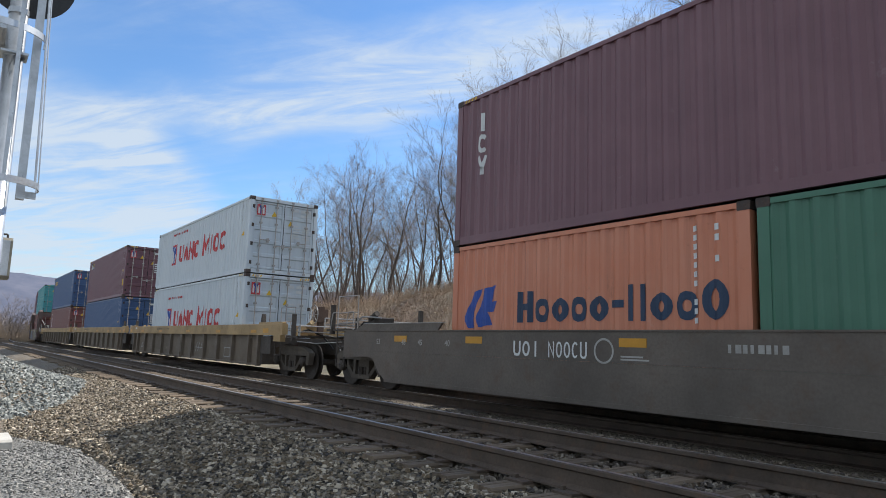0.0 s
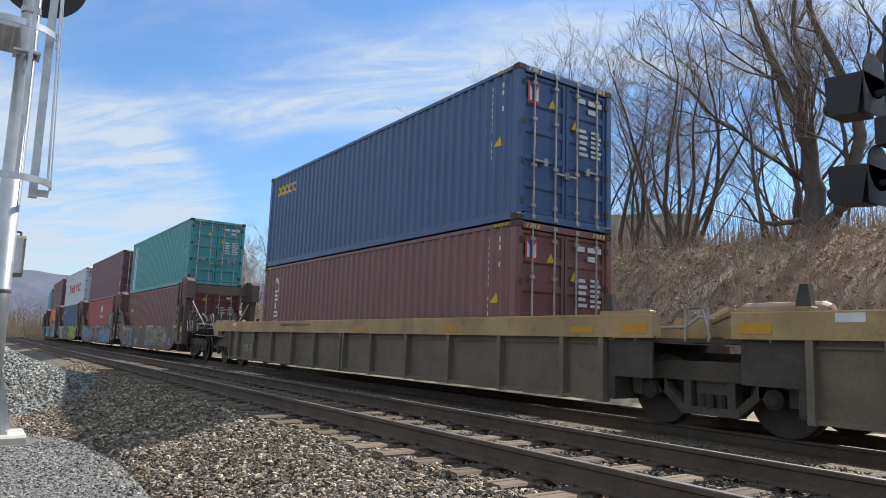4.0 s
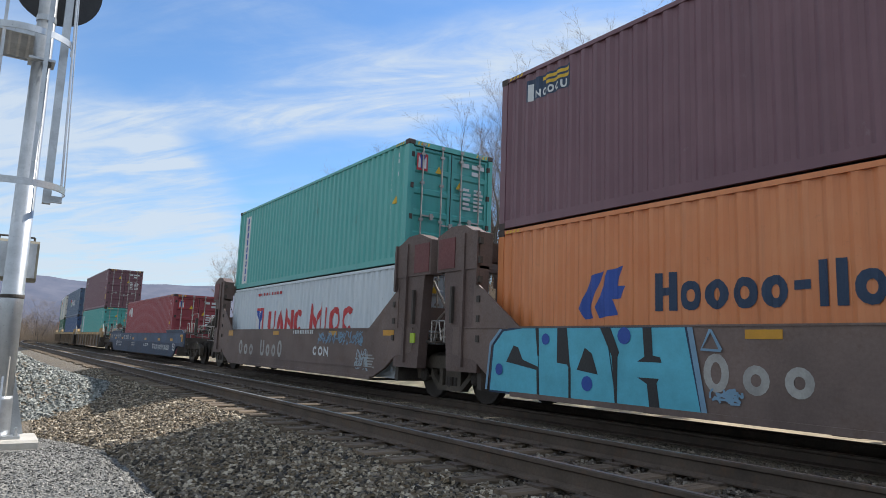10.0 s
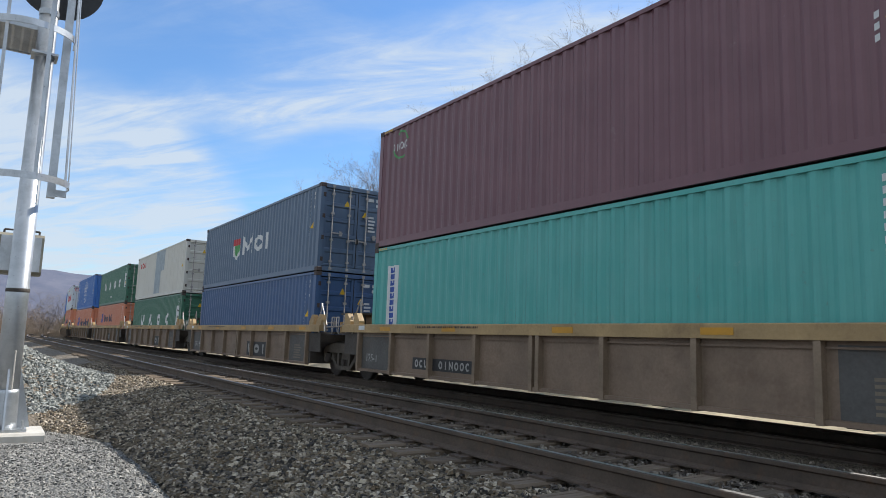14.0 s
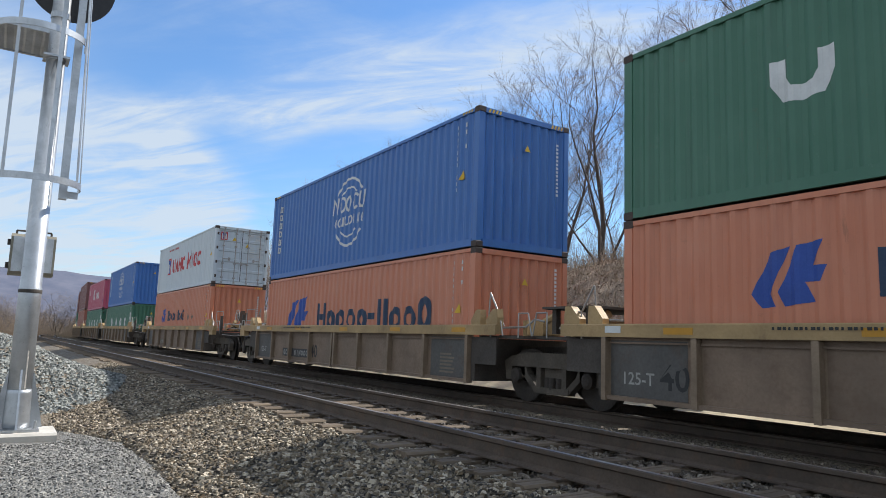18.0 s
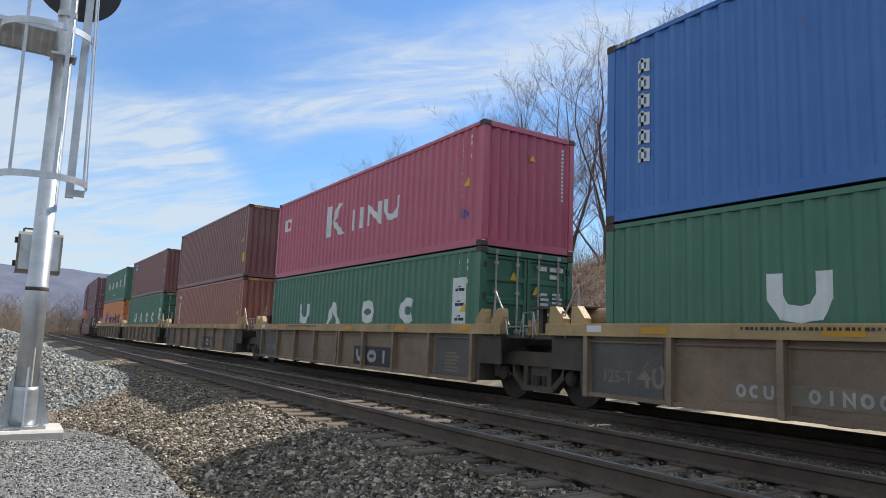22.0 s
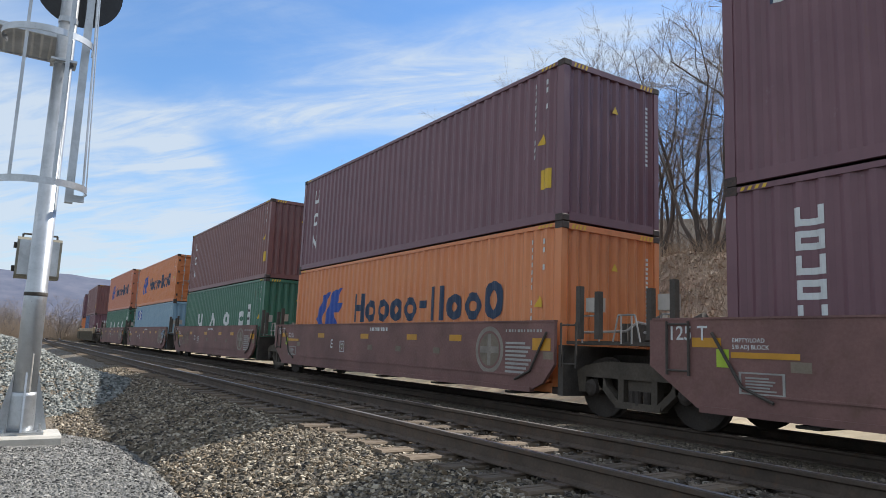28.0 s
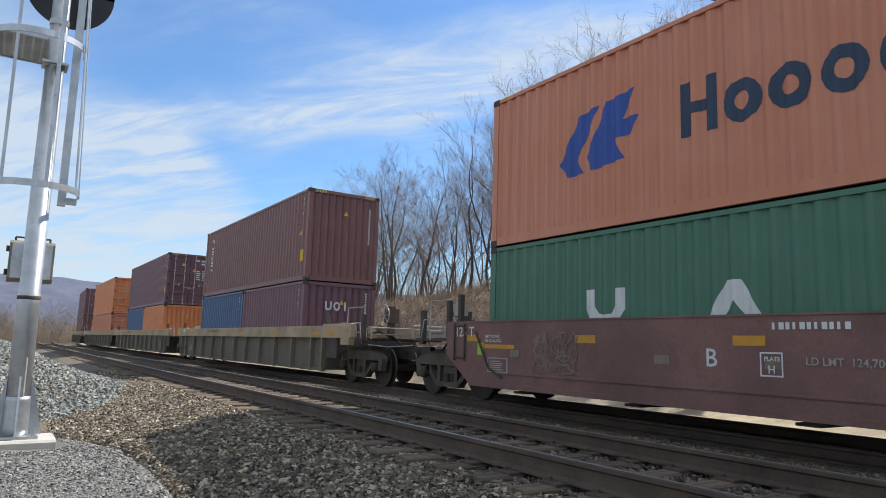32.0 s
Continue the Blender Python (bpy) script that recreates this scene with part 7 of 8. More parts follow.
def spray_paint(cars):
    c = cars[4]
    spray(c, "painted_letters", text_mark("GTB", -5.30, 0.38, 0.90), "skyblue", None, "large sky blue spray-painted letters")
    spray(c, "painted_scrawl", scribble(0.6, 4.3, 0.40, 1.36, 150, 5, 0.03), "olive", None, "tangle of olive spray-paint lines")
    spray(c, "painted_scrawl", scribble(0.5, 4.4, 0.40, 1.30, 60, 6, 0.022), "silver")
    spray(c, "painted_patch", wild_blocks(4.2, 4.9, 0.55, 1.05, 1, 3), "pale")
    spray(c, "painted_scrawl", scribble(-2.2, -1.3, 0.4, 0.8, 16, 8), "silver")
    spray(c, "painted_scrawl", scribble(0.3, 1.0, 0.35, 0.7, 26, 9), "skyblue")
    rnd = random.Random(17)
    for k in range(9):
        z0, x = 0.66 + 0.235 * k, -7.22 + rnd.uniform(0, 0.12)
        strokes = []
        while x < -6.42 - rnd.uniform(0, 0.25):
            w = rnd.uniform(0.07, 0.12)
            pts = [(x + w * rnd.choice((0, 0, 0.5, 1)), z0 + 0.14 * q + rnd.uniform(-0.012, 0.012)) for q in rnd.choice(((0, 1, 0.5), (1, 0, 0, 1), (0, 1, 1, 0.5), (1, 0, 0), (0.5, 1, 0)))]
            pts = [q for n, q in enumerate(pts) if not n or math.dist(q, pts[n - 1]) > 0.02]
            if len(pts) > 1:
                strokes += band([(px, pz + 0.06 * (px + 6.8)) for px, pz in pts], 0.021)
            x += w + rnd.uniform(0.02, 0.05)
        on_flat(c, "chalk_line", strokes, "white", -1.505)
    c = cars[5]
    spray(c, "painted_patch", [[(-5.6, 0.5), (-5.1, 0.4), (-4.8, 1.3), (-5.5, 1.35)], [(-1.9, 0.5), (-1.2, 0.45), (-1.1, 1.3), (-1.8, 1.3)]], "rose", None, "rose spray-paint ground")
    fat_row(c, -5.5, -1.72, 0.36, 1.36, ("zig", "ring", "wedge", "twin"), 0.30, "skyblue", "navy", "fat sky blue spray-painted shape")
    fat_row(c, 2.22, 5.92, 0.36, 1.37, ("zig", "ring", "wedge", "twin"), 0.34, "skyblue", "black", "fat sky blue spray-painted shape")
    spray(c, "painted_scrawl", scribble(0.15, 0.75, 0.35, 1.5, 40, 13), "skyblue")
    spray(c, "painted_scrawl", scribble(5.3, 6.4, 1.4, 2.1, 30, 14, 0.035), "cyan")
    spray(c, "painted_scrawl", scribble(6.2, 6.8, 0.45, 0.8, 12, 15), "silver")
    c = cars[6]
    fat_row(c, 1.74, 6.0, 0.38, 1.37, ("arc", "post", "zig", "ring", "ring", "arc"), 0.27, "lime", "leaf", "fat lime green spray-painted shape")
    for poly in ([(-5.1, 0.90), (-4.42, 1.12), (-4.40, 0.86)], [(-2.55, 1.12), (-1.74, 0.98), (-2.1, 0.86), (-2.5, 0.94)]):
        spray(c, "painted_patch", [poly], "leaf", None, "green spray-painted patch")
    crest = [(-4.40, 0.92), (-4.44, 0.49), (-3.95, 0.48), (-3.36, 0.72), (-3.05, 0.90), (-3.02, 1.08), (-2.84, 1.21), (-2.65, 1.07), (-2.46, 1.22), (-2.70, 1.37), (-4.46, 1.38), (-4.30, 1.10)]
    mound = [(-3.68, 0.44), (-3.05, 0.72), (-2.71, 0.92), (-2.45, 0.80), (-2.24, 0.56), (-2.22, 0.34), (-3.60, 0.33)]
    for poly in (mound, crest):
        spray(c, "painted_shape", [poly], "skin", None, "large pale spray-painted shape")
        on_flat(c, "painted_outline", band(poly, 0.045, True), "black")
    on_flat(c, "painted_outline", band([(-4.38, 0.98), (-3.9, 1.08), (-3.45, 1.10), (-3.40, 0.98), (-3.05, 1.02)], 0.03), "black")
    spray(c, "painted_scrawl", scribble(5.9, 6.8, 1.3, 2.2, 24, 22), "olive")
    c = cars[7]
    body_ = [[(-5.85, 0.34), (-4.6, 0.33), (-4.66, 1.39), (-5.03, 1.39), (-5.52, 1.34), (-5.77, 1.10)], [(-4.58, 0.33), (-3.0, 0.33), (-3.2, 1.39), (-4.64, 1.39)], [(-2.98, 0.33), (-1.64, 0.33), (-1.86, 1.39), (-3.18, 1.39)]]
    spray(c, "painted_shape", body_, "cyan", "navy", "large cyan spray-painted shapes")
    spray(c, "painted_gap", [[(-5.42, 0.83), (-4.6, 0.72), (-4.62, 0.78), (-5.0, 0.88), (-5.12, 1.08), (-5.24, 1.11)], [(-4.64, 0.33), (-4.59, 0.33), (-4.61, 0.75), (-4.66, 0.75)], [(-4.64, 0.95), (-4.60, 0.95), (-4.62, 1.39), (-4.70, 1.39)],
                             [(-4.19, 0.86), (-3.98, 0.84), (-3.90, 0.76), (-3.98, 1.39), (-4.19, 1.39)], [(-3.93, 0.33), (-3.88, 0.33), (-3.89, 0.80), (-3.94, 0.80)], [(-3.76, 0.77), (-3.34, 0.72), (-3.46, 1.02), (-3.60, 1.10)],
                             [(-3.02, 0.33), (-2.98, 0.33), (-2.97, 0.98), (-2.94, 1.05), (-3.10, 1.39), (-3.30, 1.39), (-3.08, 1.0)], [(-2.62, 0.93), (-2.22, 0.93), (-2.24, 1.0), (-2.36, 1.02), (-2.38, 1.39), (-2.53, 1.39), (-2.50, 1.0)],
                             [(-2.42, 0.33), (-2.25, 0.33), (-2.30, 0.66), (-2.26, 0.72), (-2.62, 0.72), (-2.46, 0.64)]], "black", None, "dark gaps of the spray painting")
    spray(c, "painted_outline", [[(-1.62, 0.32), (-1.54, 0.32), (-1.74, 1.39), (-1.82, 1.39)], [(-5.98, 0.34), (-5.92, 0.34), (-5.83, 1.10), (-5.55, 1.37), (-5.6, 1.39), (-5.88, 1.14)]], "skyblue")
    spray(c, "painted_spot", disc(-4.45, 1.22, 0.09, 12) + disc(-3.55, 0.58, 0.11, 12) + disc(-2.85, 1.28, 0.12, 12) + disc(-5.6, 0.7, 0.10, 12), "blue")
    spray(c, "painted_scrawl", [[(-1.63, 1.10), (-1.60, 1.13), (-1.46, 1.36), (-1.50, 1.37)], [(-1.50, 1.37), (-1.46, 1.36), (-1.32, 1.12), (-1.36, 1.10)], [(-1.62, 1.10), (-1.34, 1.09), (-1.34, 1.12), (-1.62, 1.13)]] + scribble(-1.5, -1.05, 0.48, 0.66, 14, 77), "skyblue")
    fat_row(c, 2.5, 5.5, 0.36, 1.36, ("arc", "cup", "zig", "wedge"), 0.25, "cyan", "navy", "fat cyan spray-painted shape")
    spray(c, "painted_shape", [[(5.35, 0.40), (6.35, 0.34), (6.55, 0.9), (6.3, 1.5), (5.55, 1.5), (5.3, 0.9)]], "cyan")
    spray(c, "painted_shape", [[(5.45, 1.30), (6.0, 1.15), (6.32, 1.6), (6.3, 2.05), (5.95, 2.2), (5.6, 2.0)]], "olive", "cyan", "yellow rounded spray-painted shape")
    spray(c, "painted_shape", [[(5.65, 0.9), (6.05, 0.8), (6.2, 1.3), (5.75, 1.4)], [(6.15, 0.45), (6.45, 0.5), (6.5, 1.2), (6.2, 1.3)]], "skin")
    c = cars[8]
    spray(c, "painted_scrawl", scribble(2.3, 4.9, 1.02, 1.36, 40, 41, 0.025), "skyblue", None, "thin sky blue spray scrawl")
    spray(c, "painted_scrawl", scribble(4.5, 5.2, 0.45, 0.95, 22, 42), "silver")
    for i, sd in ((23, 51), (25, 52)):
        spray(cars[i], "painted_scrawl", scribble(*((-4.5, -3.4) if i == 25 else (-4.9, -3.6)), 0.62, 1.3, 40, sd, 0.02), "faint", None, "thin pale spray scrawl")
    spray(cars[24], "painted_scrawl", scribble(5.1, 6.3, 0.9, 1.3, 24, 53, 0.03), "skyblue")


# ---------------------------------------------------------------- the train
# front edge of each upper container along the train
FRONT = {0: 56.32, 1: 32.64, 2: 13.02, 3: -6.52, 4: -28.26, 5: -43.60, 6: -59.05, 7: -74.55, 8: -90.11, 9: -111.75, 10: -133.49, 11: -149.17,
         12: -164.93, 13: -180.75, 14: -196.75, 15: -216.54, 16: -236.94, 17: -252.46, 18: -268.28, 19: -284.12, 20: -299.56, 21: -319.32,
         22: -334.62, 23: -350.06, 24: -365.41, 25: -380.62, 26: -402.21, 27: -422.73, 28: -443.0, 29: -464.8}
HC, SD = 2.896, 2.591
WHERE = {"u": "stacked on another", "l": "in a well"}
# per car: upper then lower: height, paint, livery, doors at the front end, small door logo
STACK = {
    0: [(HC, "maroon", "upright", True, False)],
    1: [(SD, "white", "wing_red", True, True), (HC, "white", "wing_red", True, True)],
    2: [(HC, "maroon", "boat", True, True), (HC, "blue", "plain", True, False)],
    3: [(HC, "blue", "short_yellow", True, True), (HC, "brown", "column_left", True, True)],
    4: [(HC, "teal", "white_column", True, False), (HC, "brown", "small_name", True, False)],
    5: [(HC, "maroon", "plain_yellow", True, False), (HC, "red", "sail", True, False)],
    6: [(HC, "white", "wing_red", True, True), (HC, "blue", "short_yellow", True, False)],
    7: [(HC, "maroon", "boat", True, True), (HC, "orange", "arrow_blue_small", True, False)],
    8: [(HC, "seagreen", "white_column", True, True), (SD, "white", "wing_red", True, False)],
    9: [None, (HC, "wine_red", "three_white", True, True)],
    10: [(HC, "maroon", "swoosh", True, False), (HC, "seagreen", "white_column_low", True, False)],
    11: [(SD, "slate_blue", "bird", True, False), (SD, "blue", "plain", True, False)],
    12: [(SD, "cream", "patched", True, False), (SD, "green", "wide_white_low", True, False)],
    13: [(SD, "green", "wide_white", True, False), (SD, "faded_orange", "arrow_blue_small", True, False)],
    14: [(HC, "bright_blue", "globe", False, False), (SD, "faded_orange", "arrow_blue", False, False)],
    15: [(SD, "white", "wing_red", True, True), (HC, "faded_orange", "arrow_blue_small", False, False)],
    16: [(HC, "bright_blue", "globe", False, False), (SD, "green", "wide_white_end", False, False)],
    17: [(SD, "pink_red", "flag_line", False, False), (SD, "green", "wide_white_low", True, False)],
    18: [(HC, "brown", "plain_yellow", False, False), (HC, "terracotta", "column_left", False, False)],
    19: [(SD, "brown", "tiles", False, False), (HC, "green", "wide_white_low", True, False)],
    20: [(SD, "green", "wide_white", False, False), (HC, "orange", "arrow_blue", True, False)],
    21: [(HC, "maroon", "boat", True, False), (HC, "maroon", "upright_long", True, False)],
    22: [(HC, "maroon", "upright_slant", False, False), (HC, "orange", "arrow_blue_low", False, False)],
    23: [(HC, "brown", "upright_slant", False, False), (HC, "green", "wide_white_mid", False, False)],
    24: [(SD, "orange", "arrow_blue", True, False), (SD, "light_blue", "tiles_low", False, False)],
    25: [(HC, "faded_orange", "arrow_blue", True, False), (SD, "green", "wide_white_low", True, False)],
    26: [(HC, "brown", "column_left", False, False)],
    27: [(HC, "maroon", "plain_yellow", True, False)],
    28: [(HC, "orange", "plain", True, False), (SD, "faded_orange", "plain", True, False)],
    29: [(HC, "maroon", "plain_yellow", True, False), (HC, "brown", "plain", True, False)],
}
PAIRS = {0: [("green", "plain", False), ("faded_orange", "arrow_blue", False)], 26: [("maroon", "plain", False), ("blue", "plain", False)],
         27: [("orange", "plain", False), ("blue", "plain", False)]}     # front then rear twenty-foot box
cars = {}
for i, a in FRONT.items():
    c = a - 6.095
    if i in (0, 9):
        cars[i] = long_car(i, i == 0)
    elif i <= 3 or i >= 26:
        cars[i] = ribbed_car(i, 53, i in (1, 26, 29), i in (3, 28), i >= 26)
    elif i <= 8:
        cars[i] = smooth_car(i, i == 4, i == 8, "tower")
    elif i <= 20:
        cars[i] = ribbed_car(i, 40, i in (10, 15, 16), i in (14, 15, 20))
    else:
        cars[i] = smooth_car(i, i == 21, i == 25, "emblem")
    MOVERS.append((cars[i], c, 0.0))
    stack = STACK[i]
    up, low = stack[0], (stack[1] if len(stack) > 1 else None)
    base = 0.30
    if low:
        load(c, base, 12.192, *low, WHERE["l"])
        hl = low[0]
    else:
        hl = SD
        for (paint, style, doors), dx in zip(PAIRS[i], (3.066, -3.066)):
            box = load(c + dx, base, 6.058, SD, paint, style, doors, False, WHERE["l"])
            if paint == "maroon":
                on_end(box, 6.058, "name_blocks", word_mark(-0.5, 0.35, 1.72, 2.0, 3, 0.28, 0.8), "white", "white painted name", 0.03)
    if up:
        load(c, base + hl + 0.012, 12.192, *up, WHERE["u"])
spray_paint(cars)
bpy.data.batch_remove([o for t in MADE.values() if isinstance(t, bpy.types.Object) for o in [*t.children_recursive, t]])


def motions():
    """The train rolls by: every car and container follows the track, the wheels turn."""
    times = [0.8 * k for k in range(41)]
    for thing, s, z in MOVERS:
        rows = []
        for t in times:
            x, y, turn = way(run(t) + s, Y_TRAIN)
            rows.append((t, pose(x, y, z, 0, 0, turn)))
        walk(thing, rows)
    for sx, sets in SPIN.items():
        first = sets[0]
        walk(first, [(k / FPS, pose(sx * 0.89, 0, WHEEL_R, 0, math.degrees(run(k / FPS) / WHEEL_R), 0)) for k in range(32 * FPS + 1)])
        for other in sets[1:]:
            data = other.animation_data_create()
            data.action = first.animation_data.action
            data.action_slot = first.animation_data.action_slot
            other.rotation_mode = "QUATERNION"


# ---------------------------------------------------------------- signal mast beside the near track
def mast():
    root = tagged(new("signal_mast", None), "galvanised railway signal mast with cage hoops and black signal head", "railway signal")
    root.matrix_basis = pose(-10.7, 0.37, -0.42, 0.3, 0, 0)
    # heights count from the foot
    part("footing", Shape().box(-0.40, 0.40, -0.38, 0.46, -0.35, 0.07, 0.03), M_CONC, root, "square pale concrete footing")
    part("base_plate", Shape().box(-0.24, 0.24, -0.22, 0.26, 0.072, 0.105), M_GALV, root)
    for sx in (-1, 1):
        for sy in (-1, 1):
            part("anchor_bolt", Shape().rod((sx * 0.19, sy * 0.19 + 0.02, 0.07), (sx * 0.19, sy * 0.19 + 0.02, 0.21), 0.016, 6).rod((sx * 0.19, sy * 0.19 + 0.02, 0.106), (sx * 0.19, sy * 0.19 + 0.02, 0.135), 0.03, 6), M_GALV, root)
    part("base_skirt", Shape().lathe([(0.105, 0.165), (0.2, 0.16), (0.55, 0.152), (0.60, 0.148)], axis="z", n=20), M_GALV, root, smooth=True)
    part("pole", Shape().lathe([(0.106, 0.142), (1.80, 0.136), (1.94, 0.136), (1.95, 0.130), (6.6, 0.112)], axis="z", n=26), M_GALV, root, "tubular galvanised pole", smooth=True)
    part("pole_band", Shape().lathe([(1.86, 0.139), (1.875, 0.142), (1.895, 0.142), (1.91, 0.139)], axis="z", n=26), M_FRAME, root)
    for sy in (-1, 1):
        part("skirt_rib", Shape().prism([(sy * 0.14, 0.11), (sy * 0.30, 0.11), (sy * 0.14, 0.86)] if sy > 0 else [(-0.30, 0.11), (-0.14, 0.11), (-0.14, 0.86)], 0.02, 0.04), M_GALV, root)
    part("skirt_rib", Shape().slab([(0.14, 0.11), (0.30, 0.11), (0.14, 0.86)], -0.012, 0.012), M_GALV, root)
    part("ground_wire", Shape().rod((0.13, 0.05, 0.11), (0.125, 0.05, 1.1), 0.012, 6), M_CONC, root)
    # hoops of the cage, its rods and the channel beside it
    for z, r, c in ((3.35, 0.56, -0.09), (5.40, 0.57, -0.20)):
        s, n = Shape(), 40
        for q in range(n + 1):
            a = radians(-118 + 222 * q / n)
            for k in (0.0, 0.015):
                s.v += [((0.52 - k) * math.cos(a), c + (r - k) * math.sin(a), z + dz) for dz in (-0.045, 0.045)]
        for q in range(n):
            b = 4 * q
            s.f += [(b, b + 4, b + 5, b + 1), (b + 3, b + 7, b + 6, b + 2), (b + 1, b + 5, b + 7, b + 3), (b, b + 2, b + 6, b + 4)]
        part("cage_hoop", s, M_GALV, root, "flat galvanised cage hoop")
    for y0, y1, x, w in ((0.03, 0.02, 0.50, 0.026), (-0.47, -0.48, 0.36, 0.020), (0.40, 0.31, 0.22, 0.016), (0.45, 0.34, 0.10, 0.009)):
        part("cage_strap", Shape().box(x - 0.006, x + 0.006, y0 - w, y0 + w, 3.36, 6.7) if w > 0.018 else Shape().rod((x, y0, 3.32), (x, y1, 6.7), w, 6), M_GALV, root)
    part("cable_duct", Shape().box(-0.05, 0.04, 0.205, 0.305, 3.17, 6.6, 0.01), M_GALV, root, "galvanised channel")
    part("duct_foot", Shape().box(-0.03, 0.02, 0.306, 0.44, 3.20, 3.29), M_GALV, root)
    # perforated platform behind the pole
    plat = part("platform_frame", Shape().box(-1.12, -0.02, -0.86, -0.82, 5.50, 5.56).box(-1.12, -0.02, 0.0, 0.04, 5.50, 5.56).box(-1.12, -1.08, -0.82, 0.0, 5.50, 5.56).box(-0.06, -0.02, -0.82, 0.0, 5.50, 5.56), M_GALV, root)
    for q in range(34):
        x = -1.06 + q * 0.030
        part("grating_bar", Shape().box(x, x + 0.017, -0.82, 0.0, 5.515, 5.545), M_GALV, plat)
    for q in range(7):
        y = -0.76 + q * 0.115
        part("grating_bar", Shape().box(-1.08, -0.06, y, y + 0.03, 5.512, 5.516), M_GALV, plat)
    part("clamp", Shape().lathe([(5.10, 0.13), (5.16, 0.13)], axis="z", n=16).box(-0.17, 0.17, -0.16, 0.16, 5.12, 5.15), M_GALV, root)
    part("collar", Shape().lathe([(5.72, 0.125), (5.80, 0.125)], axis="z", n=16), M_GALV, root)
    # signal head: round black target board seen from behind
    head = part("target_board", Shape().lathe([(-0.012, 0.58), (0.012, 0.58)], (-0.30, 0.11, 6.42), "x", 40).box(-0.312, -0.288, -0.47, 0.69, 6.42, 7.3), M_BLACK, root, "round-ended black signal target board")
    part("lamp_housing", Shape().box(-0.60, -0.32, -0.18, 0.28, 6.1, 7.2, 0.03), M_BLACK, head)
    for z in (6.35, 6.8):
        part("lamp_hood", Shape().rod((-0.60, 0.05, z), (-0.95, 0.05, z - 0.03), 0.13, 14), M_BLACK, head)
    part("head_bracket", Shape().box(-0.30, 0.02, -0.03, 0.03, 6.45, 6.52), M_GALV, root)
    # equipment case behind the pole
    box_ = part("relay_case", Shape().slab([(-0.62, 2.12), (-0.32, 2.12), (-0.28, 2.16), (-0.28, 2.64), (-0.32, 2.68), (-0.62, 2.68)], -0.28, 0.26), surface("case_paint", (0.25, 0.23, 0.18), 0.6, 0.2, 30, 0.25, 3, (0.34, 0.30, 0.22), 0.4), root, "weathered grey-tan equipment case")
    part("case_door", Shape().box(-0.28, -0.265, -0.25, 0.23, 2.16, 2.64), M_GALV, box_)
    for y in (-0.16, 0.14):
        part("case_lug", Shape().pipe([(-0.45, y - 0.06, 2.68), (-0.45, y - 0.06, 2.74), (-0.45, y + 0.06, 2.74), (-0.45, y + 0.06, 2.68)], 0.014, 6), M_FRAME, box_)
    for z in (2.24, 2.56):
        part("case_hinge", Shape().rod((-0.36, -0.30, z - 0.04), (-0.36, -0.30, z + 0.04), 0.02, 6), M_FRAME, box_)
    part("case_bracket", Shape().box(-0.34, 0.0, -0.03, 0.03, 2.25, 2.32).box(-0.34, 0.0, -0.03, 0.03, 2.5, 2.57), M_GALV, root)
    return root


mast()


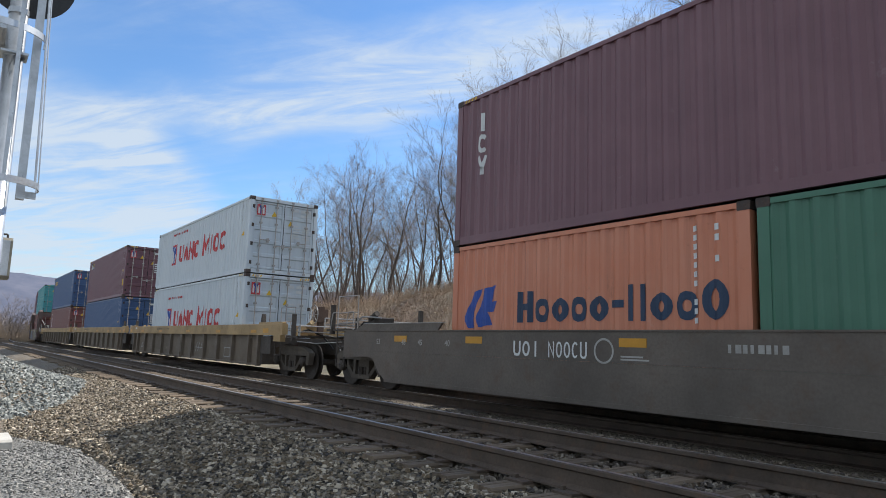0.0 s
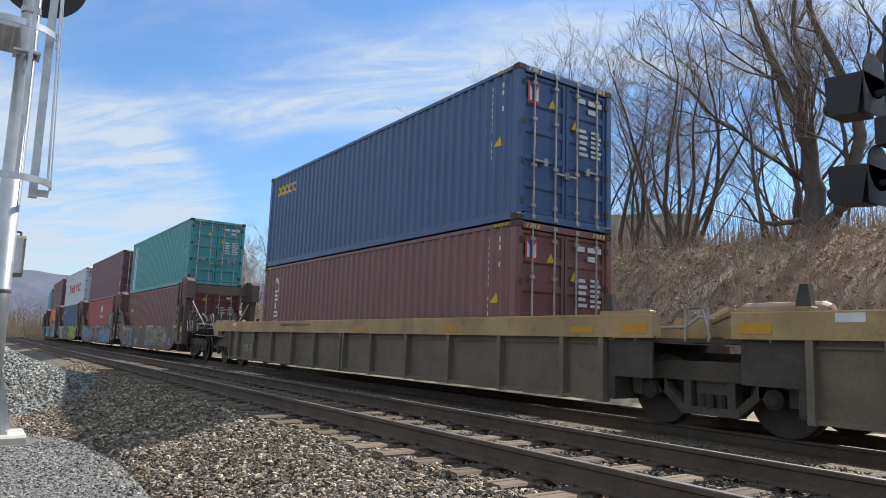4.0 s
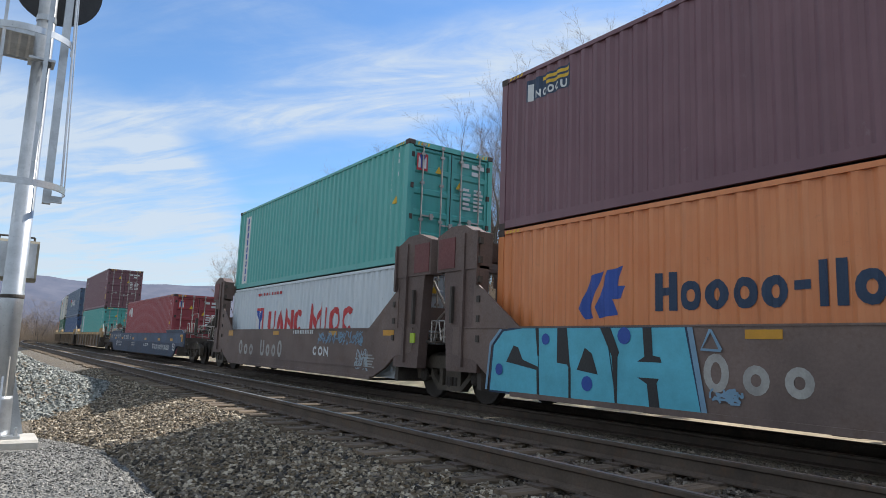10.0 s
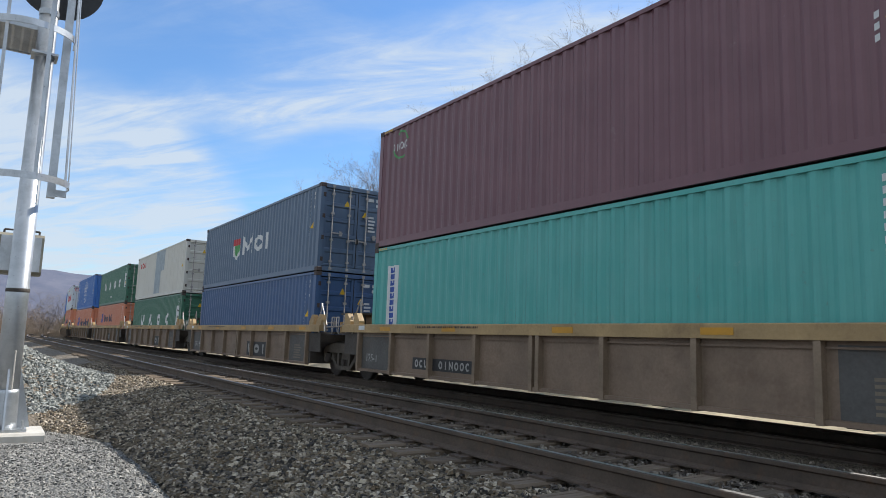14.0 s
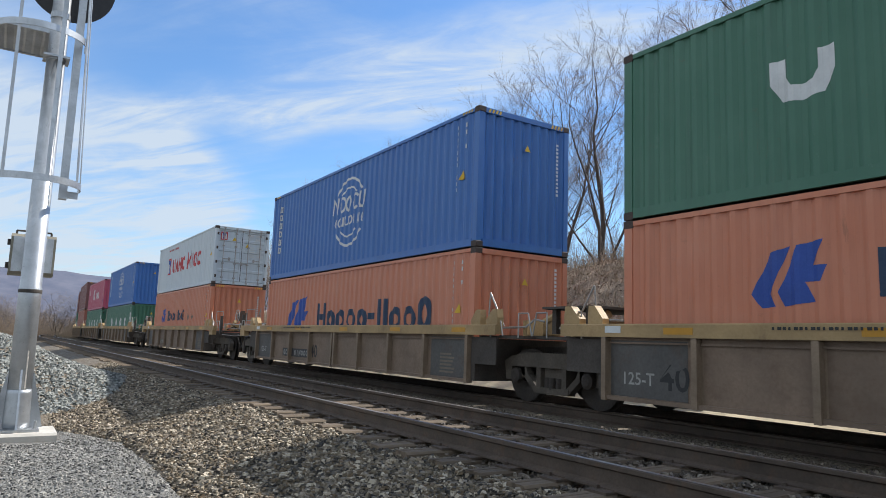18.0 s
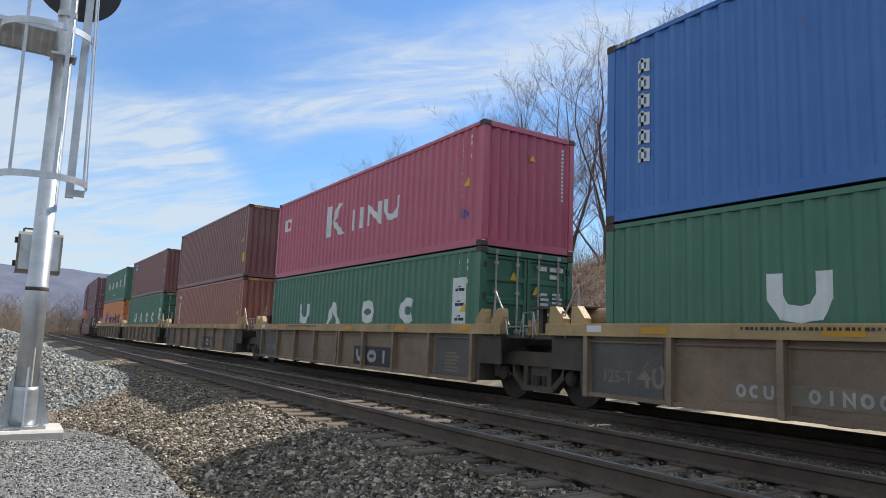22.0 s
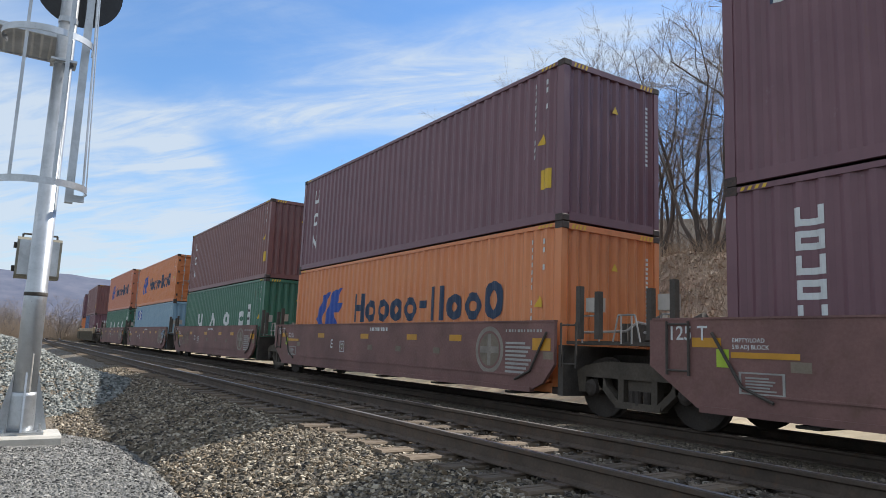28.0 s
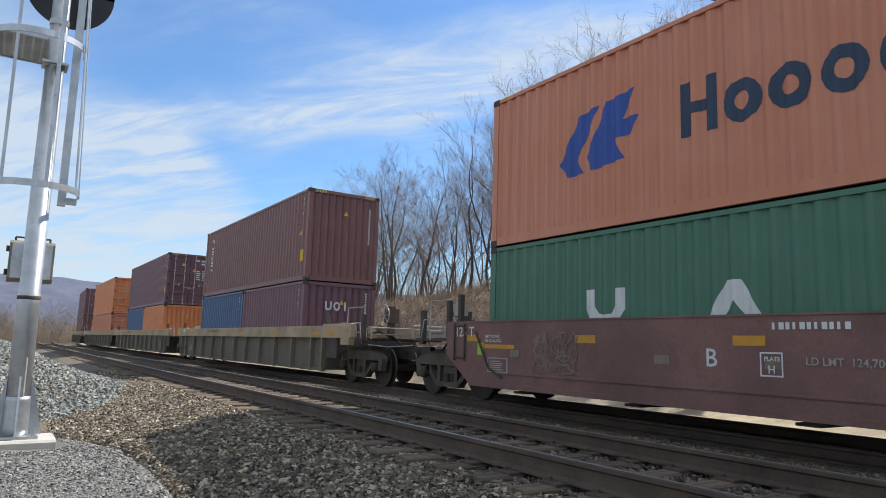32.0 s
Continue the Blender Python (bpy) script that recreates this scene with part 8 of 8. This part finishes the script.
# ---------------------------------------------------------------- second signal, behind the train
def far_signal():
    root = tagged(new("far_signal"), "dark railway signal with two black heads and a silver ladder frame", "railway signal")
    x, y = -5.08, 13.0
    root.matrix_basis = pose(x, y, ground_z(x, y) - 0.05)
    g = -ground_z(x, y) + 0.05
    part("footing", Shape().box(-0.45, 0.45, -0.45, 0.45, -0.3, 0.2, 0.03), M_CONC, root)
    part("pole", Shape().lathe([(0.2, 0.095), (g + 6.7, 0.08)], axis="z", n=16), M_BLACK, root, smooth=True)
    for z0, z1 in ((5.33, 6.12), (3.70, 4.42)):
        head = part("signal_head", Shape().slab([(-0.95, g + z0 + 0.05), (-0.42, g + z0), (-0.30, g + z1 - 0.05), (-0.98, g + z1)], -0.30, 0.30), M_BLACK, root, "boxy black signal head")
        part("target_board", Shape().lathe([(-0.012, 0.42), (0.012, 0.42)], (-0.25, 0, g + z1 - 0.1), "x", 26).box(-0.262, -0.238, -0.42, 0.42, g + z0 - 0.05, g + z1 - 0.1), M_BLACK, head)
        part("lamp_hood", Shape().rod((-0.7, 0, g + z0 + 0.3), (-1.1, 0, g + z0 + 0.26), 0.12, 12), M_BLACK, head)
        part("head_arm", Shape().box(-0.35, 0.05, -0.05, 0.05, g + z0 + 0.3, g + z0 + 0.4), M_BLACK, root)
    part("junction_box", Shape().box(-0.22, 0.18, -0.16, 0.16, g + 4.7, g + 5.2, 0.02), M_BLACK, root)
    lad = part("ladder", Shape().box(0.20, 0.26, -0.30, -0.24, g + 3.2, g + 6.2).box(0.72, 0.78, -0.30, -0.24, g + 0.3, g + 6.2).box(0.20, 0.26, 0.24, 0.30, g + 3.2, g + 6.2), M_GALV, root, "pale galvanised ladder frame")
    for q in range(9):
        z = g + 3.25 + 0.36 * q
        part("rung", Shape().box(0.22, 0.76, -0.29, -0.26, z, z + 0.045), M_GALV, lad)
    for z in (3.25, 4.75):
        part("platform", Shape().box(0.15, 1.0, -0.5, 0.5, g + z - 0.03, g + z + 0.03).box(0.15, 1.0, -0.52, -0.49, g + z - 0.06, g + z + 0.06), M_GALV, root)
    return root


far_signal()

# thin utility pole and fence posts at the foot of the bank
pole_ = tagged(new("utility_pole"), "thin grey wooden pole at the foot of the bank", "pole")
pole_.matrix_basis = pose(-36.0, 16.0, ground_z(-36.0, 16.0) - 0.1)
part("shaft", Shape().lathe([(0, 0.09), (3.2, 0.07)], axis="z", n=10), M_TIE, pole_)
part("cap", Shape().rod((0, 0, 3.2), (0, 0, 3.26), 0.08, 10), M_GALV, pole_)
for q in range(3):
    x = -15.5 + 2.6 * q
    post_ = tagged(new("fence_post"), "short weathered wooden post at the foot of the bank", "post", "posts along the bank")
    post_.matrix_basis = pose(x, 14.6, ground_z(x, 14.6) - 0.1)
    part("post", Shape().box(-0.07, 0.07, -0.07, 0.07, 0, 1.05, 0.01), M_TIE, post_)
    part("post_cap", Shape().box(-0.08, 0.08, -0.08, 0.08, 1.05, 1.08), M_TIE, post_)

# scraps near the track
scrap = tagged(new("timber_scrap"), "dark offcut of old tie timber lying on the stones", "timber")
scrap.matrix_basis = pose(-5.75, 1.62, ground_z(-5.75, 1.62) + 0.02, 4, -6, 35)
part("offcut", Shape().box(-0.16, 0.16, -0.07, 0.07, -0.03, 0.09, 0.015), M_FRAME, scrap)
part("spike", Shape().rod((0.05, 0, 0.09), (0.05, 0, 0.13), 0.012, 6), M_RAIL, scrap)
lid = tagged(new("drain_lid"), "rusty round iron lid lying on the gravel", "lid")
lid.matrix_basis = pose(-9.5, -0.08, lot_z(-9.5, -0.08) + 0.01, 3, 2, 0)
part("disc", Shape().lathe([(0, 0.24), (0.03, 0.24), (0.036, 0.22)], axis="z", n=22), M_RAIL, lid)
part("lid_grip", Shape().rod((-0.06, 0, 0.05), (0.06, 0, 0.05), 0.012, 6), M_RAIL, lid)

motions()
